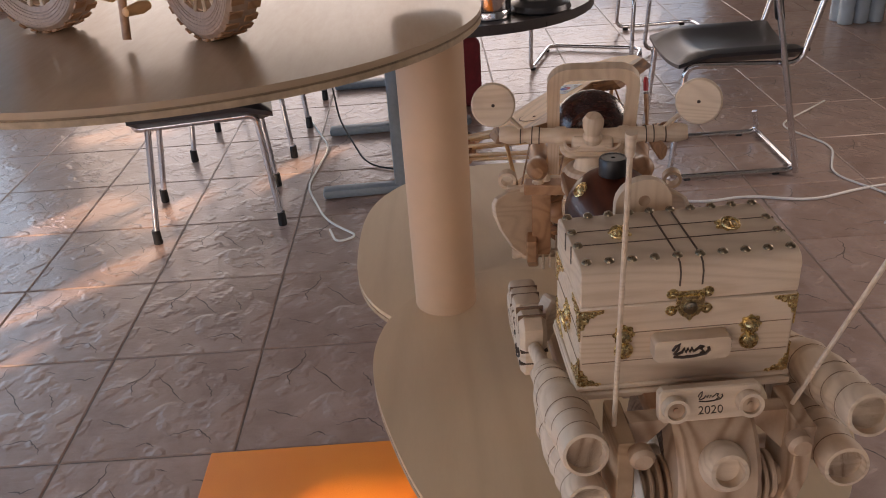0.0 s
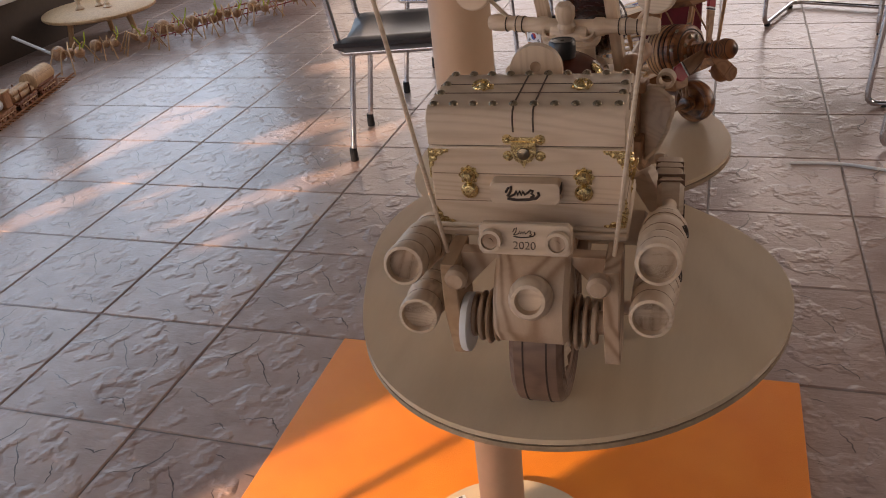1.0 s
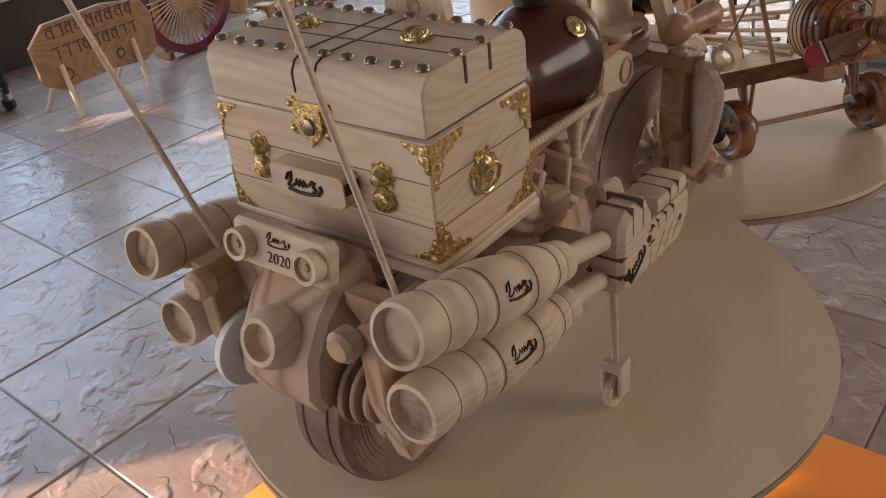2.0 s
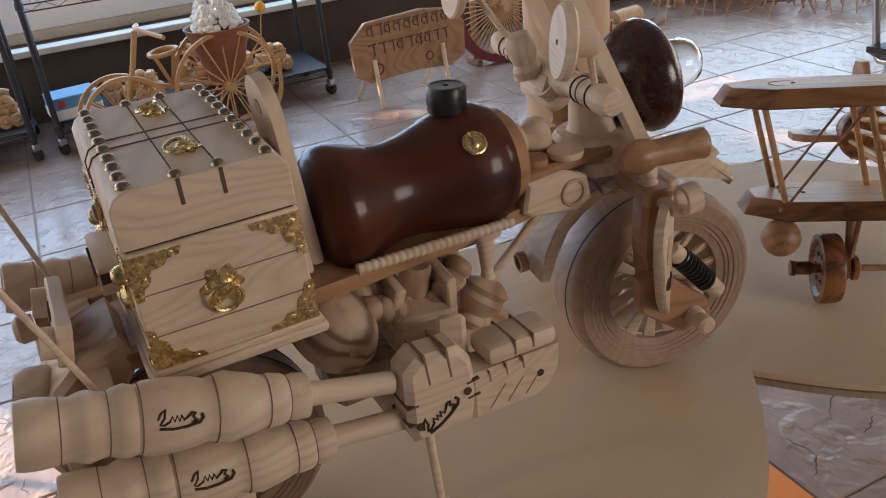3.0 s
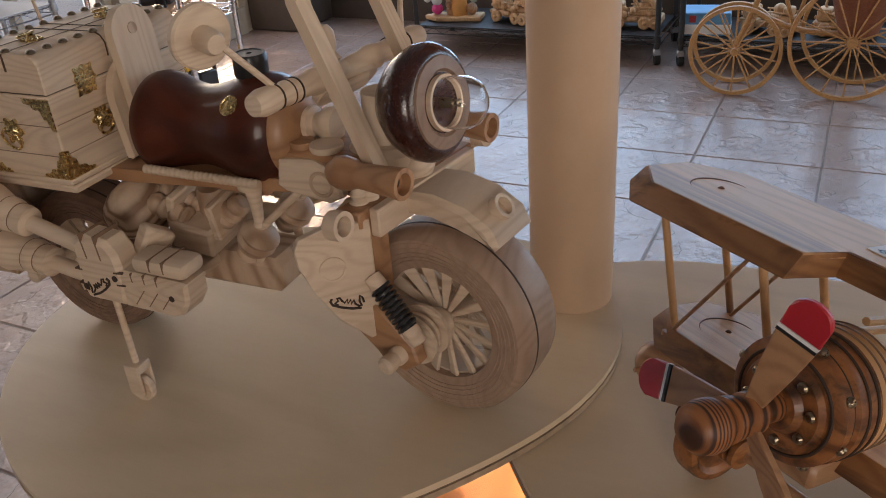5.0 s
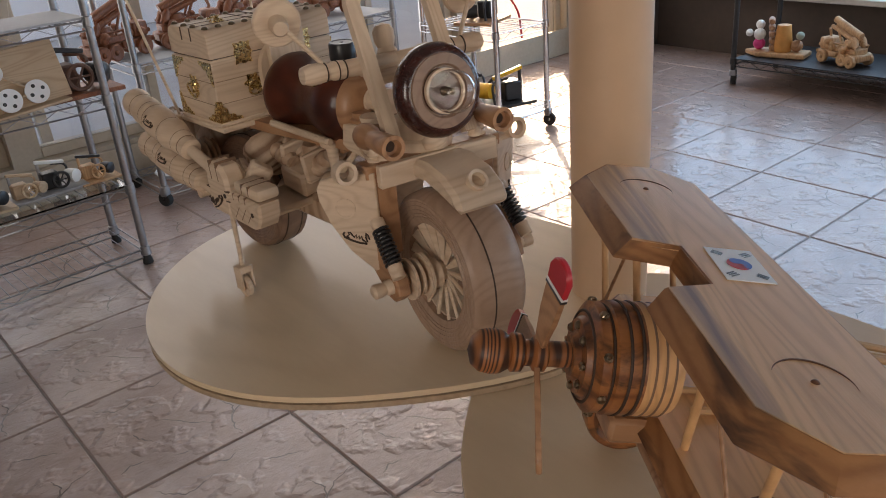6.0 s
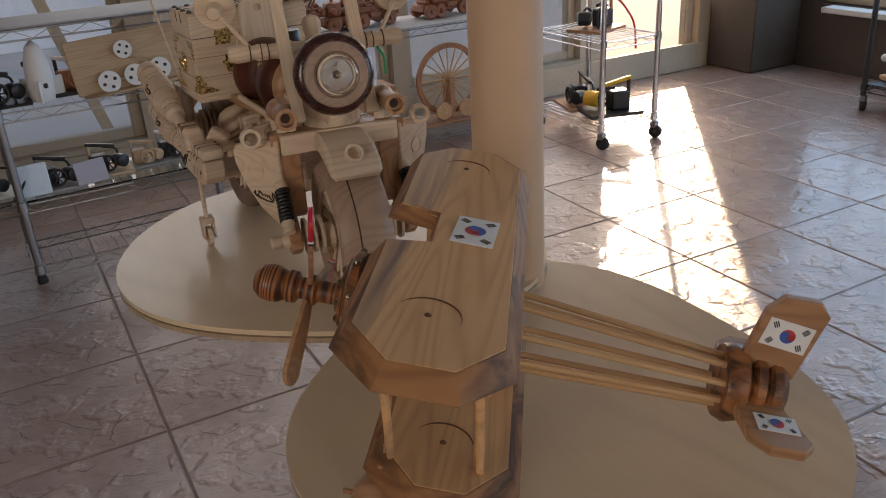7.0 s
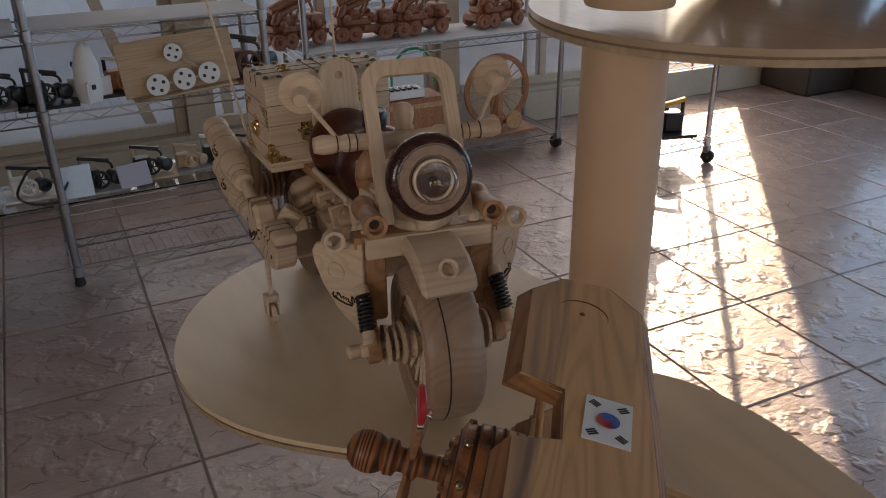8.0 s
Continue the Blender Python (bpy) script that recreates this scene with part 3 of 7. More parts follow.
for s in (-1, 1):
    x = CX + s * 0.060
    bm = B()
    plate(bm, [(-0.225, 0.165), (-0.225, 0.12), (-0.212, 0.075), (-0.185, 0.075), (-0.18, 0.165)], 0.012, Matrix(((0, 0, 1, x), (1, 0, 0, 0), (0, 1, 0, 0), (0, 0, 0, 1))), 0.001)
    part("swing_bracket", bm, wood("bracket_wood%d" % (s + 1), (0.50, 0.34, 0.21), (0.34, 0.21, 0.12), rough=0.5) if s < 0 else PINE_DEEP, bike, "tan rear bracket")
    bm = B()
    plate(bm, [(0, 0), (0.03 * -s, 0), (0, -0.034)], 0.012, M(x - s * 0.006, -0.2, 0.1655, 90, 0, 0))
    part("gusset", bm, PINE_DEEP, bike)
    bm = B()
    for k, (r, w) in enumerate(((0.020, 0.003), (0.022, 0.003), (0.020, 0.003), (0.017, 0.004))):
        lathe(bm, [(r - 0.001, 0), (r, 0.001), (r, w - 0.001), (r - 0.001, w)], across(CX + s * (0.026 + 0.0062 * k) - (w if s < 0 else 0), -0.205, 0.108), 28)
    rod(bm, (CX + s * 0.024, -0.205, 0.108), (CX + s * 0.055, -0.205, 0.108), 0.009)
    part("spool", bm, PINE_DEEP, bike, "stacked turned discs beside the wheel")
    part("knob", lathe(B(), [(0, 0), (0.008, 0), (0.0085, 0.008), (0.006, 0.011), (0, 0.011)], ahead(CX + s * 0.052, -0.226, 0.158, 0, 180), 16), PINE_DEEP, bike)
part("white_disc", lathe(B(), [(0, 0), (0.023, 0), (0.0235, 0.002), (0.0235, 0.005), (0.022, 0.006), (0, 0.006)], across(CX - 0.0535, -0.212, 0.106), 28), WHITE, bike, "white plastic disc")

# tail piece with lamp
bm = B()
pr = [(-0.185, 0.178), (-0.205, 0.172), (-0.222, 0.158), (-0.234, 0.140), (-0.238, 0.118), (-0.232, 0.105), (-0.214, 0.102), (-0.205, 0.12), (-0.195, 0.145), (-0.178, 0.160)]
plate(bm, pr, 0.056, Matrix(((0, 0, 1, CX + 0.002), (1, 0, 0, 0), (0, 1, 0, 0), (0, 0, 0, 1))), 0.004)
tail = part("tail_fender", bm, PINE_DEEP, bike, "curved pine tail with bold grain")
part("tail_lamp", lathe(B(), [(0.008, -0.010), (0.015, -0.010), (0.0165, -0.002), (0.0155, 0.007), (0.0125, 0.012), (0.0098, 0.012), (0.0090, 0.004), (0.0, 0.003)], ahead(CX + 0.003, -0.232, 0.145, 18, 180), 32), PINE_X, tail)
# number board
nb = part("number_board", plate(B(), [(-0.034, -0.009), (-0.031, -0.012), (0.031, -0.012), (0.034, -0.009), (0.034, 0.009), (0.031, 0.012), (-0.031, 0.012), (-0.034, 0.009)], 0.008, M(0.003, -0.210, 0.182, 78, 0, 0), 0.001), PINE_X, bike, "small pine board with burnt lettering")
for s in (-1, 1):
    part("ring_boss", hollow(B(), 0.0085, 0.0062, 0.008, M(0.003 + s * 0.0245, -0.2135, 0.1825, 78, 0, 0), 24), PINE, nb)
    part("boss_pin", lathe(B(), [(0, 0), (0.006, 0), (0.006, 0.0055), (0.002, 0.0055), (0.002, 0.0065), (0, 0.0065)], M(0.003 + s * 0.0245, -0.2135, 0.1825, 78, 0, 0), 16), PINE_DEEP, nb)


def lettering(text, size, m, material, name, parent):
    """Built-in lettering, raised a little."""
    c = bpy.data.curves.new(name, "FONT")
    c.offset = -0.00012
    c.body, c.size, c.extrude, c.align_x, c.align_y = text, size, 0.0002, "CENTER", "CENTER"
    tmp = new(name + "_text", c)
    me = bpy.data.meshes.new_from_object(tmp)
    bpy.data.objects.remove(tmp)
    me.transform(m)
    me.materials.append(material)
    ob = new(name, me)
    ob.parent = parent
    return ob


FACE = M(0.003, -0.210, 0.182, 78, 0, 0) @ M(0, 0, 0.0044)
part("maker_mark", mark(B(), 0.017, FACE @ M(0, 0.0055, 0), 0.0004), BURN_AND_SHADE, nb)
lettering("2020", 0.0085, FACE @ M(0, -0.0045, 0), BURN_AND_SHADE, "year", nb)

# exhausts, both sides
MUFF = [(0.0122, 0.006), (0.0128, 0.0), (0.0150, 0.0004), (0.0158, 0.003), (0.0160, 0.010), (0.0155, 0.018), (0.0152, 0.0225), (0.0161, 0.027), (0.0163, 0.030), (0.0156, 0.0345), (0.0153, 0.038), (0.0163, 0.042), (0.0167, 0.046), (0.0160, 0.050), (0.0168, 0.054), (0.0170, 0.064), (0.0164, 0.076), (0.0155, 0.082), (0.0162, 0.086), (0.0168, 0.092), (0.0160, 0.099), (0.0146, 0.105), (0.0130, 0.110), (0.0136, 0.1135), (0.0128, 0.119), (0.0112, 0.122), (0.0120, 0.126), (0.0114, 0.132), (0.0062, 0.134), (0.0062, 0.180)]
MUFF = [(r + (0.9 * (r - 0.0160) if 0.010 < h < 0.105 else 0.0), h) for r, h in MUFF]
for s in (-1, 1):
    for k, (tip, root) in enumerate((((0.098, -0.238, 0.182), (0.101, -0.070, 0.139)), ((0.094, -0.232, 0.133), (0.099, -0.070, 0.111)))):
        a = Vector((CX * 0.8 + s * (tip[0] - CX * 0.8) if s > 0 else -tip[0] + 0.014, tip[1], tip[2] - (0.012 if s < 0 else 0)))
        b = Vector((root[0] if s > 0 else -root[0] + 0.012, root[1], root[2] - (0.008 if s < 0 else 0)))
        m = aim(a, b)
        muff = part("exhaust", lathe(B(), MUFF, m, 32), PINE, bike, "turned pine silencer with an open mouth")
        grooves(muff, m, (0.018, 0.038, 0.0515, 0.0855, 0.111, 0.1215), MUFF[3:])
        part("bore", lathe(B(), [(0, 0.028), (0.0118, 0.028), (0.0123, 0.006)], m, 24), PINE_DEEP, muff, "hollow bore")
        if s > 0:
            up = (m.to_3x3() @ Vector((0, 0, 1)))
            out = Vector((1, 0, 0)) - up * up.x
            out = (out.normalized() * 0.9 + Vector((0, 0, 0.45))).normalized()
            side = up.cross(out).normalized()
            out = side.cross(up).normalized()
            mm = Matrix((up, -side, out)).transposed().to_4x4()
            mm.translation = a + up * 0.068 + out * 0.0176
            part("maker_mark", mark(B(), 0.021, mm), BURN_AND_SHADE, muff)

# crank case blocks
for s in (-1, 1):
    def gx(x):
        return x if s > 0 else 0.012 - x

    def gp_(x):
        return Matrix(((0, 0, 1, gx(x)), (1, 0, 0, 0), (0, 1, 0, 0), (0, 0, 0, 1)))

    blk = part("gear_case", plate(B(), [(-0.058, 0.099), (-0.021, 0.098), (-0.017, 0.119), (-0.020, 0.141), (-0.027, 0.151), (-0.051, 0.153), (-0.060, 0.146), (-0.061, 0.109)], 0.023, gp_(0.1015), 0.004), PINE, bike, "carved pine case with saw cuts")
    part("case_tail", plate(B(), [(-0.022, 0.0985), (0.020, 0.097), (0.030, 0.101), (0.037, 0.112), (0.038, 0.127), (-0.022, 0.129)], 0.024, gp_(0.1005), 0.0025), PINE_X, blk)
    part("cover", box(B(), (0.025, 0.046, 0.0125), M(gx(0.099), 0.0140, 0.1345, -1, 0, 0), 0.0045, 2), PINE, blk)
    # cuts are dark strips, not slots; their brown stands for the slots' shade
    for y in (-0.0465, -0.0335):
        part("saw_cut", box(B(), (0.0234, 0.0013, 0.019), M(gx(0.1015), y - 0.001, 0.1446, 5, 0, 0)), SCORCH_AND_SHADE, blk)
    for y in (0.009, 0.021):
        part("saw_cut", box(B(), (0.0254, 0.0012, 0.0090), M(gx(0.099), y - 0.001, 0.1366, 0, 0, 0)), SCORCH_AND_SHADE, blk)
    for k in range(3):
        part("saw_cut", box(B(), (0.0243, 0.0010, 0.007), M(gx(0.1005), -0.010 + 0.011 * k, 0.1248, 4, 0, 0)), SCORCH_AND_SHADE, blk)
    for k in range(3):
        part("saw_cut", box(B(), (0.0243, 0.0008, 0.017), M(gx(0.1005), -0.006 + 0.012 * k, 0.1095, -40, 0, 0)), SCORCH_AND_SHADE, blk)
    for k in range(2):
        part("saw_cut", box(B(), (0.0234, 0.008, 0.0013), M(gx(0.1015), -0.0210, 0.1270 - 0.010 * k, 4, 0, 0)), SOFT_BURN_AND_SHADE, blk)
        part("saw_cut", box(B(), (0.0234, 0.007, 0.0012), M(gx(0.1015), -0.0580, 0.1250 - 0.012 * k, 0, 0, 0)), SOFT_BURN_AND_SHADE, blk)
    wd = B()
    box(wd, (0.021, 0.017, 0.040), None, 0.0025)
    for v in wd.verts:
        v.co.x *= 1.0 + 6.0 * v.co.z
    bmesh.ops.transform(wd, matrix=aim((gx(0.094), -0.0225, 0.112), (gx(0.072), -0.011, 0.148)) @ M(0, 0, 0.021, 0, 0, 90), verts=wd.verts)
    part("wedge_block", wd, PINE, blk, "pale wedge leaning to the engine")
    for x, y, z in ((0.1005, 0.023, 0.1135), (0.1015, -0.025, 0.122), (0.1015, -0.055, 0.111)):
        part("burnt_hole", lathe(B(), [(0, 0), (0.0024, 0), (0.0024, 0.0246), (0, 0.0246)], across(gx(x) - 0.0123, y, z), 12), BURN_AND_SHADE, blk)
    mm = Matrix(((0, 0, s, gx(0.1133)), (s * 0.86, -s * 0.51, 0, -0.042), (0.51, 0.86, 0, 0.1145), (0, 0, 0, 1)))
    part("maker_mark", mark(B(), 0.026, mm, 0.0008), BURN_AND_SHADE, blk)

# engine between the cases
part("engine_bed", box(B(), (0.150, 0.060, 0.008), M(CX, -0.030, 0.096), 0.003), PINE, bike)
part("lower_keel", box(B(), (0.05, 0.13, 0.03), M(CX, -0.01, 0.088), 0.006), PINE_DEEP, bike)
BARREL = wood("barrel_pine", (0.66, 0.50, 0.36), (0.25, 0.145, 0.085), grain=(16, 30, 30), rough=0.5, band=0.75, pitch=90.0)
BRL = [(0, 0), (0.010, 0.001), (0.0175, 0.005), (0.0210, 0.014), (0.0226, 0.028), (0.0228, 0.046), (0.0220, 0.062), (0.0195, 0.076), (0.0150, 0.085), (0.009, 0.0895), (0, 0.090)]
BRL = [(r * 1.12, h) for r, h in BRL]
brm = across(-0.030, -0.0685, 0.1350)
brl = part("oil_barrel", lathe(B(), BRL, brm, 40), BARREL, bike, "ringed pine barrel")
grooves(brl, brm, (0.030, 0.036, 0.042, 0.048, 0.054), BRL)
part("barrel_pin", lathe(B(), [(0, 0.0), (0.0028, 0.0), (0.0028, 0.0908), (0, 0.0908)], brm, 12), PINE_DEEP, brl)
blkm = M(0.018, -0.015, 0.121, -8, 8, 0)
eng = part("engine_block", box(B(), (0.050, 0.040, 0.026), blkm, 0.003), PINE_X, bike)
part("filler", lathe(B(), [(0, 0.01), (0.0105, 0.01), (0.0105, 0.032), (0.009, 0.034), (0, 0.034)], blkm @ M(-0.004, 0.004, 0.0), 24), PINE_DEEP, eng)
for y in (-0.019, 0.020):
    part("pale_rest", box(B(), (0.044, 0.007, 0.030), blkm @ M(-0.002, y, 0.018, 10 if y > 0 else -10, 0, 0), 0.0015), PINE_X, eng)
FIN = [(0.0, -0.019), (0.006, -0.019), (0.0088, -0.0165), (0.0092, -0.013), (0.0074, -0.0105), (0.0094, -0.008), (0.0096, -0.004), (0.0076, -0.0015), (0.0096, 0.001), (0.0096, 0.005), (0.0076, 0.0075), (0.0092, 0.010), (0.0088, 0.0145), (0.006, 0.0175), (0.0, 0.018)]
for (x, y, z, rx) in ((-0.012, -0.032, 0.147, 66), (0.004, -0.034, 0.144, 66), (0.019, -0.036, 0.141, 66), (0.034, -0.036, 0.138, 66), (-0.010, 0.012, 0.143, -50), (0.007, 0.012, 0.140, -50), (0.024, 0.013, 0.136, -50)):
    part("finned_cylinder", lathe(B(), FIN, M(x, y, z, rx, 0, 8), 20), PINE_DEEP, bike)
for s in (-1, 1):
    x = 0.0255 if s > 0 else -0.0275
    part("carburettor", lathe(B(), [(0, -0.022), (0.006, -0.021), (0.0100, -0.016), (0.0080, -0.011), (0.0128, -0.007), (0.0158, 0.0), (0.0140, 0.004), (0.0158, 0.008), (0.0120, 0.012), (0.007, 0.0145), (0, 0.015)], M(x, 0.0350, 0.1165, -38, 0, 0), 28), PINE_DEEP, bike, "turned ringed carburettor")
    part("carburettor_post", rod(B(), (x, 0.037, 0.084), (x, 0.036, 0.110), 0.0040), PINE, bike)
    part("strut", lathe(B(), [(0.0040, 0), (0.0052, 0.003), (0.0040, 0.007), (0.0046, 0.018), (0.0062, 0.030), (0.0066, 0.033), (0.0108, 0.0345), (0.0116, 0.038), (0.0108, 0.0415), (0.006, 0.043)], M(x, 0.041, 0.128), 22), PINE, bike, "turned pine strut with a collar")
    part("brace", rod(B(), (x, 0.045, 0.131), (x + 0.001, 0.084, 0.166), 0.0031), PINE, bike)
    part("cross_bar", box(B(), (0.012, 0.046, 0.008), M(x - s * 0.012, 0.026, 0.157, 0, 0, 0), 0.001), TAN, bike)
    # roped side rail under the tank
    xr = 0.0345 if s > 0 else -0.0365
    a, b = Vector((xr, -0.050, 0.1715)), Vector((xr + s * 0.002, 0.056, 0.1710))
    n = 120
    bm = lathe(B(), [(0.0036 + 0.00035 * math.sin(k * 1.25), (b - a).length * k / n) for k in range(n + 1)], aim(a, b), 10)
    part("roped_rail", bm, PINE, bike)
# backbone board and steering head
part("backbone", plate(B(), [(-0.034, -0.195), (0.034, -0.195), (0.034, -0.06), (0.026, 0.06), (0.022, 0.125), (-0.022, 0.125), (-0.026, 0.06), (-0.034, -0.06)], 0.010, M(CX - 0.004, 0, 0.166, 1.5, 0, 0), 0.0015), TAN, bike, "tan backbone board")
part("chest_base", box(B(), (0.152, 0.094, 0.006), M(-0.002, -0.1305, 0.1665), 0.0015), PINE, bike)
# flat dark disc; its colour stands for the shade in a bolt hole
bm = B()
lathe(bm, [(0, 0), (0.0045, 0), (0.0045, 0.0008), (0, 0.0008)], M(CX + 0.012, -0.0765, 0.1718), 14)
part("bolt_hole", bm, BURN_AND_SHADE, bike)
for s in (-1, 1):
    hb = part("head_block", plate(B(), [(0.068, 0.170), (0.072, 0.190), (0.100, 0.192), (0.118, 0.184), (0.122, 0.166), (0.110, 0.160), (0.074, 0.166)], 0.012, Matrix(((0, 0, 1, CX - 0.006 + s * 0.026), (1, 0, 0, 0), (0, 1, 0, 0), (0, 0, 0, 1))), 0.002), PINE, bike)
    part("ring_boss", ring(B(), 0.0085, 0.0014, across(CX - 0.006 + s * 0.0325, 0.106, 0.175), 28, 6), PINE_DEEP, hb)
part("head_deck", box(B(), (0.06, 0.075, 0.008), M(CX - 0.008, 0.106, 0.1925, 2, 0, -4), 0.002), TAN, bike)
part("deck_disc", lathe(B(), [(0.003, 0), (0.011, 0), (0.012, 0.002), (0.012, 0.005), (0.003, 0.005)], M(CX + 0.016, 0.108, 0.197), 24), PINE, bike)
part("deck_disc", lathe(B(), [(0, 0), (0.009, 0), (0.009, 0.005), (0, 0.005)], M(CX + 0.012, 0.086, 0.196), 24), TAN, bike)

# tank, cap and plug
TZ = 0.198
tprof = [(0.0, -0.062), (0.020, -0.061), (0.034, -0.058), (0.0395, -0.052), (0.0405, -0.045), (0.038, -0.036), (0.033, -0.022), (0.0305, -0.010), (0.0315, 0.002), (0.0350, 0.016), (0.0395, 0.030), (0.0420, 0.042), (0.0415, 0.054), (0.0375, 0.063), (0.032, 0.068)]
tm = ahead(-0.001, 0, TZ, 1.5)
tank = part("fuel_tank", lathe(B(), tprof, tm, 64), TANK, bike, "lacquered dark mahogany gourd tank")
part("tank_end", lathe(B(), [(0.034, 0.064), (0.033, 0.072), (0.027, 0.078), (0.019, 0.081), (0.0, 0.081)], tm, 48), TAN, tank, "brown wood tank end")
part("stopper", lathe(B(), [(0.010, 0.080), (0.013, 0.082), (0.013, 0.086), (0.008, 0.088), (0.0095, 0.092), (0.0125, 0.096), (0.0135, 0.101), (0.012, 0.105), (0, 0.106)], M(0, 0, 0.006) @ tm, 28), PINE_X, tank, "pale turned stopper")
part("tank_cap", lathe(B(), [(0, 0), (0.0122, 0), (0.0126, 0.002), (0.0126, 0.0145), (0.0115, 0.0165), (0.010, 0.0165), (0.0095, 0.016), (0.002, 0.016), (0.002, 0.0145), (0, 0.0145)], M(-0.003, 0.037, 0.239, -2, 0, 0), 40), BLACK, tank, "black plastic cap")
for s in (-1, 1):
    em = M(-0.001, 0, TZ) @ M(0, 0, 0, 0, s * 47, 0)
    eb = B()
    lathe(eb, [(0, 0.0), (0.0075, 0.0), (0.0078, 0.0012), (0.0066, 0.0018), (0.0060, 0.0010), (0.0042, 0.0010), (0.0030, 0.0022), (0, 0.0026)], em @ M(0, 0.037, 0.0412, 7, 0, 0), 28)
    part("emblem", eb, GOLD, tank, "round brass badge")

# back rest plates
for (w, h, y0, z0, lean, t) in ((0.043, 0.114, -0.066, 0.172, 5, 0.0075), (0.060, 0.076, -0.0755, 0.172, 5, 0.0075)):
    out = [(-w / 2, 0), (w / 2, 0), *arc(0, h - w / 2, w / 2, 0, 180, 20)]
    pl = part("back_rest", plate(B(), out, t, M(-0.008, y0, z0, 90 + lean, 0, 0), 0.0012), PINE_Z, bike, "round-topped pine back rest")
    if h > 0.1:
        part("peg_hole", lathe(B(), [(0, 0), (0.0045, 0), (0.0045, 0.009), (0, 0.009)], M(-0.008, y0 + 0.0035, z0, 90 + lean, 0, 0) @ M(0, h - w / 2 + 0.004, -0.001), 16), PINE_DEEP, pl)

# stand
st = part("side_stand", rod(B(), (0.100, -0.046, 0.104), (0.101, -0.043, 0.034), 0.0026), PINE, bike, "dowel side stand on a small wheel")
bm = B()
for s in (-1, 1):
    box(bm, (0.003, 0.014, 0.026), M(0.101 + s * 0.0062, -0.043, 0.023), 0.001)
box(bm, (0.0155, 0.014, 0.008), M(0.101, -0.043, 0.033), 0.001)
part("stand_fork", bm, PINE, st)
part("stand_wheel", lathe(B(), [(0.003, -0.003), (0.011, -0.003), (0.012, -0.002), (0.012, 0.002), (0.011, 0.003), (0.003, 0.003)], across(0.101, -0.044, 0.0122), 28, closed=True), PINE_X, st)

# antennas
for s, base, tip in ((-1, (-0.058, -0.205, 0.160), (-0.072, -0.262, 0.385)), (1, (0.066, -0.200, 0.165), (0.091, -0.272, 0.382))):
    an = part("antenna", rod(B(), base, tip, 0.0017, 0.0015, 8), PINE, bike, "thin dowel antenna")
    d = (Vector(tip) - Vector(base)).normalized()
    part("antenna_tip", rod(B(), Vector(tip) - d * 0.002, Vector(tip) + d * 0.012, 0.0022, 0.0030, 10), PINE, an)

# ---- steering part, turned to the right ----
SM = M(0.001, 0.1465, 0, 0, 0, -10.3)


def sp(name, bm, material, parent=None, label=""):
    bmesh.ops.transform(bm, matrix=SM, verts=bm.verts)
    return part(name, bm, material, parent or bike, label)


def side_plane(x):
    return Matrix(((0, 0, 1, x), (1, 0, 0, 0), (0, 1, 0, 0), (0, 0, 0, 1)))


wheel(bike, "front_wheel", SM @ across(0.001, 0.0450, 0.0742), 0.0742, 0.052, 16, (0.16,))
sp("front_axle", rod(B(), (-0.062, 0.0425, 0.0755), (0.062, 0.0425, 0.0755), 0.005), PINE)
sp("column_base", lathe(B(), [(0.0, 0.176), (0.028, 0.176), (0.029, 0.180), (0.029, 0.186), (0.027, 0.188), (0.028, 0.190), (0.028, 0.196), (0.024, 0.201), (0.017, 0.202), (0.0155, 0.206), (0.0150, 0.236), (0, 0.236)], M(0, -0.002, 0), 32), PINE_Z, label="turned pine steering column")
sp("crown_board", box(B(), (0.136, 0.020, 0.012), M(0, 0.014, 0.1715), 0.0015), TAN)
sp("crown_front", box(B(), (0.118, 0.008, 0.020), M(0, 0.028, 0.168), 0.0012), PINE_X)
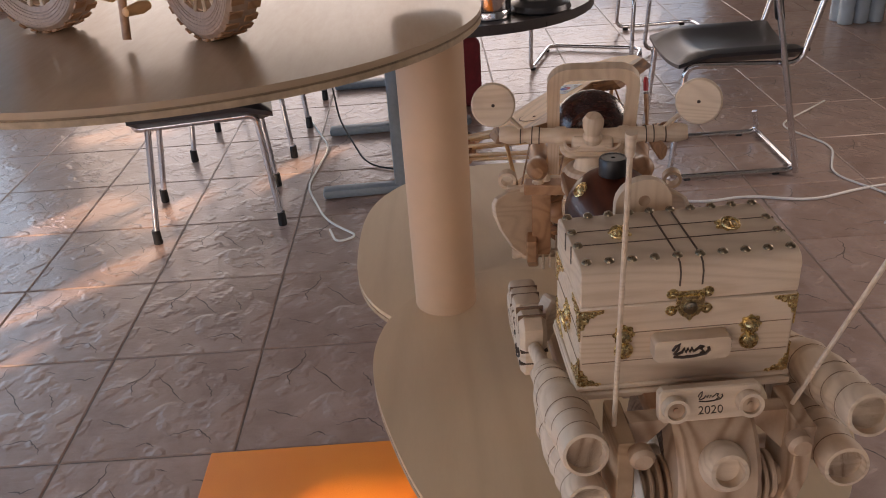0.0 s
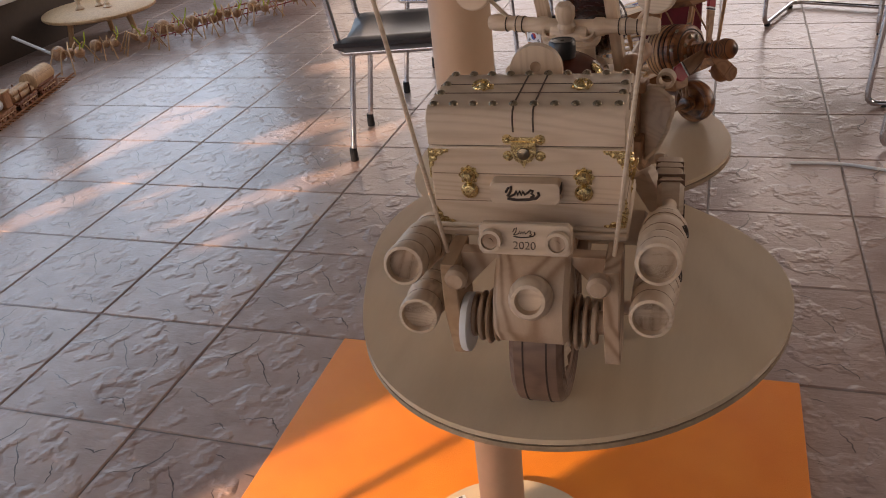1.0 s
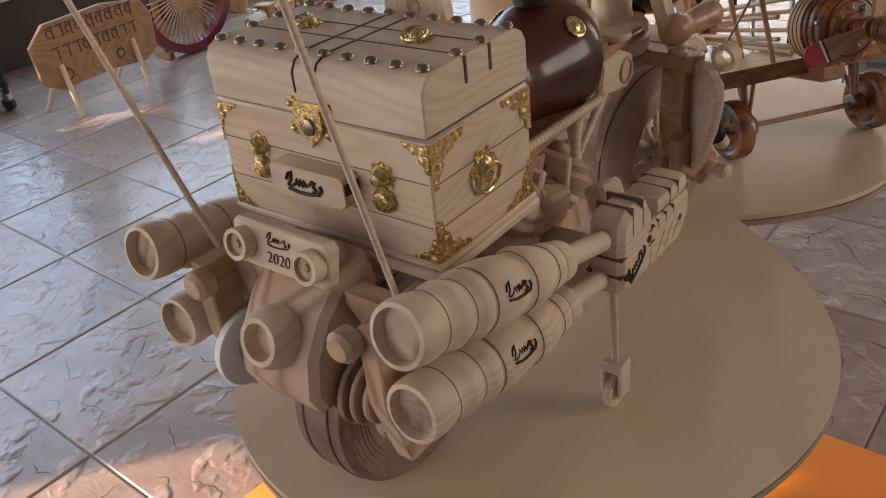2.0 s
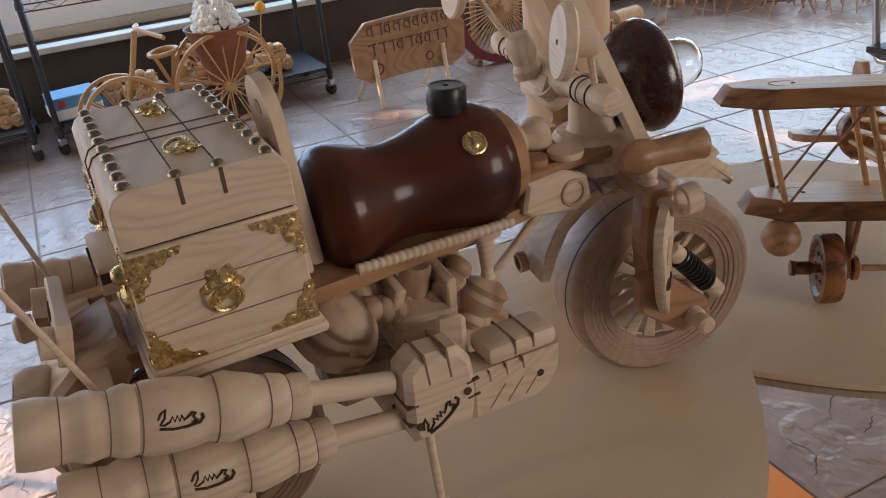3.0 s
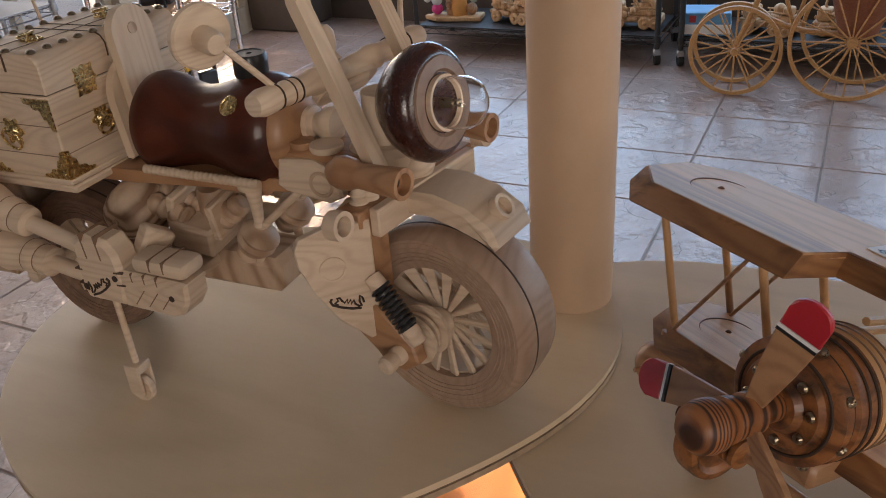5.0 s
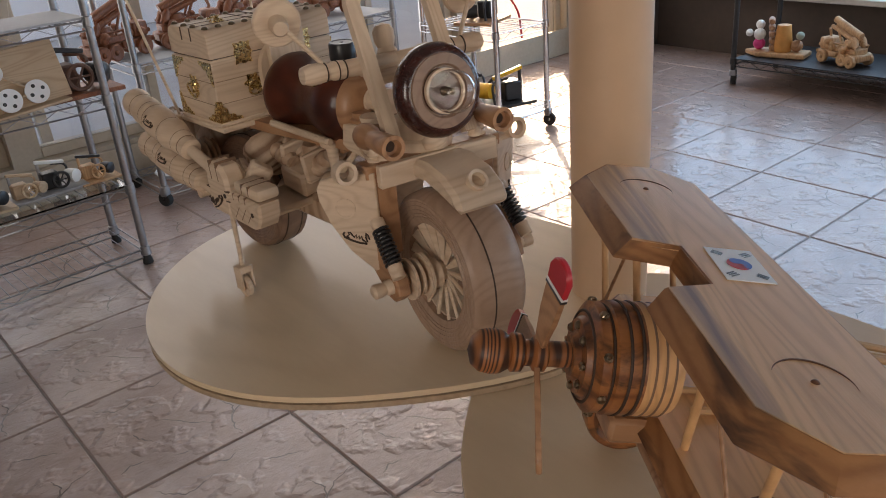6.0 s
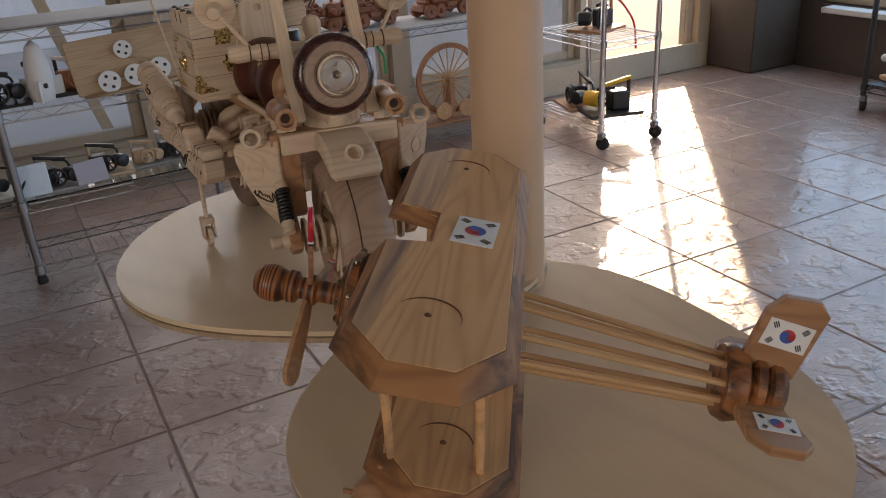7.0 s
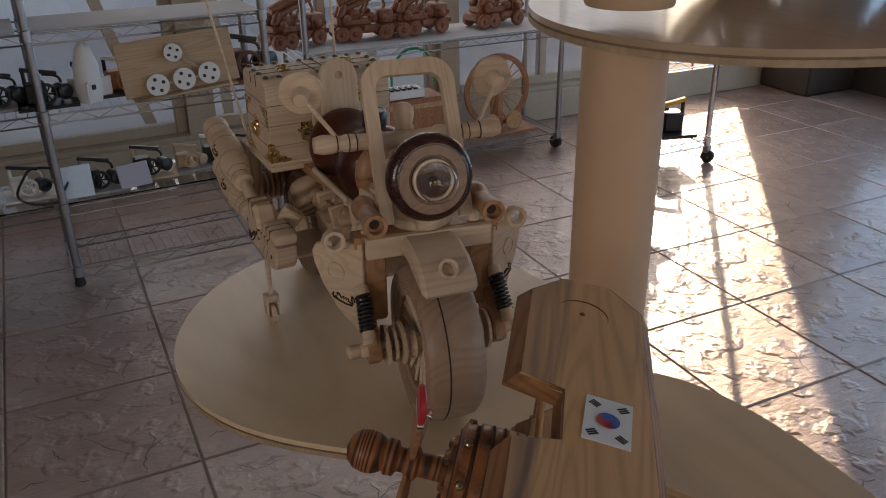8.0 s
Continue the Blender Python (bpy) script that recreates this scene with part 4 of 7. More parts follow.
for s in (-1, 1):
    sp("fork_post", plate(B(), [(0.008, 0.166), (0.024, 0.166), (0.024, 0.094), (0.016, 0.088), (0.010, 0.104), (0.008, 0.128)], 0.020, side_plane(s * 0.050), 0.0015), TAN, label="tan fork board with bold grain")
    sp("lower_arm", plate(B(), [(0.000, 0.112), (0.016, 0.116), (0.054, 0.084), (0.058, 0.070), (0.046, 0.060), (0.034, 0.062), (0.002, 0.086)], 0.012, side_plane(s * 0.0600), 0.0015), TAN, label="tan lower fork arm")
    sp("arm_peg", lathe(B(), [(0, -0.004), (0.007, -0.004), (0.007, 0.004), (0.0055, 0.006), (0.0065, 0.010), (0.0065, 0.016), (0.004, 0.018), (0, 0.018)], M(s * 0.0665, 0.0430, 0.0745, 0, s * 90, 0), 20), PINE, label="pale turned axle peg")
    bm = B()
    for k, r in enumerate((0.020, 0.017, 0.019)):
        lathe(bm, [(0.006, 0), (r, 0), (r, 0.0028), (0.006, 0.0028)], M(s * (0.032 + 0.0075 * k), 0.0425, 0.0755, 0, s * 90, 0), 28, closed=True)
    sp("hub_disc", bm, PINE)
    # shock absorber: coil, rod and pale ends
    a, b = Vector((s * 0.0640, 0.029, 0.125)), Vector((s * 0.0660, 0.057, 0.094))
    mm = aim(a, b)
    h = (b - a).length
    n = 120
    sh = sp("spring", tube(B(), [mm @ Vector((0.0068 * math.cos(2 * math.pi * 9 * k / n), 0.0068 * math.sin(2 * math.pi * 9 * k / n), 0.002 + (h - 0.008) * k / n)) for k in range(n + 1)], 0.0013, 6), BLACK, label="black coil spring")
    sp("spring_core", lathe(B(), [(0, 0.002), (0.0045, 0.002), (0.0045, h - 0.004), (0, h - 0.004)], mm, 14), BLACK, sh)
    sp("spring_end", lathe(B(), [(0, -0.008), (0.006, -0.007), (0.0065, 0.002), (0, 0.002)], mm, 16), PINE, sh)
    sp("spring_end", lathe(B(), [(0, h - 0.006), (0.0065, h - 0.006), (0.006, h + 0.006), (0, h + 0.007)], mm, 16), PINE, sh)
    # leg shield
    m = M(s * 0.060, 0.024, 0) @ M(0, 0, 0, 0, 0, -38 * s) @ Matrix(((s, 0, 0, 0), (0, 0, 1, 0), (0, 1, 0, 0), (0, 0, 0, 1)))
    outl = [(0.0, 0.084), (0.008, 0.082), (0.028, 0.102), (0.042, 0.128), (0.050, 0.148), (0.051, 0.160), (0.047, 0.167), (0.030, 0.172), (0.0, 0.172)]
    shd = sp("leg_shield", plate(B(), outl, 0.007, m, 0.001), PINE, label="pale pine leg shield with a burnt mark")
    sp("carved_disc", lathe(B(), [(0, 0), (0.009, 0), (0.009, 0.0012), (0.0075, 0.0012), (0.0075, 0.0006), (0, 0.0006)], m @ M(0.028, 0.142, 0.0033), 24), PINE_X, shd)
    q = m @ M(0.022, 0.116, 0.0038, 0, 0, 18)
    if s < 0:
        q = q @ Matrix.Diagonal((-1, 1, 1, 1))
    sp("maker_mark", mark(B(), 0.024, q, 0.0008), BURN_AND_SHADE, shd)
    # horn-shaped side lamp on pegs
    hz = 0.197
    hl = sp("side_lamp", lathe(B(), [(0, -0.008), (0.006, -0.007), (0.010, -0.002), (0.0115, 0.004), (0.011, 0.011), (0.0085, 0.017), (0.0085, 0.020), (0.0100, 0.046), (0.0108, 0.052), (0.0105, 0.053), (0.0072, 0.053), (0.0072, 0.046), (0, 0.045)], ahead(s * 0.0535, -0.002, hz, -3 + 4), 28), TAN, label="brown turned side lamp")
    # dark disc laid in the bore as its shade
    sp("lamp_bore", lathe(B(), [(0, 0), (0.0045, 0), (0.0045, 0.001), (0, 0.001)], ahead(s * 0.0535, -0.002, hz, 1) @ M(0, 0, 0.0452), 16), BURN_AND_SHADE, hl)
    sp("peg", lathe(B(), [(0.0035, 0), (0.0065, 0.001), (0.0065, 0.006), (0.004, 0.008), (0.006, 0.011), (0.004, 0.014), (0.004, 0.018)], M(s * 0.053, 0.012, 0.1725), 16), PINE, hl)
    sp("peg", lathe(B(), [(0.0035, 0), (0.006, 0.001), (0.006, 0.006), (0.004, 0.009), (0.004, 0.016)], M(s * 0.046, 0.016, 0.1775), 16), PINE, hl)
    sp("ring_peg", hollow(B(), 0.0098, 0.0066, 0.010, ahead(s * 0.086, 0.0165, 0.177, 6), 24), PINE, label="short pale ring")
    sp("ring_peg_arm", box(B(), (0.036, 0.008, 0.006), M(s * 0.068, 0.014, 0.1695), 0.001), PINE)
    # handlebar half
    barm = aim((0, -0.034, 0.246), (s * 0.090, -0.032, 0.249))
    sp("handlebar", lathe(B(), [(0.0075, 0.0), (0.0078, 0.024), (0.0092, 0.026), (0.0092, 0.034), (0.0078, 0.036), (0.0074, 0.048), (0.0082, 0.054), (0.0082, 0.060), (0.0070, 0.064), (0.0088, 0.074), (0.0090, 0.082), (0.0070, 0.089), (0, 0.090)], barm, 24), PINE_X, label="turned pale handlebar half")
    bm = B()
    for z in (0.050, 0.057, 0.068):
        hollow(bm, 0.0086, 0.006, 0.001, barm @ M(0, 0, z), 20)
    sp("burnt_ring", bm, BURN_AND_SHADE)
    # mirror
    MT = {1: -12, -1: 2}
    c = Vector((s * 0.092, -0.064, 0.290))
    mr = sp("mirror", lathe(B(), [(0, -0.004), (0.019, -0.004), (0.0205, -0.0025), (0.0205, 0.0015), (0.019, 0.003), (0, 0.003)], Matrix.Translation(c) @ M(0, 0, 0, 82, 0, MT[s]), 36), PINE_X, label="round pine mirror disc")
    sp("mirror_hub", lathe(B(), [(0, 0.003), (0.0080, 0.003), (0.0076, 0.016), (0.0060, 0.019), (0, 0.020)], Matrix.Translation(c) @ M(0, 0, 0, 82 - 180, 0, MT[s]), 18), PINE, mr)
    sp("mirror_rod", rod(B(), c + Vector((0, 0.015, -0.003)), (s * 0.066, -0.032, 0.252), 0.0022, None, 8), PINE, mr)
    sp("mirror_hole", lathe(B(), [(0, 0.003), (0.0016, 0.003), (0.0016, 0.0034), (0, 0.0034)], Matrix.Translation(c) @ M(0, 0, 0, 82, 0, MT[s]), 10), BURN_AND_SHADE, mr)
# bar clamp knob and gauges
sp("bar_clamp", box(B(), (0.040, 0.020, 0.016), M(0, -0.036, 0.240, -20, 0, 0), 0.004, 2), PINE)
sp("finial", lathe(B(), [(0.008, 0), (0.0095, 0.006), (0.0075, 0.010), (0.0095, 0.016), (0.0100, 0.024), (0.007, 0.029), (0, 0.031)], M(0, -0.046, 0.246, 14, 0, 0), 24), PINE_Z, label="turned pale finial")
gp = sp("gauge_plate", plate(B(), [*arc(-0.019, 0, 0.012, 90, 270, 10), *arc(0.019, 0, 0.012, -90, 90, 10)], 0.007, M(0, -0.034, 0.237, 48, 0, 0), 0.001), PINE_X, label="pale gauge plate")
for s in (-1, 1):
    sp("gauge", hollow(B(), 0.0088, 0.0066, 0.009, M(0, -0.034, 0.237, 48, 0, 0) @ M(s * 0.0185, 0, 0.003), 24), PINE, gp)
    sp("gauge_face", lathe(B(), [(0, 0), (0.0067, 0), (0.0067, 0.003), (0, 0.003)], M(0, -0.034, 0.237, 48, 0, 0) @ M(s * 0.0185, 0, 0.003), 20), TAN, gp)
# wind screen hoop
hm = M(0, 0.022, 0.186) @ M(0, 0, 0, 90 + 25.5, 0, 0)
oo = [(0.043, 0), (0.043, 0.112), *arc(0.021, 0.124, 0.022, 0, 90, 8), *arc(-0.021, 0.124, 0.022, 90, 180, 8), (-0.043, 0.112), (-0.043, 0)]
ii = [(-0.031, 0), (-0.031, 0.110), *arc(-0.019, 0.120, 0.012, 180, 90, 8), *arc(0.019, 0.120, 0.012, 90, 0, 8), (0.031, 0.110), (0.031, 0)]
hoop = B()
lo = [[hoop.verts.new((x, y, z)) for x, y in oo] for z in (-0.0045, 0.0045)]
li = [[hoop.verts.new((x, y, z)) for x, y in reversed(ii)] for z in (-0.0045, 0.0045)]
n = min(len(oo), len(ii))
for k in range(n - 1):
    hoop.faces.new((lo[1][k], lo[1][k + 1], li[1][k + 1], li[1][k]))
    hoop.faces.new((lo[0][k], li[0][k], li[0][k + 1], lo[0][k + 1]))
    hoop.faces.new((lo[0][k], lo[0][k + 1], lo[1][k + 1], lo[1][k]))
    hoop.faces.new((li[0][k], li[1][k], li[1][k + 1], li[0][k + 1]))
for k in (0, n - 1):
    hoop.faces.new((lo[0][k], lo[1][k], li[1][k], li[0][k]))
bmesh.ops.transform(hoop, matrix=hm, verts=hoop.verts)
sp("screen_hoop", hoop, PINE_Z, label="pale pine wind screen hoop")
# head lamp
lm = ahead(0.001, 0.030, 0.231, 8)
hl = sp("head_lamp", lathe(B(), [(0, -0.028), (0.012, -0.026), (0.024, -0.019), (0.033, -0.009), (0.0385, 0.002), (0.0390, 0.009), (0.0365, 0.015), (0.0325, 0.018), (0.030, 0.018)], lm, 64), LAMP_WOOD, label="lacquered dark wood head lamp bowl")
sp("lamp_ring", lathe(B(), [(0.0312, 0.0165), (0.030, 0.0195), (0.022, 0.0200), (0.0205, 0.0180), (0.0195, 0.0180), (0.0, 0.0175)], lm, 48), LAMP_FACE, hl, "brown wooden lamp ring")
sp("bulb_seat", hollow(B(), 0.0185, 0.0165, 0.004, lm @ M(0, 0, 0.0178), 40), PINE, hl)
gb = B()
lathe(gb, [(0.0163, 0.018), (0.0166, 0.022), (0.0175, 0.030), (0.0168, 0.038), (0.0140, 0.044), (0.0090, 0.048), (0.0, 0.0495)], lm, 40)
gb2 = sp("bulb", gb, BULB, hl, "clear glass globe")
sol = gb2.modifiers.new("wall", "SOLIDIFY")
sol.thickness = 0.0007
gb2.visible_shadow = False
sp("filament_post", lathe(B(), [(0, 0.018), (0.004, 0.018), (0.003, 0.026), (0.0015, 0.028), (0.0028, 0.031), (0, 0.033)], lm, 14), STUD, hl)
sp("lamp_neck", lathe(B(), [(0.011, 0.0), (0.013, 0.006), (0.010, 0.012), (0.012, 0.018)], M(0.0, 0.022, 0.180), 20), PINE)
# front mudguard: bent board with a ring, and a strip behind
prof = [(-0.006, 0.168), (0.020, 0.176), (0.050, 0.178), (0.075, 0.173), (0.094, 0.162), (0.100, 0.150), (0.096, 0.146), (0.086, 0.154), (0.070, 0.163), (0.050, 0.167), (0.020, 0.166), (-0.004, 0.160)]
fd = sp("front_mudguard", plate(B(), prof, 0.050, side_plane(0.002), 0.004), PINE_X, label="bent pale pine mudguard with bold grain")
sp("ring_boss", hollow(B(), 0.0088, 0.0062, 0.007, ahead(0.002, 0.087, 0.1655, 38), 24), PINE, fd)
strip = [(-0.010, 0.168), (-0.026, 0.160), (-0.040, 0.146), (-0.050, 0.126), (-0.054, 0.104), (-0.047, 0.103), (-0.042, 0.124), (-0.033, 0.141), (-0.021, 0.152), (-0.006, 0.160)]
sg = sp("rear_strip", plate(B(), strip, 0.046, side_plane(0.002), 0.001), PINE, label="curved pine strip behind the wheel")
sp("ring_boss", hollow(B(), 0.0078, 0.0056, 0.006, ahead(0.002, -0.0565, 0.112, -5, 180), 24), TAN, sg)

# ---- the chest on the rack ----
CH = M(-0.002, -0.1305, 0.1697)
chest = thing("wooden_chest", "pale pine treasure chest with brass corners and studded lid", "chest", BIKE @ CH)
W2, D2, HB, HT = 0.0735, 0.0425, 0.068, 0.098


def rounded(w, d, r, n=5):
    return [*arc(w - r, d - r, r, 0, 90, n), *arc(-w + r, d - r, r, 90, 180, n), *arc(-w + r, -d + r, r, 180, 270, n), *arc(w - r, -d + r, r, 270, 360, n)]


part("body", box(B(), (2 * W2, 2 * D2, HB), M(0, 0, HB / 2), 0.0012), PINE_X, chest)
part("plinth", box(B(), (2 * W2 + 0.004, 2 * D2 + 0.004, 0.004), M(0, 0, 0.002), 0.001), PINE_X, chest)
bm = B()
sec = [(-D2, HB + 0.0012), (D2, HB + 0.0012), (D2, HT - 0.008), (D2 - 0.003, HT - 0.003), (D2 - 0.009, HT), (-D2 + 0.009, HT), (-D2 + 0.003, HT - 0.003), (-D2, HT - 0.008)]
plate(bm, sec, 2 * W2, Matrix(((0, 0, 1, 0), (1, 0, 0, 0), (0, 1, 0, 0), (0, 0, 0, 1))), 0.0008)
lid = part("lid", bm, PINE_X, chest, "pine lid with rounded long edges")
# dark sheet between body and lid, painted as the gap's shade
bm = box(B(), (2 * W2 - 0.004, 2 * D2 - 0.004, 0.0014), M(0, 0, HB + 0.0006))
part("lid_gap", bm, BURN_AND_SHADE, chest)
bm = B()
for s in (-1, 1):
    for z in (0.022, 0.045):
        box(bm, (0.0004, 2 * D2 - 0.004, 0.0006), M(s * (W2 + 0.0001), 0, z))
        box(bm, (2 * W2 - 0.004, 0.0004, 0.0005), M(0, s * (D2 + 0.0001), z + 0.001))
part("board_joint", bm, SCORCH_AND_SHADE, chest)
bm = B()
for x in (-0.0075, 0.0075):
    box(bm, (0.0012, 2 * D2 - 0.018, 0.0008), M(x, 0, HT + 0.0001))
    for s in (-1, 1):
        tube(bm, [(x, s * (D2 - 0.009), HT + 0.0001), (x, s * (D2 - 0.003), HT - 0.0028), (x, s * D2, HT - 0.008), (x, s * D2, HB + 0.012)], 0.0007, 5)
for y in (-0.010, 0.010):
    box(bm, (2 * W2 - 0.006, 0.0007, 0.0006), M(0, y, HT + 0.0001))
    for s in (-1, 1):
        box(bm, (0.0008, 0.0018, 0.013), M(s * (W2 + 0.0001), y, HT - 0.0066))
part("burnt_line", bm, SOFT_BURN_AND_SHADE, lid)
SPROF = [(0, 0.0026), (0.0018, 0.0023), (0.0031, 0.0013), (0.0036, 0.0), (0.0030, -0.0006)]
stud = mesh_of(lathe(B(), SPROF[::-1], None, 10), "stud", STUD)
spots = [(-0.068 + 0.0151 * k, sy * 0.0335) for k in range(10) for sy in (-1, 1)] + [(s * 0.069, y) for s in (-1, 1) for y in (-0.010, 0.010)]
for x, y in spots:
    ob = new("stud", stud)
    ob.parent = lid
    ob.location = (x, y, HT + 0.0003)


def filigree(bm, m, w, h):
    """An openwork brass corner: lobes, beads and a bar along each edge."""
    bl = [(0, 0), (w, 0), (w * 0.95, h * 0.16), (w * 0.72, h * 0.2), (w * 0.62, h * 0.34), (w * 0.40, h * 0.36), (w * 0.34, h * 0.62), (w * 0.2, h * 0.72), (w * 0.16, h * 0.95), (0, h)]
    plate(bm, bl, 0.0008, m @ M(0, 0, 0.0004))
    for u, v, r in ((0.2, 0.2, 0.0028), (0.8, 0.1, 0.0016), (0.1, 0.82, 0.0016), (0.52, 0.24, 0.0022), (0.24, 0.52, 0.0022)):
        lathe(bm, [(r, 0.0004), (r * 0.8, 0.0012), (0, 0.0017)], m @ M(u * w, v * h, 0), 10)


def face_pose(side):
    """Poses on the chest's faces: x right, y up, z outward, from the face's lower middle."""
    return {"rear": Matrix(((1, 0, 0, 0), (0, 0, -1, -D2), (0, 1, 0, 0), (0, 0, 0, 1))),
            "front": Matrix(((-1, 0, 0, 0), (0, 0, 1, D2), (0, 1, 0, 0), (0, 0, 0, 1))),
            "right": Matrix(((0, 0, 1, W2), (1, 0, 0, 0), (0, 1, 0, 0), (0, 0, 0, 1))),
            "left": Matrix(((0, 0, -1, -W2), (-1, 0, 0, 0), (0, 1, 0, 0), (0, 0, 0, 1)))}[side]


for side, hw in (("rear", W2), ("front", W2), ("right", D2), ("left", D2)):
    f = face_pose(side)
    for sx in (-1, 1):
        for top in (0, 1):
            if side == "front" and top:
                continue
            m = f @ Matrix.Translation((sx * hw, HB - 0.002 if top else 0.003, 0)) @ Matrix.Diagonal((-sx, -1 if top else 1, 1, 1))
            bm = B()
            k = 0.62 if side == "rear" else 1.0
            filigree(bm, m, 0.026 * k, 0.024 * k)
            part("brass_corner", bm, GOLD, chest, "pressed brass filigree corner")


def ring_pull(m, s=1.0, parent=None):
    """A brass rosette with a hanging ring."""
    bm = B()
    out = []
    for k in range(36):
        a = 2 * math.pi * k / 36
        r = 0.0095 * s * (1 + 0.22 * math.cos(6 * a))
        out.append((r * math.cos(a), r * math.sin(a)))
    plate(bm, out, 0.001, m @ M(0, 0.002, 0.0005))
    lathe(bm, [(0.006 * s, 0.0008), (0.005 * s, 0.0026), (0.0025 * s, 0.0042), (0, 0.0046)], m @ M(0, 0.002, 0), 18)
    for k in range(5):
        ball(bm, m @ Vector((0.0085 * s * math.cos(1.256 * k + 0.5), 0.002 + 0.0085 * s * math.sin(1.256 * k + 0.5), 0.0012)), 0.0013, None, 8)
    rs = part("ring_pull", bm, GOLD, parent, "brass rosette with a hanging ring")
    part("pull_ring", ring(B(), 0.0082 * s, 0.0011, m @ M(0, -0.0035 * s, 0.004, 14, 0, 0), 28, 7), GOLD, rs)
    return rs


ring_pull(face_pose("right") @ M(-0.002, 0.037, 0), 1.0, chest)
ring_pull(face_pose("left") @ M(0.002, 0.037, 0), 1.0, chest)
ring_pull(face_pose("front") @ M(-0.030, 0.036, 0), 0.9, chest)
ring_pull(face_pose("front") @ M(0.030, 0.036, 0), 0.9, chest)
for s in (-1, 1):
    ring_pull(M(s * 0.038, 0, HT + 0.0003, 0, 0, 20 * s), 0.72, lid)
    f = face_pose("rear") @ M(s * 0.0435, 0.043, 0)
    bm = B()
    out = [(0.0072 * (1 + 0.12 * math.cos(8 * a)) * math.cos(a), 0.0072 * (1 + 0.12 * math.cos(8 * a)) * math.sin(a)) for a in (2 * math.pi * k / 40 for k in range(40))]
    plate(bm, out, 0.001, f @ M(0, 0.002, 0.0005))
    lathe(bm, [(0.0055, 0.001), (0.005, 0.004), (0.003, 0.0065), (0, 0.007)], f @ M(0, 0.002, 0), 20)
    hk = part("knocker", bm, GOLD, chest, "round brass knocker boss")
    bm = B()
    lathe(bm, [(0.0065, 0.0), (0.0068, 0.002), (0.005, 0.0045), (0, 0.0055)], f @ M(0, -0.0105, 0), 20)
    part("knocker_drop", bm, GOLD, hk)
    hm = face_pose("front") @ M(s * 0.036, HB + 0.002, 0)
    bm = B()
    for yy in (-0.006, 0.006):
        plate(bm, [(-0.010, -0.005), (-0.004, -0.004), (0, -0.0055), (0.004, -0.004), (0.010, -0.005), (0.0085, 0), (0.010, 0.005), (0.004, 0.004), (0, 0.0055), (-0.004, 0.004), (-0.010, 0.005), (-0.0085, 0)], 0.0008, hm @ M(0, yy, 0.0005))
        for x in (-0.007, 0, 0.007):
            ball(bm, hm @ Vector((x, yy, 0.0012)), 0.0012, None, 8)
    rod(bm, hm @ Vector((-0.010, 0, 0.0014)), hm @ Vector((0.010, 0, 0.0014)), 0.0013)
    part("hinge", bm, GOLD, chest, "ornate brass hinge")
f = face_pose("rear") @ M(0, HB, 0)
bm = B()
plate(bm, [(-0.014, 0.004), (0.014, 0.004), (0.012, 0.008), (-0.012, 0.008)], 0.001, f @ M(0, 0, 0.001))
plate(bm, [(-0.009, 0.005), (0.009, 0.005), (0.0095, -0.004), (0.006, -0.010), (0.002, -0.012), (0, -0.0155), (-0.002, -0.012), (-0.006, -0.010), (-0.0095, -0.004)], 0.0022, f @ M(0, 0, 0.0016))
for x, y in ((-0.012, 0.006), (0.012, 0.006), (-0.012, -0.007), (0.012, -0.007)):
    ball(bm, f @ Vector((x, y, 0.001)), 0.002, None, 10)
    lathe(bm, [(0.0042, 0), (0.0038, 0.0008), (0, 0.001)], f @ M(x, y, 0), 10)
lock = part("lock", bm, GOLD, chest, "shield-shaped brass lock")
lathe_bm = lathe(B(), [(0.005, 0.0026), (0.0045, 0.004), (0.002, 0.0048), (0, 0.005)], f @ M(0, -0.004, 0), 16)
part("lock_boss", lathe_bm, STUD, lock)
nm = part("name_board", plate(B(), rounded(0.026, 0.0085, 0.003), 0.012, face_pose("rear") @ M(0.001, 0.036, 0.006), 0.0008), PINE_X, chest, "rounded pine name board with a burnt mark")
part("maker_mark", mark(B(), 0.026, face_pose("rear") @ M(0.000, 0.0365, 0.0124), 0.0010), BURN_AND_SHADE, nm)
part("slot", box(B(), (0.0008, 0.006, 0.010), face_pose("rear") @ M(0.0272, 0.038, 0.006)), BURN_AND_SHADE, nm)

# ---- the biplane on the lower shelf ----
PL = Matrix(((-0.577, 0.817, 0, 1.100), (-0.817, -0.577, 0, -0.345), (0, 0, 1, 0.841), (0, 0, 0, 1))) @ M(0, 0, 0, 11.2, 0, 0)
plane = thing("model_biplane", "scorched pine model biplane with red-tipped propeller standing on plywood", "model biplane", PL)


def wing_outline(half, chord, cut, notch):
    f, r = chord / 2, -chord / 2
    out = [(-half + cut, r), (half - cut, r), (half, r + cut * 0.8), (half, f - cut * 0.8), (half - cut, f)]
    if notch:
        out += [(0.030, f), (0.024, f - 0.030), (-0.028, f - 0.030), (-0.034, f)]
    out += [(-half + cut, f), (-half, f - cut * 0.8), (-half, r + cut * 0.8)]
    return out


